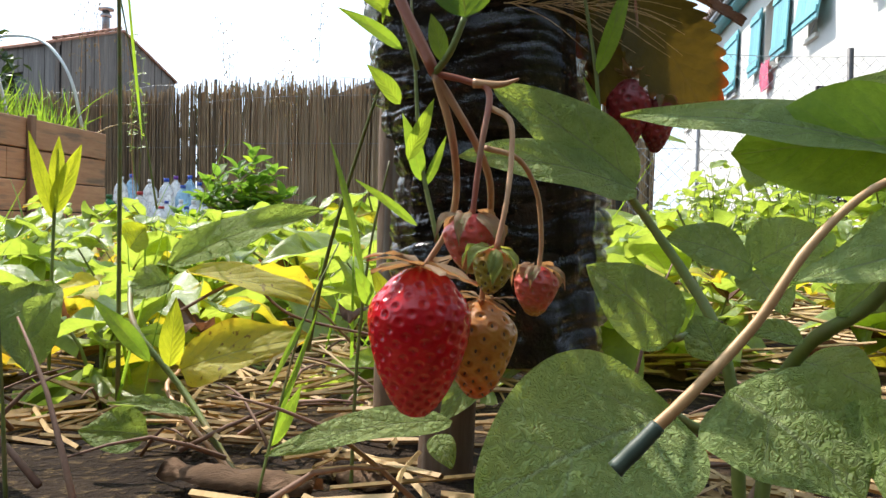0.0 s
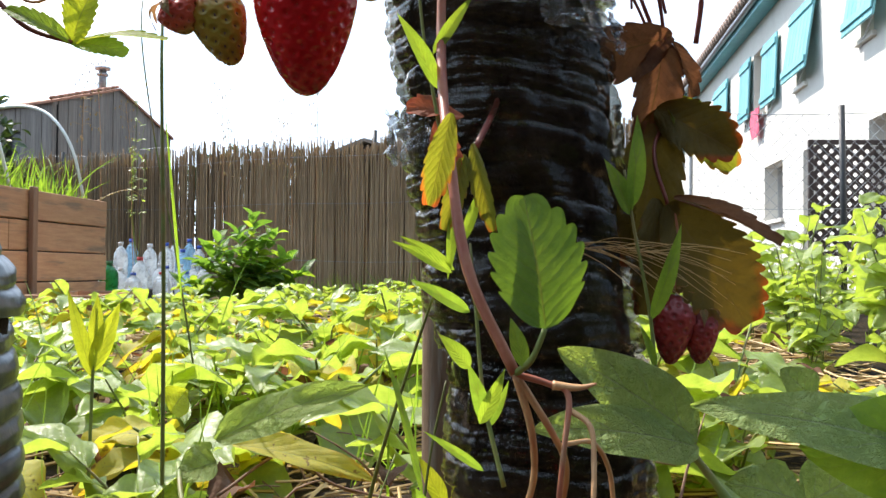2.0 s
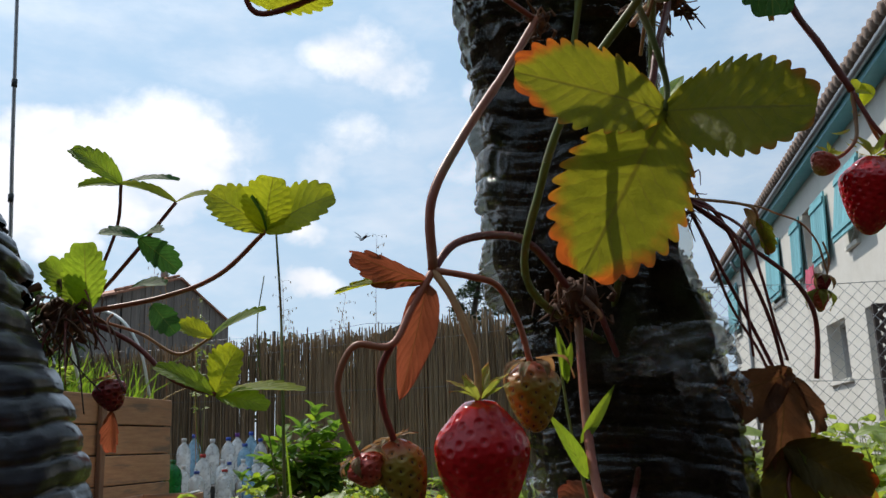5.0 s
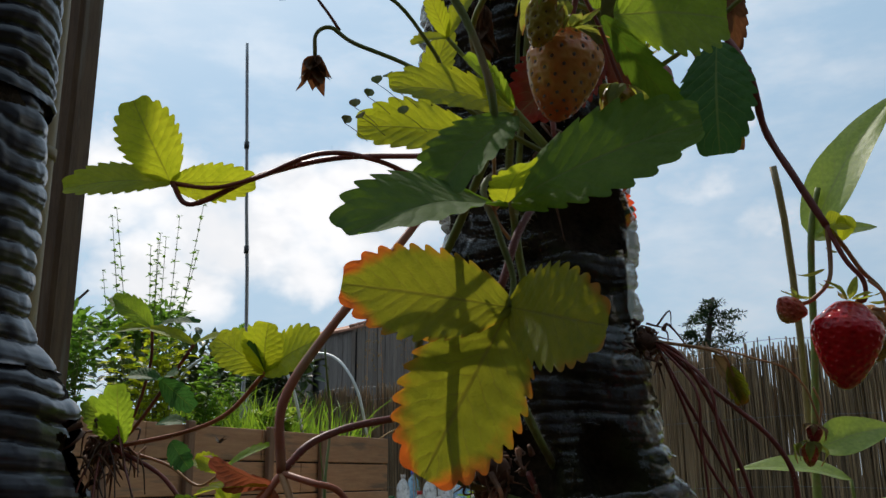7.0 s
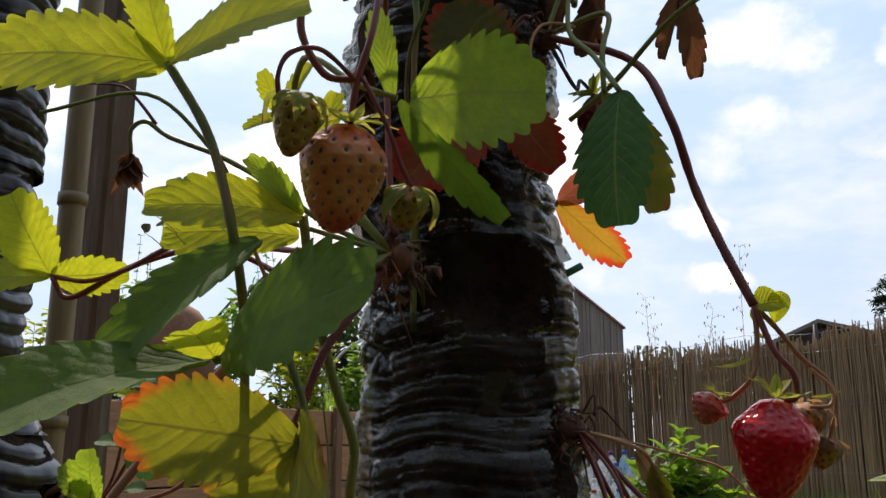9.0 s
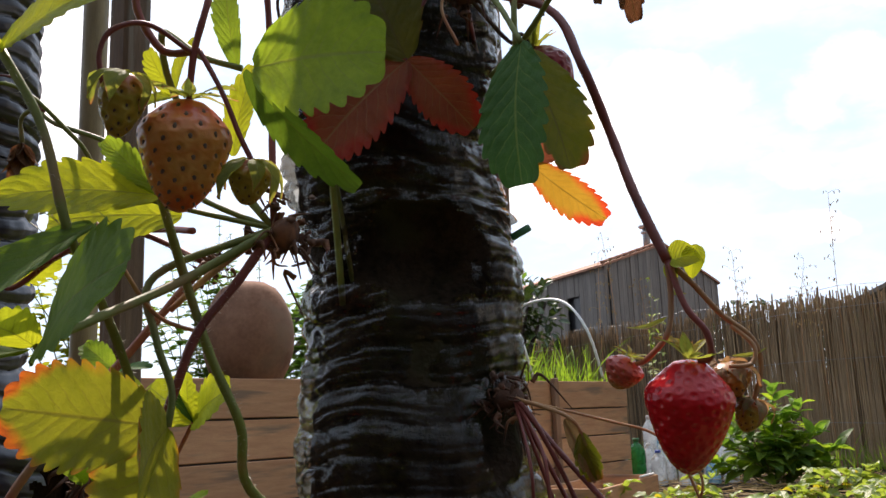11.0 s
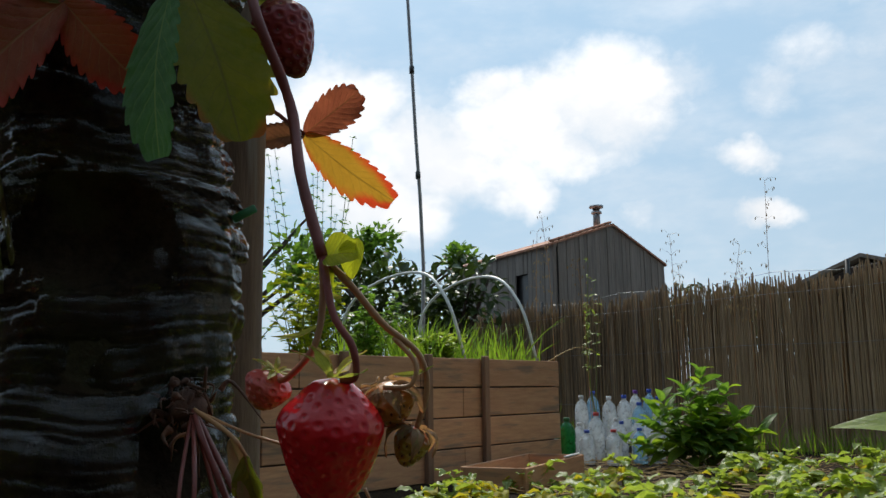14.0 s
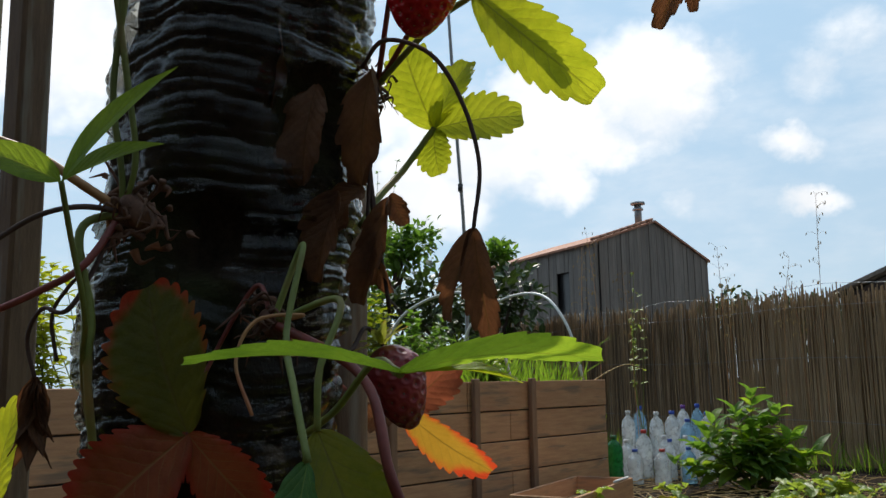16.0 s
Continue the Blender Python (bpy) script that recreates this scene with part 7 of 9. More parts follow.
stem(runner, [(0.1638, 0.2658, 0.1527), (0.1491, 0.2653, 0.145), (0.1352, 0.2626, 0.1319), (0.1226, 0.2589, 0.1145), (0.1073, 0.2561, 0.0981), (0.0985, 0.2548, 0.0895), (0.0905, 0.2536, 0.0812)], 0.0009, 0.0017, RUNNER)
stem(runner, [(0.0995, 0.2549, 0.0905), (0.095, 0.2541, 0.0858), (0.0895, 0.2534, 0.0803)], 0.0018, 0.0021, SHOOT, name="tip")

# ---- low crop over the whole bed ----
def crop_leaf_mesh(k, mat):
    rnd = random.Random(200 + k)
    bm = bm_new()
    leaf(bm, (0, 0, 0), (0, 0.062, rnd.uniform(-0.022, 0.012)), rnd.uniform(0.036, 0.046), UP, "ovate", fold=rnd.uniform(0.1, 0.45), droop=rnd.uniform(0.1, 0.35), wave=0.3, teeth=0, long=11, seed=k * 3.1)
    me = bpy.data.meshes.new("leaf")
    bm.to_mesh(me)
    bm.free()
    me.polygons.foreach_set("use_smooth", [True] * len(me.polygons))
    me.materials.append(mat)
    return me


CROP_LEAVES = [crop_leaf_mesh(k, CROP) for k in range(5)]
YELLOW_LEAVES = [crop_leaf_mesh(k + 9, CROP_YELLOW) for k in range(3)]


def crop_plant(seed, yellow, tall):
    rnd = random.Random(seed)
    root = thing("crop_plant", "low leafy green crop plant growing through straw mulch", "plant", group="crop plants in the bed")
    if yellow:
        tagged(root, "low crop plant with yellowing spotted leaves in straw")
    bm = bm_new()
    spots = []
    for s in range(4):
        a = math.tau * (s + rnd.random() * 0.6) / 4
        h = tall * rnd.uniform(0.7, 1.05)
        top = Vector((math.cos(a) * 0.07, math.sin(a) * 0.07, h))
        mid = Vector((math.cos(a) * 0.02, math.sin(a) * 0.02, h * 0.55))
        line = tube(bm, [(0, 0, -0.02), mid, top], 0.0026, 0.0012, seg=5, per=3)
        n_ = 5 if tall < 0.3 else 8
        for k in range(n_):
            f = 0.35 + 0.65 * k / (n_ - 1)
            spots.append((line[min(len(line) - 1, int(f * (len(line) - 1)))], a + rnd.uniform(-2.2, 2.2), f))
    part("stalk", bm, STEM_GREEN, root)
    for p, a, f in spots:
        me = rnd.choice(YELLOW_LEAVES if rnd.random() < yellow else CROP_LEAVES)
        ob = new("leaf", me)
        ob.parent = root
        s = rnd.uniform(0.9, 1.9) * (1.2 - 0.35 * f)
        ob.matrix_local = Matrix.LocRotScale(p, Euler((rnd.uniform(-0.5, 0.35), rnd.uniform(-0.4, 0.4), a - math.pi / 2)), (s, s, s))
    return root


CROPS = [(crop_plant(1, 0.05, 0.13), 0), (crop_plant(2, 0.15, 0.15), 0), (crop_plant(3, 0.1, 0.11), 0), (crop_plant(4, 0.6, 0.09), 1), (crop_plant(5, 0.03, 0.36), 2), (crop_plant(6, 0.03, 0.42), 2)]
first_spots = [(-0.62, 0.95), (0.35, 1.1), (-0.3, 1.25), (-0.45, 0.8), (0.8, 2.1), (1.2, 2.5)]
for (c, _), (x, y) in zip(CROPS, first_spots):
    c.location = (x, y, ground_height(x, y))


def crop_free(x, y):
    if math.hypot(x - 0.06, y - 0.5) < 0.22 or math.hypot(x + 0.38, y - 0.49) < 0.17:
        return False
    if y < 0.62 or x < -1.75 + max(0.0, (1.6 - y)) * 0.2:
        return False
    if x > 0.05 and y < 0.8:
        return False
    if x < -1.0 and y > 4.2:
        return False
    return True


rnd = random.Random(77)
placed = list(first_spots)
for _ in range(2600):
    if len(placed) > 185:
        break
    y = 0.62 + 4.9 * rnd.random() ** 1.25
    x = rnd.uniform(-0.35 - 0.42 * y, 0.35 + 0.55 * y)
    if not crop_free(x, y):
        continue
    gap = 0.13 + 0.028 * y
    if any((x - a) ** 2 + (y - b) ** 2 < gap * gap for a, b in placed):
        continue
    bare = noise.noise(Vector((x * 0.9, y * 0.9, 4.4)))
    if bare > 0.16 and rnd.random() < 0.85:
        continue
    right = x > 0.28 + 0.16 * y and y > 1.3
    kind = 2 if right else (1 if rnd.random() < 0.28 and y < 3.5 else 0)
    src = rnd.choice([c for c, k in CROPS if k == kind])
    s = rnd.uniform(0.75, 1.2) * (0.78 if kind == 2 else 1)
    ob = copy_thing(src, pose(x, y, ground_height(x, y) - 0.005, rnd.uniform(-6, 6), rnd.uniform(-6, 6), rnd.uniform(0, 360)) @ Matrix.Diagonal((s, s, s, 1)))
    ob.scale = (s, s, s)
    placed.append((x, y))

# named leaves close to the lens on the near edge of the bed
near = thing("crop_plant", "crop plant with a grey-green and yellow spotted leaves", "plant", group="crop plants in the bed")
for k, (b, t, wd, nrm, mt) in enumerate((
        ((-0.1393, 0.6281, 0.1053), (-0.0366, 0.6213, 0.1433), 0.031, (0.0, -0.75, 0.7), BROAD), ((-0.1343, 0.648, 0.0991), (-0.0299, 0.6297, 0.0781), 0.028, (0.0, -0.5, 0.9), CROP_YELLOW),
        ((-0.1214, 0.5967, 0.0409), (-0.0362, 0.5892, 0.0644), 0.042, (0.0, -0.7, 0.7), CROP_YELLOW), ((-0.1652, 0.4973, 0.1011), (-0.1518, 0.4665, 0.0596), 0.034, (0.1, -0.8, 0.6), BROAD),
        ((-0.105, 0.4966, 0.0245), (-0.1409, 0.4958, 0.0259), 0.026, (0.0, -0.8, 0.6), BROAD), ((-0.0812, 0.4974, 0.0352), (-0.1222, 0.4867, 0.0428), 0.013, (0.0, -0.5, 0.9), BROAD),
        ((-0.1324, 0.6079, 0.0948), (-0.1554, 0.5972, 0.0878), 0.03, (0.0, -0.7, 0.7), BROAD), ((-0.1226, 0.547, 0.0539), (-0.1572, 0.5472, 0.09), 0.011, (0.3, -0.8, 0.5), BLADE),
        ((-0.1113, 0.5472, 0.051), (-0.1084, 0.5483, 0.0912), 0.014, (0.3, -0.9, 0.2), LIGHT), ((0.0164, 0.5509, 0.083), (0.0013, 0.5513, 0.1115), 0.011, (0.3, -0.9, 0.2), LIGHT),
        ((-0.0355, 0.4682, 0.0279), (-0.0214, 0.4693, 0.0579), 0.007, (0.3, -0.9, 0.2), BLADE), ((-0.2722, 0.7459, 0.1319), (-0.2942, 0.7474, 0.2034), 0.012, (0.3, -0.9, 0.2), LIGHT), ((-0.2724, 0.746, 0.1364), (-0.2513, 0.748, 0.1931), 0.016, (0.3, -0.9, 0.2), LIGHT),
        ((-0.2706, 0.7466, 0.1545), (-0.2694, 0.7478, 0.1995), 0.012, (0.3, -0.9, 0.2), LIGHT), ((-0.1921, 0.6971, 0.1127), (-0.1792, 0.6979, 0.1297), 0.03, (0, -0.7, 0.7), LIGHT), ((-0.1554, 0.4668, 0.0763), (-0.1397, 0.4678, 0.0982), 0.02, (0, -0.7, 0.7), BROAD))):
    bm = bm_new()
    leaf(bm, b, t, wd, nrm, "ovate" if wd > 0.02 else "lance", fold=0.25, droop=0.08, wave=0.2, teeth=0, long=16, seed=k + 60)
    part("leaf", bm, mt, near)
stem(near, [(-0.0527, 0.4969, -0.0061), (-0.1013, 0.547, 0.0352), (-0.1385, 0.5671, 0.0705), (-0.1576, 0.6073, 0.0942)], 0.0022, 0.0016, STEM_GREEN)
stem(near, [(-0.0558, 0.497, -0.0004), (-0.1109, 0.5467, 0.0349), (-0.1214, 0.5967, 0.0409)], 0.0016, 0.0012, STEM_TAN)
stem(near, [(-0.2733, 0.7421, -0.0075), (-0.2726, 0.7448, 0.0914), (-0.2716, 0.7467, 0.1589), (-0.2714, 0.7475, 0.1904)], 0.0016, 0.001, STEM_GREEN)
stem(near, [(-0.1319, 0.6073, 0.0732), (-0.0956, 0.6487, 0.0931), (-0.0604, 0.6489, 0.0708), (0.0055, 0.65, 0.057)], 0.0011, 0.001, TWIG)

# straw mulch and dead twigs
mulch = bm_new()
rnd = random.Random(5)


def straw_piece(bm, x, y, z, length, r):
    a, tilt = rnd.uniform(0, math.tau), rnd.gauss(0, 0.18)
    d = Vector((math.cos(a), math.sin(a), math.tan(tilt) * 0.6)) * length / 2
    p = Vector((x, y, z + abs(d.z) * 0.6))
    bend = Vector((-math.sin(a), math.cos(a), 0.3)) * length * rnd.uniform(-0.08, 0.08)
    side = Vector((-math.sin(a), math.cos(a), 0)) * r
    up = Vector((0, 0, r))
    rings = [[bm.verts.new(c + o) for o in (side, up, -side, -up)] for c in (p - d, p + bend, p + d)]
    for m_, n_ in zip(rings, rings[1:]):
        for k in range(4):
            bm.faces.new((m_[k], m_[(k + 1) % 4], n_[(k + 1) % 4], n_[k]))


for _ in range(5200):
    y = 0.3 + 2.6 * rnd.random() ** 1.8
    x = rnd.uniform(-0.55 - 0.2 * y, 0.4 + 0.25 * y)
    if math.hypot(x - 0.066, y - 0.506) < 0.055 or math.hypot(x + 0.375, y - 0.49) < 0.06 or y < 0.3:
        continue
    if noise.noise(Vector((x * 5, y * 5, 2.2))) < -0.12 and y < 1.2:
        continue
    straw_piece(mulch, x, y, ground_height(x, y) + 0.002 + 0.016 * rnd.random(), rnd.uniform(0.025, 0.11), rnd.uniform(0.0008, 0.0021))
for _ in range(2600):
    y = 2.2 + 4.0 * rnd.random()
    x = rnd.uniform(-0.4 - 0.35 * y, 0.3 + 0.3 * y)
    straw_piece(mulch, x, y, ground_height(x, y) + 0.004 + 0.03 * rnd.random(), rnd.uniform(0.06, 0.16), rnd.uniform(0.0012, 0.0025))
for _ in range(1500):
    y = 0.75 + 2.6 * rnd.random()
    x = rnd.uniform(-0.3 - 0.35 * y, 0.2 + 0.35 * y)
    if noise.noise(Vector((x * 0.9, y * 0.9, 4.4))) < 0.08 or not crop_free(x, y):
        continue
    straw_piece(mulch, x, y, ground_height(x, y) + 0.01 + 0.05 * rnd.random(), rnd.uniform(0.05, 0.14), rnd.uniform(0.001, 0.0024))
tagged(part("straw_mulch", mulch, STRAW, smooth=False), "loose golden straw mulch scattered over the bed", "straw", kind="stuff")
# slabs of shed bark lying in the straw
for k, (a, b, wd) in enumerate((((-0.088, 0.472, 0.012), (-0.01, 0.45, 0.012), 0.022), ((-0.018, 0.495, 0.01), (0.025, 0.463, 0.01), 0.014))):
    slab = thing("bark_slab", "curled brown slab of bark lying in the straw", "bark", group="bark in the mulch")
    a, b = Vector(a), Vector(b)
    al = (b - a).normalized()
    sd = Vector((-al.y, al.x, 0)).normalized()
    bm = bm_new()
    grid = []
    for i in range(17):
        row = []
        for j in range(7):
            u, v = i / 16, j / 6 - 0.5
            ragged = 1 - 0.35 * abs(2 * u - 1) ** 3 + 0.15 * noise.noise(Vector((u * 6, v * 2, k)))
            row.append(bm.verts.new(a.lerp(b, u) + sd * wd * v * ragged + Vector((0, 0, wd * 0.3 * (1 - 4 * v * v) + 0.004 * noise.noise(Vector((u * 9, v * 5, k * 4)))))))
        grid.append(row)
    for i in range(16):
        for j in range(6):
            bm.faces.new((grid[i][j], grid[i + 1][j], grid[i + 1][j + 1], grid[i][j + 1]))
    bmesh.ops.solidify(bm, geom=bm.faces[:], thickness=0.003)
    part("bark", bm, BARKY, slab)
litter = bm_new()
for k in range(220):
    y = 0.6 + 2.4 * rnd.random()
    x = rnd.uniform(-0.4 - 0.3 * y, 0.2 + 0.3 * y)
    if not crop_free(x, y):
        continue
    a = rnd.uniform(0, math.tau)
    p = Vector((x, y, ground_height(x, y) + rnd.uniform(0.015, 0.07)))
    l = rnd.uniform(0.03, 0.06)
    leaf(litter, p, p + Vector((math.cos(a) * l, math.sin(a) * l, rnd.gauss(0, 0.012))), l * 0.55, (rnd.gauss(0, 0.4), rnd.gauss(0, 0.4), 1), "ovate", fold=0.5, droop=rnd.uniform(-0.2, 0.4), wave=0.4, teeth=0, long=6, seed=k)
tagged(part("leaf_litter", litter, BROWN), "curled dead brown leaves among the crop", "dead leaves", kind="stuff")
twigs = bm_new()
for _ in range(160):
    y = 0.35 + 1.2 * rnd.random()
    x = rnd.uniform(-0.55, 0.3)
    if math.hypot(x - 0.066, y - 0.506) < 0.07 or math.hypot(x + 0.375, y - 0.49) < 0.08:
        continue
    p = Vector((x, y, ground_height(x, y) + 0.01))
    d = Vector((rnd.gauss(0, 1), rnd.gauss(0, 1), rnd.uniform(0.1, 0.6))).normalized() * rnd.uniform(0.04, 0.12)
    tube(twigs, [p, p + d * 0.5 + Vector((0, 0, 0.01)), p + d], rnd.uniform(0.0008, 0.0022), 0.0005, seg=5, per=2)
tagged(part("dead_twigs", twigs, TWIG), "dead brown stalks lying in the mulch", "twigs", kind="stuff")

# fine grass standing among the crop plants near the towers
near_grass = bm_new()
rnd = random.Random(31)
for _ in range(260):
    y = 0.6 + 1.1 * rnd.random()
    x = rnd.uniform(-0.75, 0.05 + 0.25 * y)
    if not crop_free(x, y):
        continue
    h = rnd.uniform(0.06, 0.17) * (1.5 if rnd.random() < 0.15 else 1)
    z = ground_height(x, y)
    leaf(near_grass, (x, y, z - 0.004), (x + rnd.gauss(0, h * 0.3), y + rnd.gauss(0, h * 0.25), z + h), rnd.uniform(0.002, 0.005), (rnd.gauss(0, 1), -1, 0.2), "blade", fold=0.4, droop=rnd.uniform(0, 0.25), teeth=0, long=7, seed=0)
tagged(part("bed_grass", near_grass, BLADE), "thin green grass blades among the crop plants", "grass", kind="stuff")

# ---- undergrowth grasses along the fence ----
low = bm_new()
rnd = random.Random(15)
for _ in range(1500):
    s = rnd.uniform(0, FENCE_LEN)
    p = fence_point(s) + Vector((rnd.gauss(0, 0.1), -abs(rnd.gauss(0, 0.22)) - 0.05, 0))
    if p.x < -1.6 and p.y < 6.6:
        continue
    h = rnd.uniform(0.06, 0.22) * (1.7 if rnd.random() < 0.07 else 1)
    leaf(low, (p.x, p.y, -0.01), (p.x + rnd.gauss(0, h * 0.35), p.y + rnd.gauss(0, h * 0.3), h), 0.008, (rnd.gauss(0, 1), -1, 0.2), "blade", fold=0.3, teeth=0, long=3, seed=0)
tagged(part("fence_grass", low, BLADE), "rough green grass along the reed fence", "grass", kind="stuff")


# ---- tall seeding grasses and a pale climber before the fence ----
def seeding_grass(x, y, h, seed, label="thin dry grass stalk with an airy seed head"):
    rnd = random.Random(seed)
    root = thing("seeding_grass", label, "grass", group="seeding grasses by the fence")
    bow = rnd.uniform(-0.06, 0.06)
    bm = bm_new()
    line = tube(bm, [(x - bow, y, -0.02), (x - bow * 0.4, y, h * 0.4), (x, y, h * 0.75), (x + bow, y, h)], 0.0028, 0.0012, seg=4, per=5)
    part("stalk", bm, STEM_TAN, root)
    bm = bm_new()
    for p in line[9:]:
        for k in range(3):
            a, l = rnd.uniform(0, math.tau), rnd.uniform(0.03, 0.08)
            q = p + Vector((math.cos(a) * l, math.sin(a) * l, rnd.uniform(0.0, 0.05)))
            tube(bm, [p, p.lerp(q, 0.6) + Vector((0, 0, 0.008)), q], 0.0009, 0.0006, seg=3, per=1)
            leaf(bm, q, q + Vector((rnd.gauss(0, 0.004), 0, -0.022)), 0.007, (0.2, -1, 0.2), "lance", teeth=0, long=3)
    tagged(part("seed_head", bm, STRAW, root), kind="stuff")


for k, (x, y, h) in enumerate(((-0.9, 5.74, 1.7), (-1.63, 6.15, 1.5), (-1.26, 6.27, 1.4), (-1.2, 6.38, 1.29), (-2.16, 5.32, 1.55), (-2.14, 5.78, 1.32), (-1.6, 6.2, 1.28), (-2.3, 5.4, 1.48))):
    seeding_grass(x, y, h, 300 + k)
climber = thing("climbing_weed", "straggling weed with pale leaves before the barn", "weed")
rnd = random.Random(52)
bm, lv = bm_new(), bm_new()
for k in range(5):
    top = Vector((-2.12 + rnd.uniform(-0.08, 0.08), 5.8, rnd.uniform(1.0, 1.35)))
    line = tube(bm, [(-2.1 + 0.02 * k, 5.8, 0), (-2.1 + rnd.uniform(-0.06, 0.06), 5.8, 0.6), top], 0.003, 0.0012, seg=4, per=6)
    for p in line[6:]:
        for _ in range(3):
            d = Vector((rnd.gauss(0, 1), rnd.gauss(0, 1), rnd.gauss(-0.2, 0.6))).normalized() * rnd.uniform(0.025, 0.05)
            leaf(lv, p, p + d, 0.016, (rnd.gauss(0, 0.5), -0.6, 1), "lance", teeth=0, long=3)
part("stalk", bm, STEM_GREEN, climber)
tagged(part("foliage", lv, CROP, climber), kind="stuff")


# ---- plastic bottles by the planter ----
def bottle(x, y, z, h, r, shell, cap, label, spin=0.0, lean=0.0):
    root = thing("plastic_bottle", label, "bottle", (x, y, z), "stored plastic bottles")
    root.rotation_euler = (lean, lean * 0.6, spin)
    prof = [(0.0, 0.75), (0.012, 0.97), (0.05, 1.0), (0.2, 0.98), (0.24, 0.92), (0.28, 0.98), (0.38, 0.98), (0.42, 0.92), (0.46, 1.0), (0.62, 1.0), (0.71, 0.95), (0.79, 0.8), (0.85, 0.55), (0.885, 0.33), (0.9, 0.29), (0.93, 0.29)]
    bm = bm_new()
    rings = []
    for f, w_ in prof:
        rings.append([bm.verts.new((r * w_ * math.cos(a), r * w_ * math.sin(a), f * h)) for a in (math.tau * k / 18 for k in range(18))])
    for a, b in zip(rings, rings[1:]):
        for k in range(18):
            bm.faces.new((a[k], a[(k + 1) % 18], b[(k + 1) % 18], b[k]))
    bm.faces.new(rings[0][::-1])
    part("body", bm, shell, root)
    bm = bm_new()
    tube(bm, [(0, 0, h * 0.925), (0, 0, h * 0.96), (0, 0, h)], r * 0.36, seg=14, per=1)
    part("cap", bm, CAP[cap], root, cap + " screw cap")


WATER = "clear plastic water bottle with a coloured cap"
rnd = random.Random(3)
STORED = (  # place of the cap's top, cap, shell, radius
    ((-2.25, 5.92, 0.41), "white", HAZY, 0.047), ((-2.24, 6.09, 0.437), "blue", HAZY_BLUE, 0.047), ((-2.08, 6.0, 0.401), "white", HAZY, 0.049), ((-1.966, 5.99, 0.409), "blue", HAZY, 0.05),
    ((-1.987, 6.25, 0.44), "violet", HAZY, 0.047), ((-1.898, 6.286, 0.447), "blue", HAZY_BLUE, 0.047), ((-1.82, 5.888, 0.362), "blue", HAZY_BLUE, 0.049), ((-1.807, 6.213, 0.396), "blue", HAZY, 0.047),
    ((-2.129, 5.428, 0.275), "green", HAZY_GREEN, 0.056), ((-2.001, 5.597, 0.304), "red", HAZY, 0.053), ((-2.142, 5.643, 0.235), "white", HAZY, 0.044), ((-1.932, 5.299, 0.205), "blue", HAZY, 0.048),
    ((-1.91, 5.71, 0.265), "white", HAZY, 0.045), ((-1.766, 5.317, 0.21), "red", HAZY, 0.05), ((-1.83, 5.6, 0.25), "blue", HAZY, 0.04), ((-1.79, 5.76, 0.263), "white", HAZY, 0.042),
    ((-1.69, 5.7, 0.258), "white", HAZY, 0.042), ((-1.661, 5.467, 0.215), "blue", HAZY_BLUE, 0.045), ((-2.256, 5.477, 0.2), "white", HAZY, 0.048), ((-1.58, 5.55, 0.25), "blue", HAZY, 0.046))
for k, ((x, y, top), cap, shell, r) in enumerate(STORED):
    low = 0.1 if k < 8 else 0.0
    bottle(x, y, low, top - low, r, shell, cap, "green plastic bottle with a dark cap" if shell is HAZY_GREEN else WATER, rnd.uniform(0, 6))
crate = thing("crate", "low dark crate under the back row of bottles", "crate")
bm = bm_new()
box(bm, (-2.32, 5.82, 0.0), (-1.72, 6.36, 0.098), 0.004)
part("body", bm, DARK_METAL, crate, smooth=False)

# shallow tray at the planter's foot
tray = thing("tray", "shallow pale wooden tray lying before the planter", "tray")
ta, tb = Vector((-1.98, 4.62, 0)), Vector((-1.86, 3.75, 0))
al = (tb - ta).normalized()
mt = Matrix(((al.x, -al.y, 0, ta.x), (al.y, al.x, 0, ta.y), (0, 0, 1, 0), (0, 0, 0, 1)))
L_ = (tb - ta).length
for lo, hi, nm in (((0, 0, 0.0), (L_, 0.32, 0.015), "base"), ((0, 0, 0.015), (L_, 0.014, 0.11), "side"), ((0, 0.306, 0.015), (L_, 0.32, 0.11), "side"), ((0, 0.014, 0.015), (0.014, 0.306, 0.11), "end"), ((L_ - 0.014, 0.014, 0.015), (L_, 0.306, 0.11), "end")):
    bm = bm_new()
    box(bm, lo, hi, 0.003, mt)
    part(nm, bm, PLANK, tray, smooth=False)
bm = bm_new()
tube(bm, [mt @ Vector((0.05, 0.31, 0.118)), mt @ Vector((0.3, 0.312, 0.118))], 0.006, seg=6, per=1)
part("rim_strip", bm, WHITE_PLASTIC, tray)


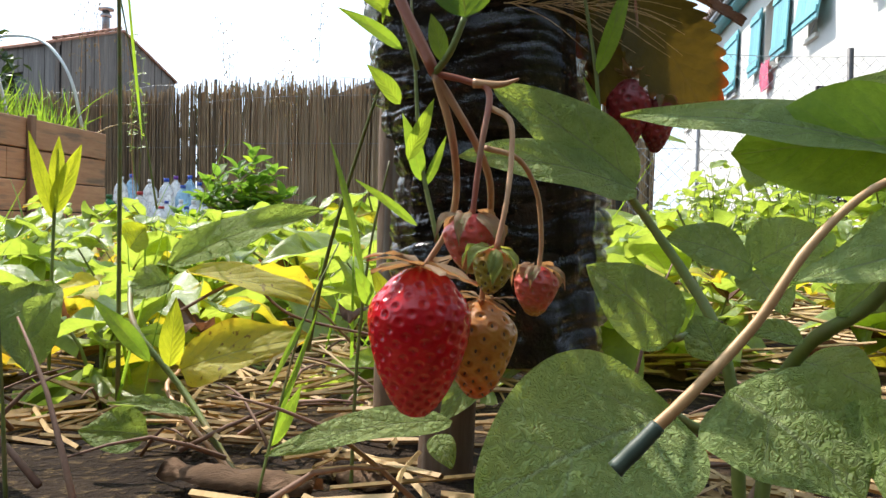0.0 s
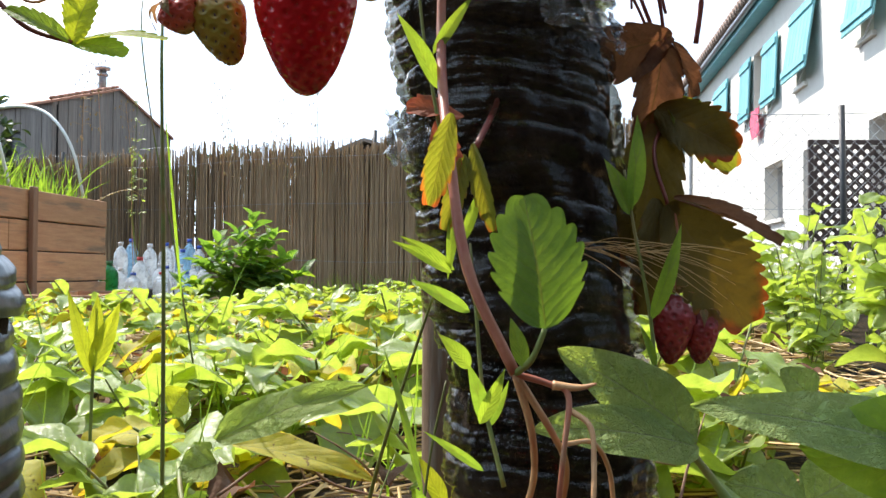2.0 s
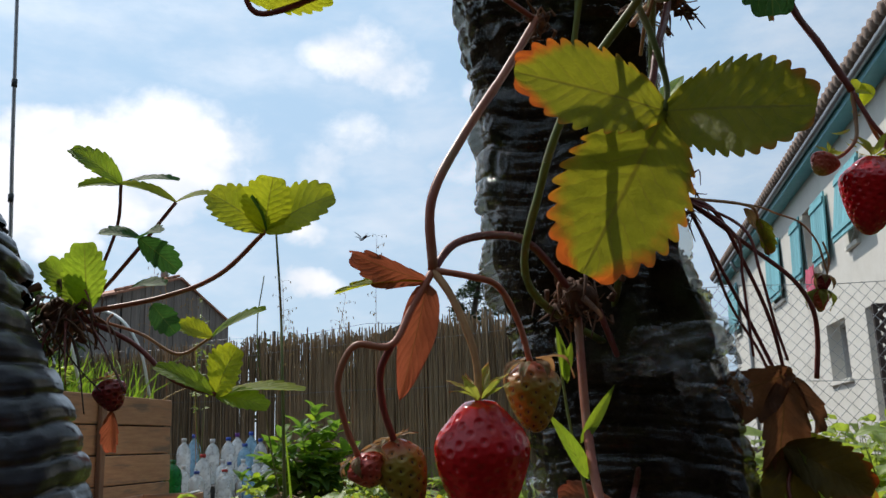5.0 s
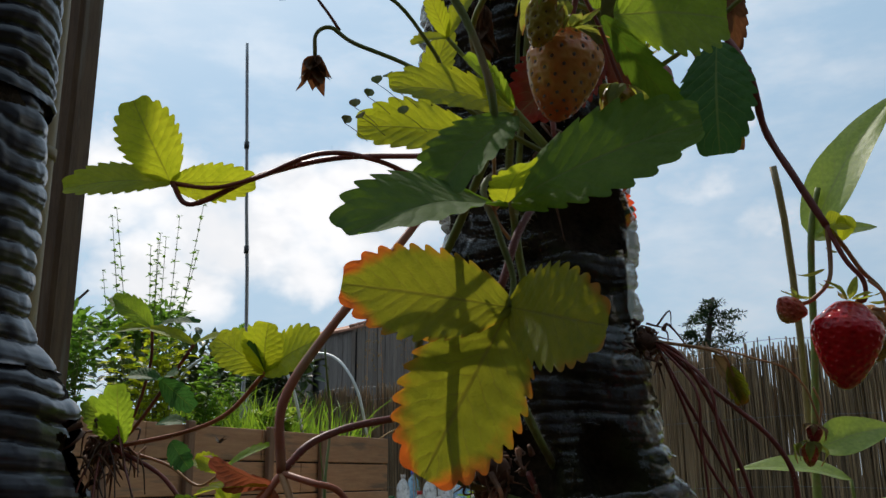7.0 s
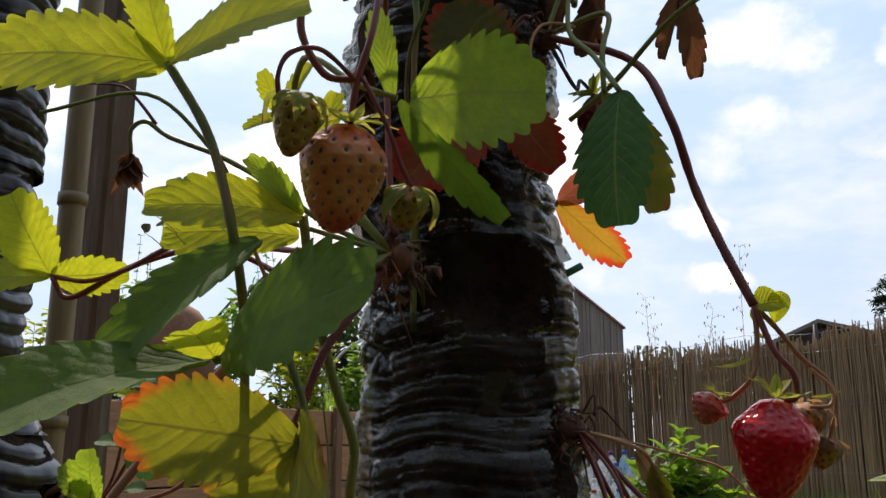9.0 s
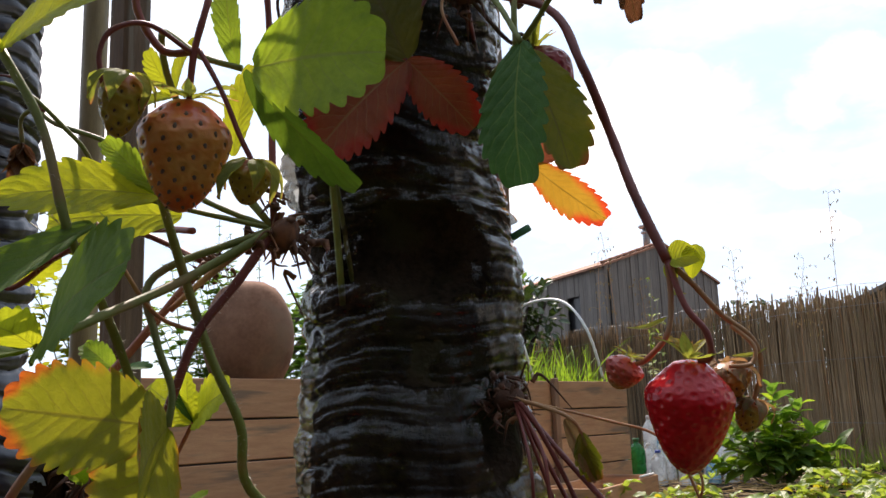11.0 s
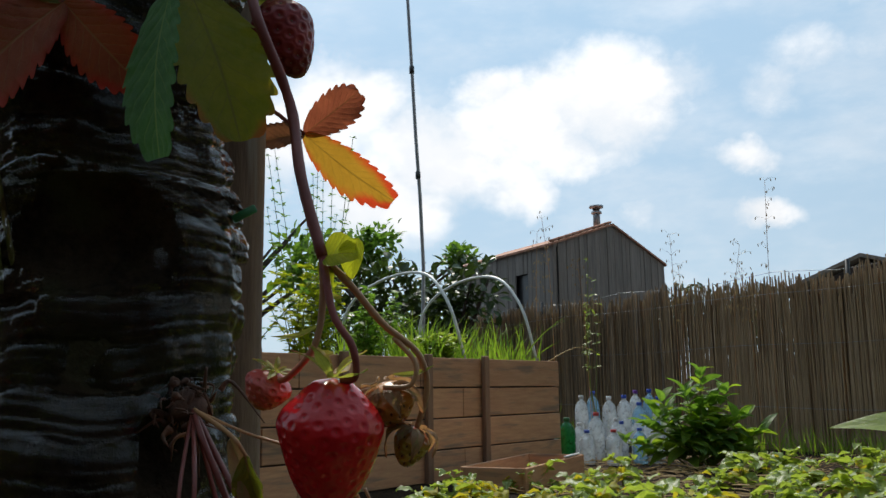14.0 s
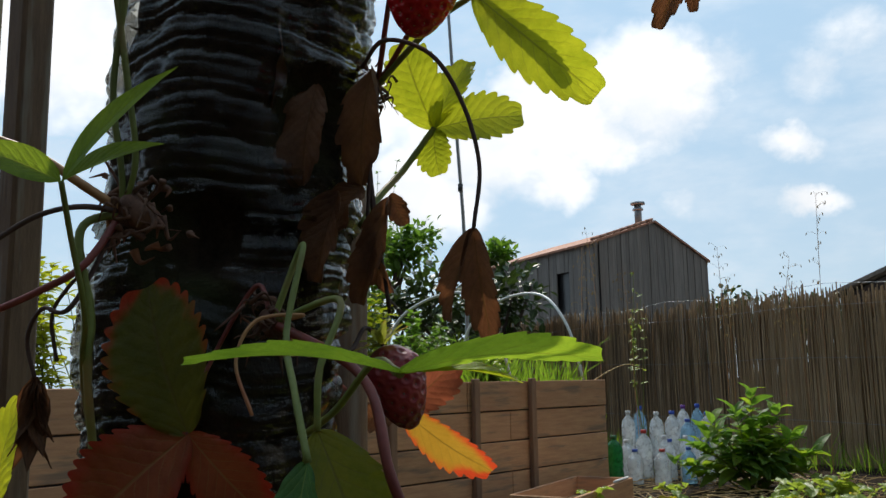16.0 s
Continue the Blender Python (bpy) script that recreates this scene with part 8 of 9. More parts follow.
# ---- shrubs and trees ----
def leaf_cloud(bm, centre, radii, count, size, seed, kind="oval", gaps=0.25, width=0.55):
    """Many single leaves spread through an uneven crown."""
    rnd = random.Random(seed)
    c = Vector(centre)
    n_ = 0
    while n_ < count:
        d = Vector((rnd.gauss(0, 1), rnd.gauss(0, 1), rnd.gauss(0, 1))).normalized()
        f = rnd.random() ** 0.45
        lump = 0.72 + 0.55 * noise.noise(d * 1.9 + Vector((seed, 0, 0)))
        p = c + Vector((d.x * radii[0], d.y * radii[1], d.z * radii[2])) * f * lump
        n_ += 1
        if noise.noise(p * (2.2 / max(radii)) + Vector((seed * 3.1, 1, 2))) < -gaps:
            continue
        out = (d * 0.7 + Vector((rnd.gauss(0, 0.6), rnd.gauss(0, 0.6), rnd.gauss(-0.1, 0.5)))).normalized()
        s = size * rnd.uniform(0.6, 1.25)
        leaf(bm, p, p + out * s, s * width, (rnd.gauss(0, 0.5), rnd.gauss(0, 0.5), 1), kind, fold=0.25, droop=0.1, wave=0.0, teeth=0, long=3)


def shrub(name, label, category, base, crowns, size, mat, trunk=0.02, seed=1, count=500, kind="oval", gaps=0.25, width=0.55, group=""):
    root = thing(name, label, category, group=group)
    b = Vector(base)
    bm = bm_new()
    rnd = random.Random(seed)
    for c, _ in crowns:
        c = Vector(c)
        for k in range(3):
            e = c + Vector((rnd.gauss(0, 0.3), rnd.gauss(0, 0.3), rnd.gauss(0.2, 0.3))) * _[0]
            tube(bm, [b, b.lerp(e, 0.5) + Vector((0, 0, (e - b).length * 0.08)), e], trunk, trunk * 0.3, seg=6, per=3)
    part("trunk", bm, BARK, root)
    bm = bm_new()
    for k, (c, radii) in enumerate(crowns):
        leaf_cloud(bm, c, radii, count, size, seed + k * 5, kind, gaps, width)
    tagged(part("crown", bm, mat, root), kind="stuff")
    return root


# leafy shrub beside the bottles: upright shoots with whorls of long leaves
sh = thing("shrub", "leafy dark green shrub of upright shoots beside the bottles", "shrub")
rnd = random.Random(9)
base = Vector((-1.228, 5.301, 0.0467))
base.z = 0
bm, lv, lv2 = bm_new(), bm_new(), bm_new()
for top in ((-1.2, 5.241, 0.54), (-1.363, 5.164, 0.378), (-1.085, 5.327, 0.44), (-1.001, 5.401, 0.297), (-0.942, 5.455, 0.191), (-1.443, 5.137, 0.243), (-1.275, 5.233, 0.287), (-1.143, 5.323, 0.236), (-1.575, 5.071, 0.15), (-1.07, 5.384, 0.139), (-1.356, 5.206, 0.145), (-1.527, 5.113, 0.069), (-1.171, 5.282, 0.38), (-1.276, 5.209, 0.43), (-1.043, 5.377, 0.282), (-0.992, 5.44, 0.09), (-1.398, 5.157, 0.289)):
    top = Vector(top) + Vector((-0.1, 0.9, 0)) * rnd.uniform(-0.18, 0.18)
    line = tube(bm, [base + Vector((rnd.gauss(0, 0.04), rnd.gauss(0, 0.04), 0)), base.lerp(top, 0.55) + Vector((0, 0, 0.04)), top], 0.006, 0.002, seg=5, per=5)
    turn = rnd.uniform(0, math.tau)
    for k, p in enumerate(line[3:]):
        f = k / (len(line) - 4)
        for side in (0, math.pi):
            ang = turn + side + k * 1.57 + rnd.uniform(-0.4, 0.4)
            s = rnd.uniform(0.11, 0.2) * (1.1 - 0.45 * f)
            d = Vector((math.cos(ang), math.sin(ang), rnd.uniform(-0.5, 0.2) + 0.7 * f))
            leaf(lv if rnd.random() < 0.55 else lv2, p, p + d * s, s * 0.46, (rnd.gauss(0, 0.25), rnd.gauss(0, 0.25), 1), "ovate", fold=0.3, droop=0.2, wave=0.15, teeth=0, long=7, seed=k)
tagged(part("stalk", bm, STEM_GREEN, sh), kind="stuff")
tagged(part("foliage", lv, BUSH, sh, "long pointed green leaves"), kind="stuff")
tagged(part("young_foliage", lv2, GREEN, sh, "paler young leaves"), kind="stuff")


# herbs and grass growing in the planter
def herb(label, s, d, h, count, mat, seed, kind="oval", size=0.05, width=0.6, spread=0.12, bare=False):
    root = thing("herb", label, "herb", group="herbs in the planter")
    rnd = random.Random(seed)
    bm, lv = bm_new(), bm_new()
    for k in range(count):
        p0 = planter_point(s + rnd.gauss(0, spread * 0.5), d + rnd.gauss(0, spread * 0.5), PL_H - 0.08)
        p1 = p0 + Vector((rnd.gauss(0, spread), rnd.gauss(0, spread), h * rnd.uniform(0.65, 1.05)))
        line = tube(bm, [p0, p0.lerp(p1, 0.5) + Vector((rnd.gauss(0, 0.02), 0, 0.02)), p1], 0.003, 0.0014, seg=4, per=5)
        if bare:
            line = [p0.lerp(p1, 0.3 + 0.7 * j / 13) + (line[len(line) // 2] - p0.lerp(p1, 0.5)) * math.sin(math.pi * (0.3 + 0.7 * j / 13)) for j in range(14)]
        for j, p in enumerate(line[2:]):
            for a in range(6 if bare else 5):
                ang = rnd.uniform(0, math.tau)
                z = size * rnd.uniform(0.6, 1.2) * (1.15 - 0.05 * j if bare else 1)
                leaf(lv, p, p + Vector((math.cos(ang), math.sin(ang), rnd.uniform(-0.3, 0.5))) * z, z * width, UP, kind, fold=0.3, droop=0.1, wave=0, teeth=0, long=4)
    tagged(part("stalk", bm, STEM_GREEN, root), kind="stuff")
    tagged(part("foliage", lv, mat, root), kind="stuff")


herb("bushy green mint-like herb in the planter", 1.35, 0.35, 0.42, 16, BUSH, 1)
herb("bushy green herb in the planter", 1.75, 0.3, 0.5, 18, LIGHT, 2)
herb("dense green herb in the planter", 2.2, 0.35, 0.5, 18, BUSH, 3)
herb("leafy green herb at the end of the planter", 2.7, 0.35, 0.55, 18, BUSH, 4)
herb("leafy green herb in the planter", 3.2, 0.35, 0.55, 16, LIGHT, 14)
herb("low yellow-green herb at the planter rim", 0.85, 0.2, 0.2, 8, CROP, 5, "lance", 0.08, 0.4, 0.06)
herb("tall thin herb stalks with small whorled leaves", 1.45, 0.6, 1.2, 13, BUSH, 6, "lance", 0.036, 0.6, 0.1, True)
herb("tall thin herb stalks with small whorled leaves", 2.3, 0.75, 0.95, 7, BUSH, 7, "lance", 0.03, 0.5, 0.1, True)
tuft = bm_new()
rnd = random.Random(6)
for _ in range(620):
    p = planter_point(0.05 + 1.3 * rnd.random(), 0.05 + 0.75 * rnd.random(), PL_H - 0.06)
    h = rnd.uniform(0.1, 0.34)
    leaf(tuft, p, p + Vector((rnd.gauss(0, 0.45) * h, rnd.gauss(0, 0.35) * h, h)), 0.011, (rnd.gauss(0, 1), -1, 0.3), "blade", fold=0.4, droop=0.25, teeth=0, long=5)
tagged(part("planter_grass", tuft, BLADE), "long green chives-like grass in the planter", "grass", kind="stuff")
dry = thing("dry_grass", "pale dry grass stalk arching over the planter corner", "grass")
stem(dry, [planter_point(0.05, 0.05, PL_H - 0.02), planter_point(-0.1, -0.02, PL_H + 0.06), planter_point(-0.25, -0.05, PL_H + 0.09), planter_point(-0.42, -0.06, PL_H + 0.06)], 0.004, 0.0015, STRAW, name="stalk")

# round clay jar in the planter
jar = thing("clay_jar", "round terracotta jar standing on the planter soil", "jar")
bm = bm_new()
jc = Vector((-2.468, 2.56, 0.8498))
rings = []
for k in range(19):
    f = k / 18
    rr = 0.185 * (0.4 + 0.6 * math.sin(math.pi * f) ** 0.6) if f < 0.97 else 0.07
    rings.append([bm.verts.new((jc.x + rr * math.cos(a), jc.y + rr * math.sin(a), PL_H - 0.06 + f * (jc.z + 0.17 - PL_H + 0.06))) for a in (math.tau * i / 32 for i in range(32))])
for a, b in zip(rings, rings[1:]):
    for i in range(32):
        bm.faces.new((a[i], a[(i + 1) % 32], b[(i + 1) % 32], b[i]))
bm.faces.new(rings[0][::-1])
bm.faces.new(rings[-1])
part("body", bm, CLAY, jar)

# tall thin pole behind the planter
pole = thing("pole", "tall thin pale pole standing behind the planter", "pole")
bm = bm_new()
pb_, pt_ = Vector((-3.606, 5.979, 1.422)), Vector((-3.527, 5.681, 3.517))
low_ = Vector((pb_.x - (pt_.x - pb_.x) * 0.45, pb_.y, 0))
tube(bm, [low_, pb_, pb_.lerp(pt_, 0.5), pt_, pt_ + (pt_ - pb_) * 0.15], 0.016, 0.012, seg=8, per=2)
part("shaft", bm, STEEL, pole)
for f in (0.35, 0.75):
    bm = bm_new()
    q = pb_.lerp(pt_, f)
    tube(bm, [q - Vector((0, 0, 0.03)), q + Vector((0, 0, 0.03))], 0.02, seg=8, per=1)
    part("collar", bm, DARK_METAL, pole)

# shrubs and trees beyond
g = "shrubs and trees beyond the fence"
shrub("laurel_bush", "dark glossy laurel bush behind the planter", "bush", (-4.6, 7.7, 0), [((-4.462, 7.821, 1.44), (0.62, 0.6, 0.5)), ((-4.889, 7.825, 1.264), (0.6, 0.6, 0.5)), ((-4.819, 7.146, 1.325), (0.6, 0.5, 0.55)), ((-5.204, 6.925, 1.223), (0.7, 0.5, 0.55))], 0.12, LAUREL, 0.04, 3, 620, group=g)
shrub("bush", "dark green bush seen above the reed fence", "bush", (-4.0, 11.5, 0), [((-3.786, 12.71, 1.3), (0.5, 0.5, 0.75))], 0.12, LAUREL, 0.04, 5, 520, group=g)
shrub("bush", "dark green bush seen above the reed fence", "bush", (-2.3, 10.0, 0), [((-2.68, 11.64, 1.2), (0.55, 0.5, 0.6)), ((-2.217, 11.97, 1.18), (0.65, 0.5, 0.6)), ((-1.822, 12.26, 1.15), (0.5, 0.5, 0.5))], 0.1, LAUREL, 0.04, 7, 560, "lance", width=0.4, group=g)
shrub("bush", "green bush growing through the reed fence", "bush", (-1.3, 8.0, 0), [((-1.994, 8.194, 1.055), (0.5, 0.4, 0.42)), ((-1.468, 8.199, 1.048), (0.4, 0.4, 0.35)), ((-1.677, 8.643, 0.85), (0.6, 0.4, 0.5))], 0.09, LAUREL, 0.03, 11, 200, group=g)
shrub("tree", "distant dark tree crown behind the barn", "tree", (-22, 26, 0), [((-17.71, 28.73, 5.435), (0.8, 0.8, 0.7)), ((-19.09, 25.18, 5.648), (1.3, 1.2, 1.2))], 0.32, BUSH, 0.15, 13, 420, group=g)
shrub("tree", "distant tree row on the skyline", "tree", (-26, 22, 0), [((-21.39, 23.56, 5.062), (1.8, 1.5, 1.6)), ((-20.06, 25.1, 5.402), (1.6, 1.4, 1.2))], 0.4, BUSH, 0.15, 17, 420, group=g)

cedar = thing("cedar_tree", "tall dark conifer with level boughs on the skyline", "tree", group=g)
ctop, cmid = Vector((-1.277, 39.72, 7.976)), Vector((-1.823, 39.91, 4.775))
bm = bm_new()
tube(bm, [(cmid.x, cmid.y, 0), cmid, ctop], 0.35, 0.06, seg=8, per=3)
part("trunk", bm, BARK, cedar)
bm = bm_new()
for k, (c, rx, rz) in enumerate((((-1.3, 39.74, 7.7), 0.55, 0.3), ((-1.83, 39.56, 6.96), 0.75, 0.25), ((-1.15, 39.98, 6.71), 0.8, 0.28), ((-2.02, 39.6, 6.04), 0.6, 0.2), ((-1.33, 40.02, 5.79), 1.0, 0.28), ((-2.29, 39.4, 6.35), 0.35, 0.16), ((-0.79, 40.25, 6.24), 0.9, 0.3), ((-1.69, 39.92, 5.12), 1.1, 0.3), ((-0.68, 40.47, 5.2), 1.0, 0.3), ((-0.75, 40.1, 7.2), 0.8, 0.3), ((-1.55, 39.8, 7.35), 0.6, 0.2))):
    leaf_cloud(bm, c, (1.15 * rx, 1.15 * rx, 0.6 * rz), 260, 0.22, 31 + 7 * k, "lance", 0.4, 0.3)
    leaf_cloud(bm, (c[0] - 0.75 * rx, c[1], c[2] - 0.7 * rz), (0.45 * rx, 0.45 * rx, 0.6 * rz), 70, 0.2, 33 + 7 * k, "lance", 0.4, 0.25)
tagged(part("crown", bm, CONIFER, cedar), kind="stuff")

# low shed beyond the fence
shed = thing("shed", "low dark shed with a shallow gabled roof beyond the fence", "shed")
sa, sl, sr = Vector((-1.269, 12.324, 2.03)), Vector((-2.05, 11.85, 1.62)), Vector((0.05, 13.3, 1.72))
deep = Vector((0.5, 3.0, 0))
bm = bm_new()
fr = [bm.verts.new(p) for p in ((sl.x, sl.y, 0), (sr.x, sr.y, 0), (sr.x, sr.y, sr.z - 0.04), (sa.x, sa.y, sa.z - 0.04), (sl.x, sl.y, sl.z - 0.04))]
bk = [bm.verts.new(v.co + deep) for v in fr]
bm.faces.new(fr)
bm.faces.new(bk[::-1])
for i in range(5):
    bm.faces.new((fr[i], bk[i], bk[(i + 1) % 5], fr[(i + 1) % 5]))
part("wall", bm, LATTICE, shed, smooth=False)
bm = bm_new()
for e in (sl, sr):
    o = (e - sa).normalized() * 0.12
    q = [sa - deep * 0.05, e + o - deep * 0.05, e + o + deep, sa + deep]
    t_ = [bm.verts.new(p) for p in q]
    u_ = [bm.verts.new(p + Vector((0, 0, 0.05))) for p in q]
    bm.faces.new(t_[::-1])
    bm.faces.new(u_)
    for i in range(4):
        bm.faces.new((t_[i], t_[(i + 1) % 4], u_[(i + 1) % 4], u_[i]))
part("roof", bm, BARNWOOD, shed, "weathered board roof", smooth=False)

# ---- wire fence and lattice on the house side ----
wire = thing("wire_fence", "galvanised chain-link fence on dark posts", "fence")
for x in (0.95, 2.25, 3.7):
    bm = bm_new()
    tube(bm, [(x, 5.15, -0.1), (x - 0.004, 5.15, 0.6), (x - 0.01, 5.15, 1.2)], 0.018, seg=8, per=1)
    part("post", bm, DARK_METAL, wire, "dark iron post")
bm = bm_new()
gap = 0.075
x = 0.95 - 1.2
while x < 3.7:
    for sgn in (1, -1):
        a0, a1 = (x, 0.0), (x + 1.15, 1.15)
        p0, p1 = (a0[0], 5.15 + 0.003 * sgn, a0[1]), (a1[0], 5.15 + 0.003 * sgn, a1[1])
        if sgn < 0:
            p0, p1 = (a0[0] + 1.15, 5.147, 0.0), (a0[0], 5.147, 1.15)
        v = Vector(p1) - Vector(p0)
        t0 = max(0.0, (0.95 - min(p0[0], p1[0])) / 1.15) if sgn > 0 else 0.0
        t1 = 1.0 if sgn > 0 else min(1.0, (p0[0] - 0.95) / 1.15)
        if t1 - t0 > 0.02:
            tube(bm, [Vector(p0) + v * t0, Vector(p0) + v * t1], 0.0017, seg=3, per=1)
    x += gap
tagged(part("mesh", bm, STEEL, wire, "thin diamond wire mesh"), kind="stuff")
for z in (1.15, 0.6, 0.05):
    bm = bm_new()
    tube(bm, [(0.95 + 0.4 * k, 5.145, z + 0.008 * math.sin(k * 2.0)) for k in range(8)], 0.0022, seg=4, per=2)
    part("strand", bm, STEEL, wire)
lat = thing("lattice_panel", "dark brown diagonal garden lattice panel", "lattice")
x0, x1, z0, z1, yy = 2.54, 3.9, 0.35, 1.19, 6.4
for lo, hi in (((x0, yy - 0.015, z1 - 0.035), (x1, yy + 0.015, z1)), ((x0, yy - 0.015, z0), (x1, yy + 0.015, z0 + 0.035)), ((x0, yy - 0.015, z0 + 0.035), (x0 + 0.035, yy + 0.015, z1 - 0.035)), ((x1 - 0.035, yy - 0.015, z0 + 0.035), (x1, yy + 0.015, z1 - 0.035))):
    bm = bm_new()
    box(bm, lo, hi, 0.003)
    part("rail", bm, LATTICE, lat, smooth=False)
hh = z1 - z0 - 0.07
k = 0
xx = x0 - hh
while xx < x1:
    for sgn in (1, -1):
        pts = [(xx, z0 + 0.035), (xx + hh, z1 - 0.035)] if sgn > 0 else [(xx + hh, z0 + 0.035), (xx, z1 - 0.035)]
        (ax_, az_), (bx_, bz_) = pts
        def clip(px, pz, qx, qz):
            lo_, hi_ = x0 + 0.03, x1 - 0.03
            if px < lo_:
                pz, px = pz + (qz - pz) * (lo_ - px) / (qx - px), lo_
            if px > hi_:
                pz, px = pz + (qz - pz) * (px - hi_) / (px - qx), hi_
            return px, pz
        if max(ax_, bx_) <= x0 + 0.05 or min(ax_, bx_) >= x1 - 0.05:
            continue
        a_, b_ = clip(ax_, az_, bx_, bz_), clip(bx_, bz_, ax_, az_)
        d = Vector((b_[0] - a_[0], 0, b_[1] - a_[1]))
        n_ = Vector((-d.z, 0, d.x)).normalized() * 0.016
        y_ = yy - 0.007 * sgn
        bm = bm_new()
        q = [Vector((a_[0], y_, a_[1])) + n_, Vector((a_[0], y_, a_[1])) - n_, Vector((b_[0], y_, b_[1])) - n_, Vector((b_[0], y_, b_[1])) + n_]
        f_ = [bm.verts.new(p - Vector((0, 0.003, 0))) for p in q]
        r_ = [bm.verts.new(p + Vector((0, 0.003, 0))) for p in q]
        bm.faces.new(f_)
        bm.faces.new(r_[::-1])
        for i in range(4):
            bm.faces.new((f_[i], r_[i], r_[(i + 1) % 4], f_[(i + 1) % 4]))
        part("slat", bm, LATTICE, lat, smooth=False)
    xx += 0.085
cloth = thing("cloth", "pink cloth hung from the window sill", "cloth")
bm = bm_new()
grid = [[bm.verts.new(HOUSE_M @ Vector((4.12 * HS + 0.5 * HS * i / 8 * (1 - 0.25 * j / 8), 0.09 + 0.03 * math.sin(i * 1.7 + j * 0.4), hz(2.4) - 0.5 * j / 8))) for i in range(9)] for j in range(9)]
for j in range(8):
    for i in range(8):
        bm.faces.new((grid[j][i], grid[j][i + 1], grid[j + 1][i + 1], grid[j + 1][i]))
part("fabric", bm, PINK, cloth)

# tall staked plant and a big-leaved crop plant farther along the bed
tallp = thing("tomato_plant", "tall young plant with broad leaves tied to a cane", "plant")
b0 = Vector((0.3069, 3.417, 0.3546))
stem(tallp, [(b0.x, b0.y, 0.0), b0, (0.3387, 3.319, 0.7462), (0.3671, 3.21, 1.175), (0.4053, 3.178, 1.343)], 0.016, 0.01, STEM_GREEN)
for b, t, wd, nrm in (((0.3671, 3.21, 1.175), (0.688, 3.2, 1.659), 0.2, (-0.5, -0.8, 0.3)), ((0.3662, 3.212, 1.166), (0.5896, 3.287, 1.212), 0.09, (0.1, -0.7, 0.6)), ((0.3477, 3.318, 0.7648), (0.5778, 3.366, 0.9131), 0.14, (0, -0.8, 0.5)), ((0.318, 3.39, 0.4664), (0.5765, 3.471, 0.54), 0.15, (0, -0.8, 0.5))):
    leaflet(tallp, b, t, wd, nrm, CROP, kind="ovate", teeth=0, fold=0.2, droop=0.12)
stake = thing("cane", "grey bamboo cane beside the tall plant", "cane")
bm = bm_new()
s0 = Vector((0.3063, 3.517, 0.3923))
tube(bm, [(s0.x + 0.02, s0.y, -0.05), s0, (0.306, 3.387, 0.8549), (0.2908, 3.267, 1.26), (0.2688, 3.205, 1.449)], 0.013, seg=8, per=2)
part("shaft", bm, BAMBOO, stake)
bigp = thing("crop_plant", "tall crop plant with long pointed green leaves", "plant", group="crop plants in the bed")
stem(bigp, [(0.3, 1.87, 0.0), (0.3, 1.87, 0.2), (0.29, 1.86, 0.37)], 0.005, 0.003, STEM_GREEN)
for k in (0, 2, 3, 7, 8):
    a = -2.9 + k * 1.25
    z = 0.37 - 0.03 * k
    leaflet(bigp, (0.29, 1.86, z), (0.29 + 0.21 * math.cos(a), 1.86 + 0.21 * math.sin(a), z + 0.02 - 0.012 * k), 0.075, (0.0, -0.45, 0.9), CROP, kind="lance", teeth=0, fold=0.25, droop=0.12, seed=k)

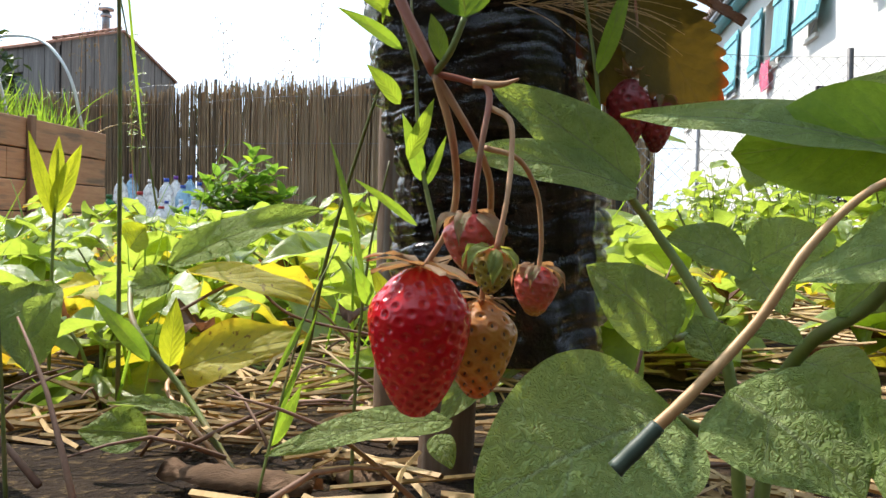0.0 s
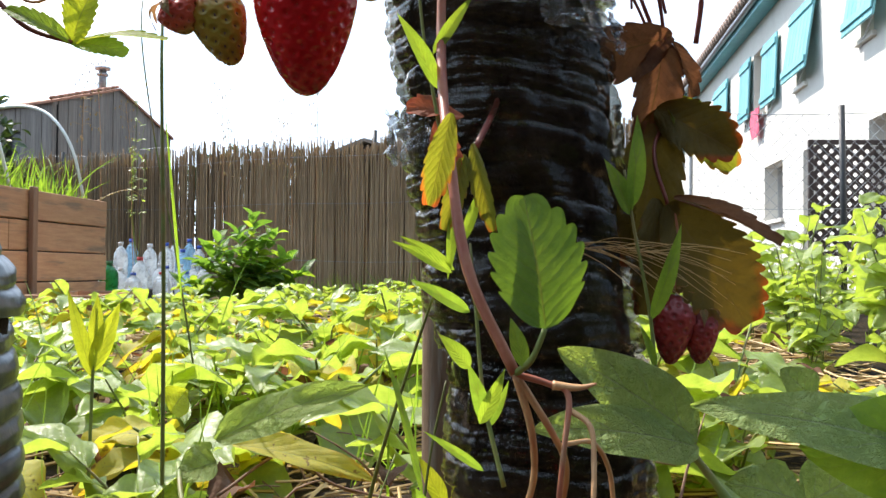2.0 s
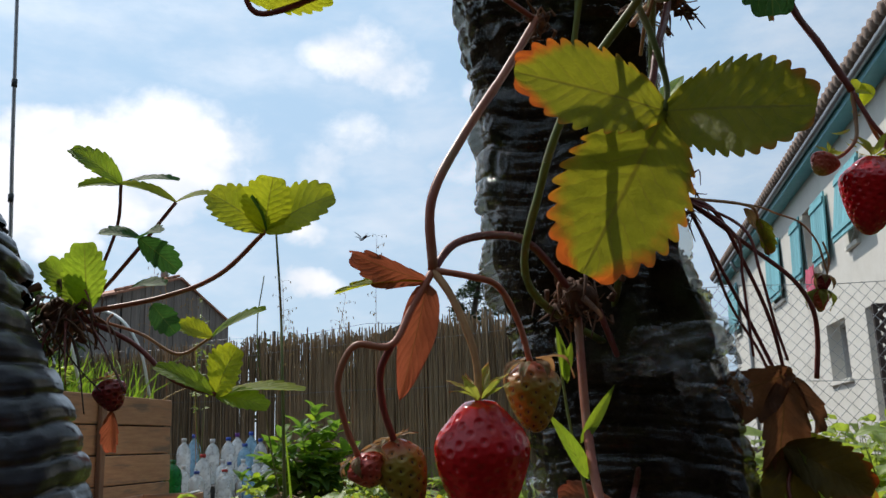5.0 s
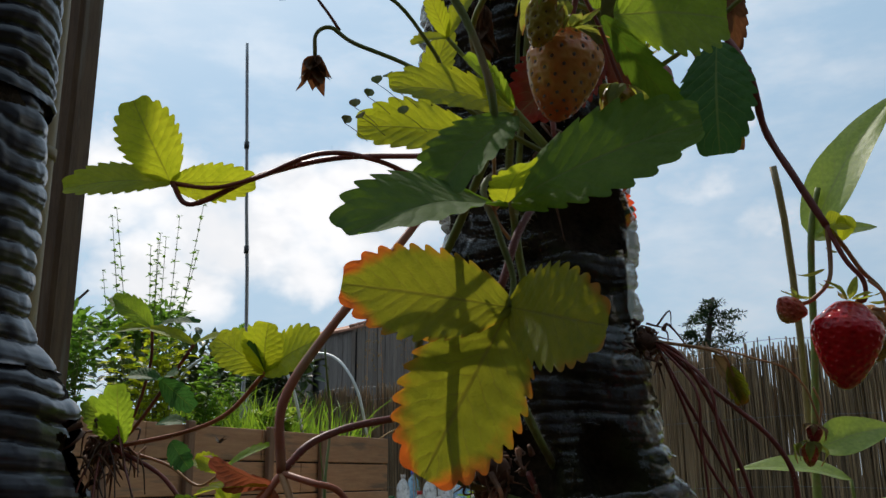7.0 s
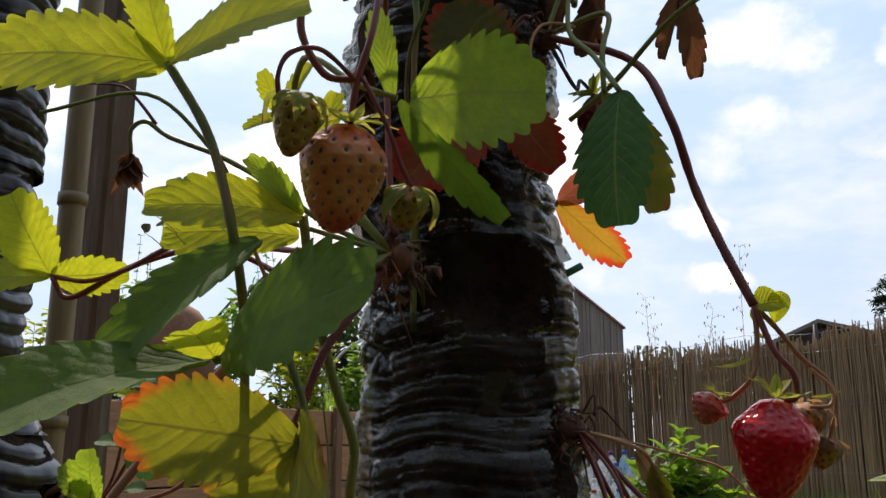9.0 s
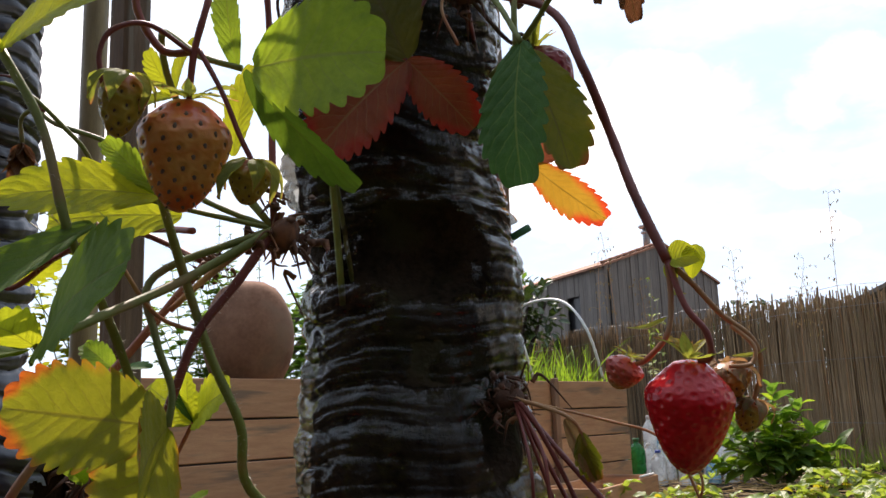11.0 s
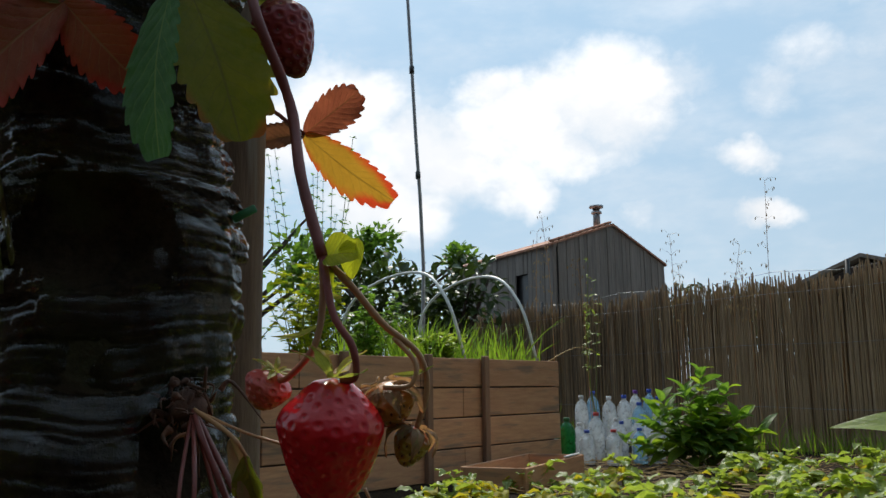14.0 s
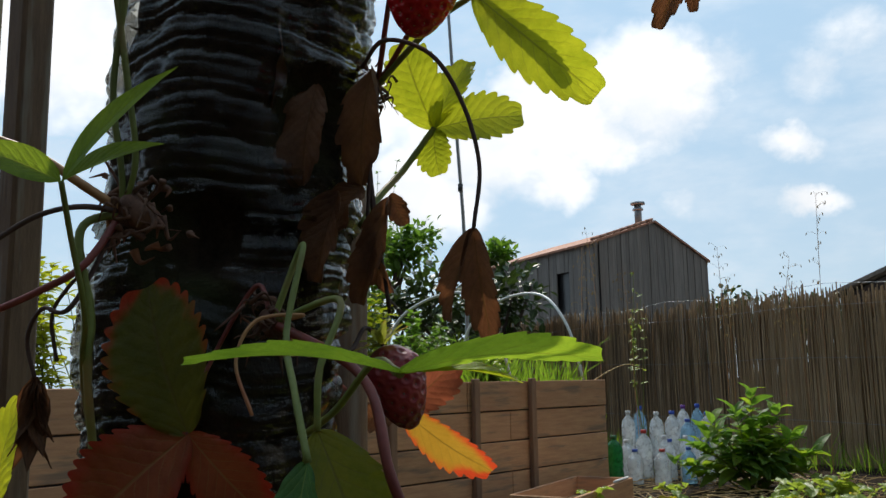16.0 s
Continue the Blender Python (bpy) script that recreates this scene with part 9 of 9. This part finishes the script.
# clear film wound round the tower; the first patch's milky haze imitates sunlit ribs
for k, (p, wide, tall, seed) in enumerate((((-0.004, 0.4808, 0.287), 0.5, 0.014, 1), ((0.0702, 0.4517, 0.3587), 0.75, 0.012, 3), ((0.0847, 0.4607, 0.3406), 0.5, 0.009, 6))):
    ax_, ay_, r_ = axis_at(MAIN, p[2])
    a0 = math.atan2(p[1] - ay_, p[0] - ax_)
    bm = bm_new()
    n1, n2 = 26, 12
    grid = []
    for j in range(n2 + 1):
        row = []
        for i in range(n1 + 1):
            u, v = 2 * i / n1 - 1, 2 * j / n2 - 1
            a = a0 + u * wide
            z = p[2] + v * tall + 0.12 * wide * r_ * u * (1 if k % 2 else -1)
            rr = r_ + 0.0065 + 0.006 * noise.noise(Vector((u * 4, v * 3, seed * 5.3))) + 0.003 * noise.noise(Vector((u * 12, v * 9, seed)))
            ax2, ay2, _ = axis_at(MAIN, z)
            row.append(bm.verts.new((ax2 + rr * math.cos(a), ay2 + rr * math.sin(a), z + 0.004 * noise.noise(Vector((u * 5, v * 5, seed * 2))))))
        grid.append(row)
    for j in range(n2):
        for i in range(n1):
            bm.faces.new((grid[j][i], grid[j][i + 1], grid[j + 1][i + 1], grid[j + 1][i]))
    part("film", bm, FILM, tower, "crinkled scrap of clear plastic film")
# torn film standing off the dark tower
for k, (p, q, wide) in enumerate((((-0.2385, 0.4993, 0.2472), (-0.2064, 0.4948, 0.2023), 0.05), ((-0.289, 0.4887, 0.3495), (-0.2627, 0.502, 0.2985), 0.05))):
    p, q = Vector(p), Vector(q)
    bm = bm_new()
    side = Vector((-0.75, 0.2, 0.1)).normalized()
    grid = []
    for j in range(13):
        row = []
        for i in range(15):
            u, v = i / 14, j / 12
            c = p.lerp(q, v) + side * wide * u
            row.append(bm.verts.new(c + Vector((0.02 * u * u - 0.01, 0.012 * noise.noise(Vector((u * 5, v * 4, k * 3.3))), 0.012 * noise.noise(Vector((u * 4, v * 5, k * 5.1 + 2)))))))
        grid.append(row)
    for j in range(12):
        for i in range(14):
            bm.faces.new((grid[j][i], grid[j][i + 1], grid[j + 1][i + 1], grid[j + 1][i]))
    part("film", bm, WHITE_FILM, tower_left, "crinkled scrap of clear plastic film")
bm = bm_new()
box(bm, (-0.006, -0.0008, -0.002), (0.006, 0.0008, 0.002), 0.0006, Matrix.Translation((0.0725, 0.552, 0.5404)) @ Matrix.Rotation(0.7, 4, "Z") @ Matrix.Rotation(-0.5, 4, "Y"))
part("tape_end", bm, CAP["green"], tower, "green end of a plastic tie")
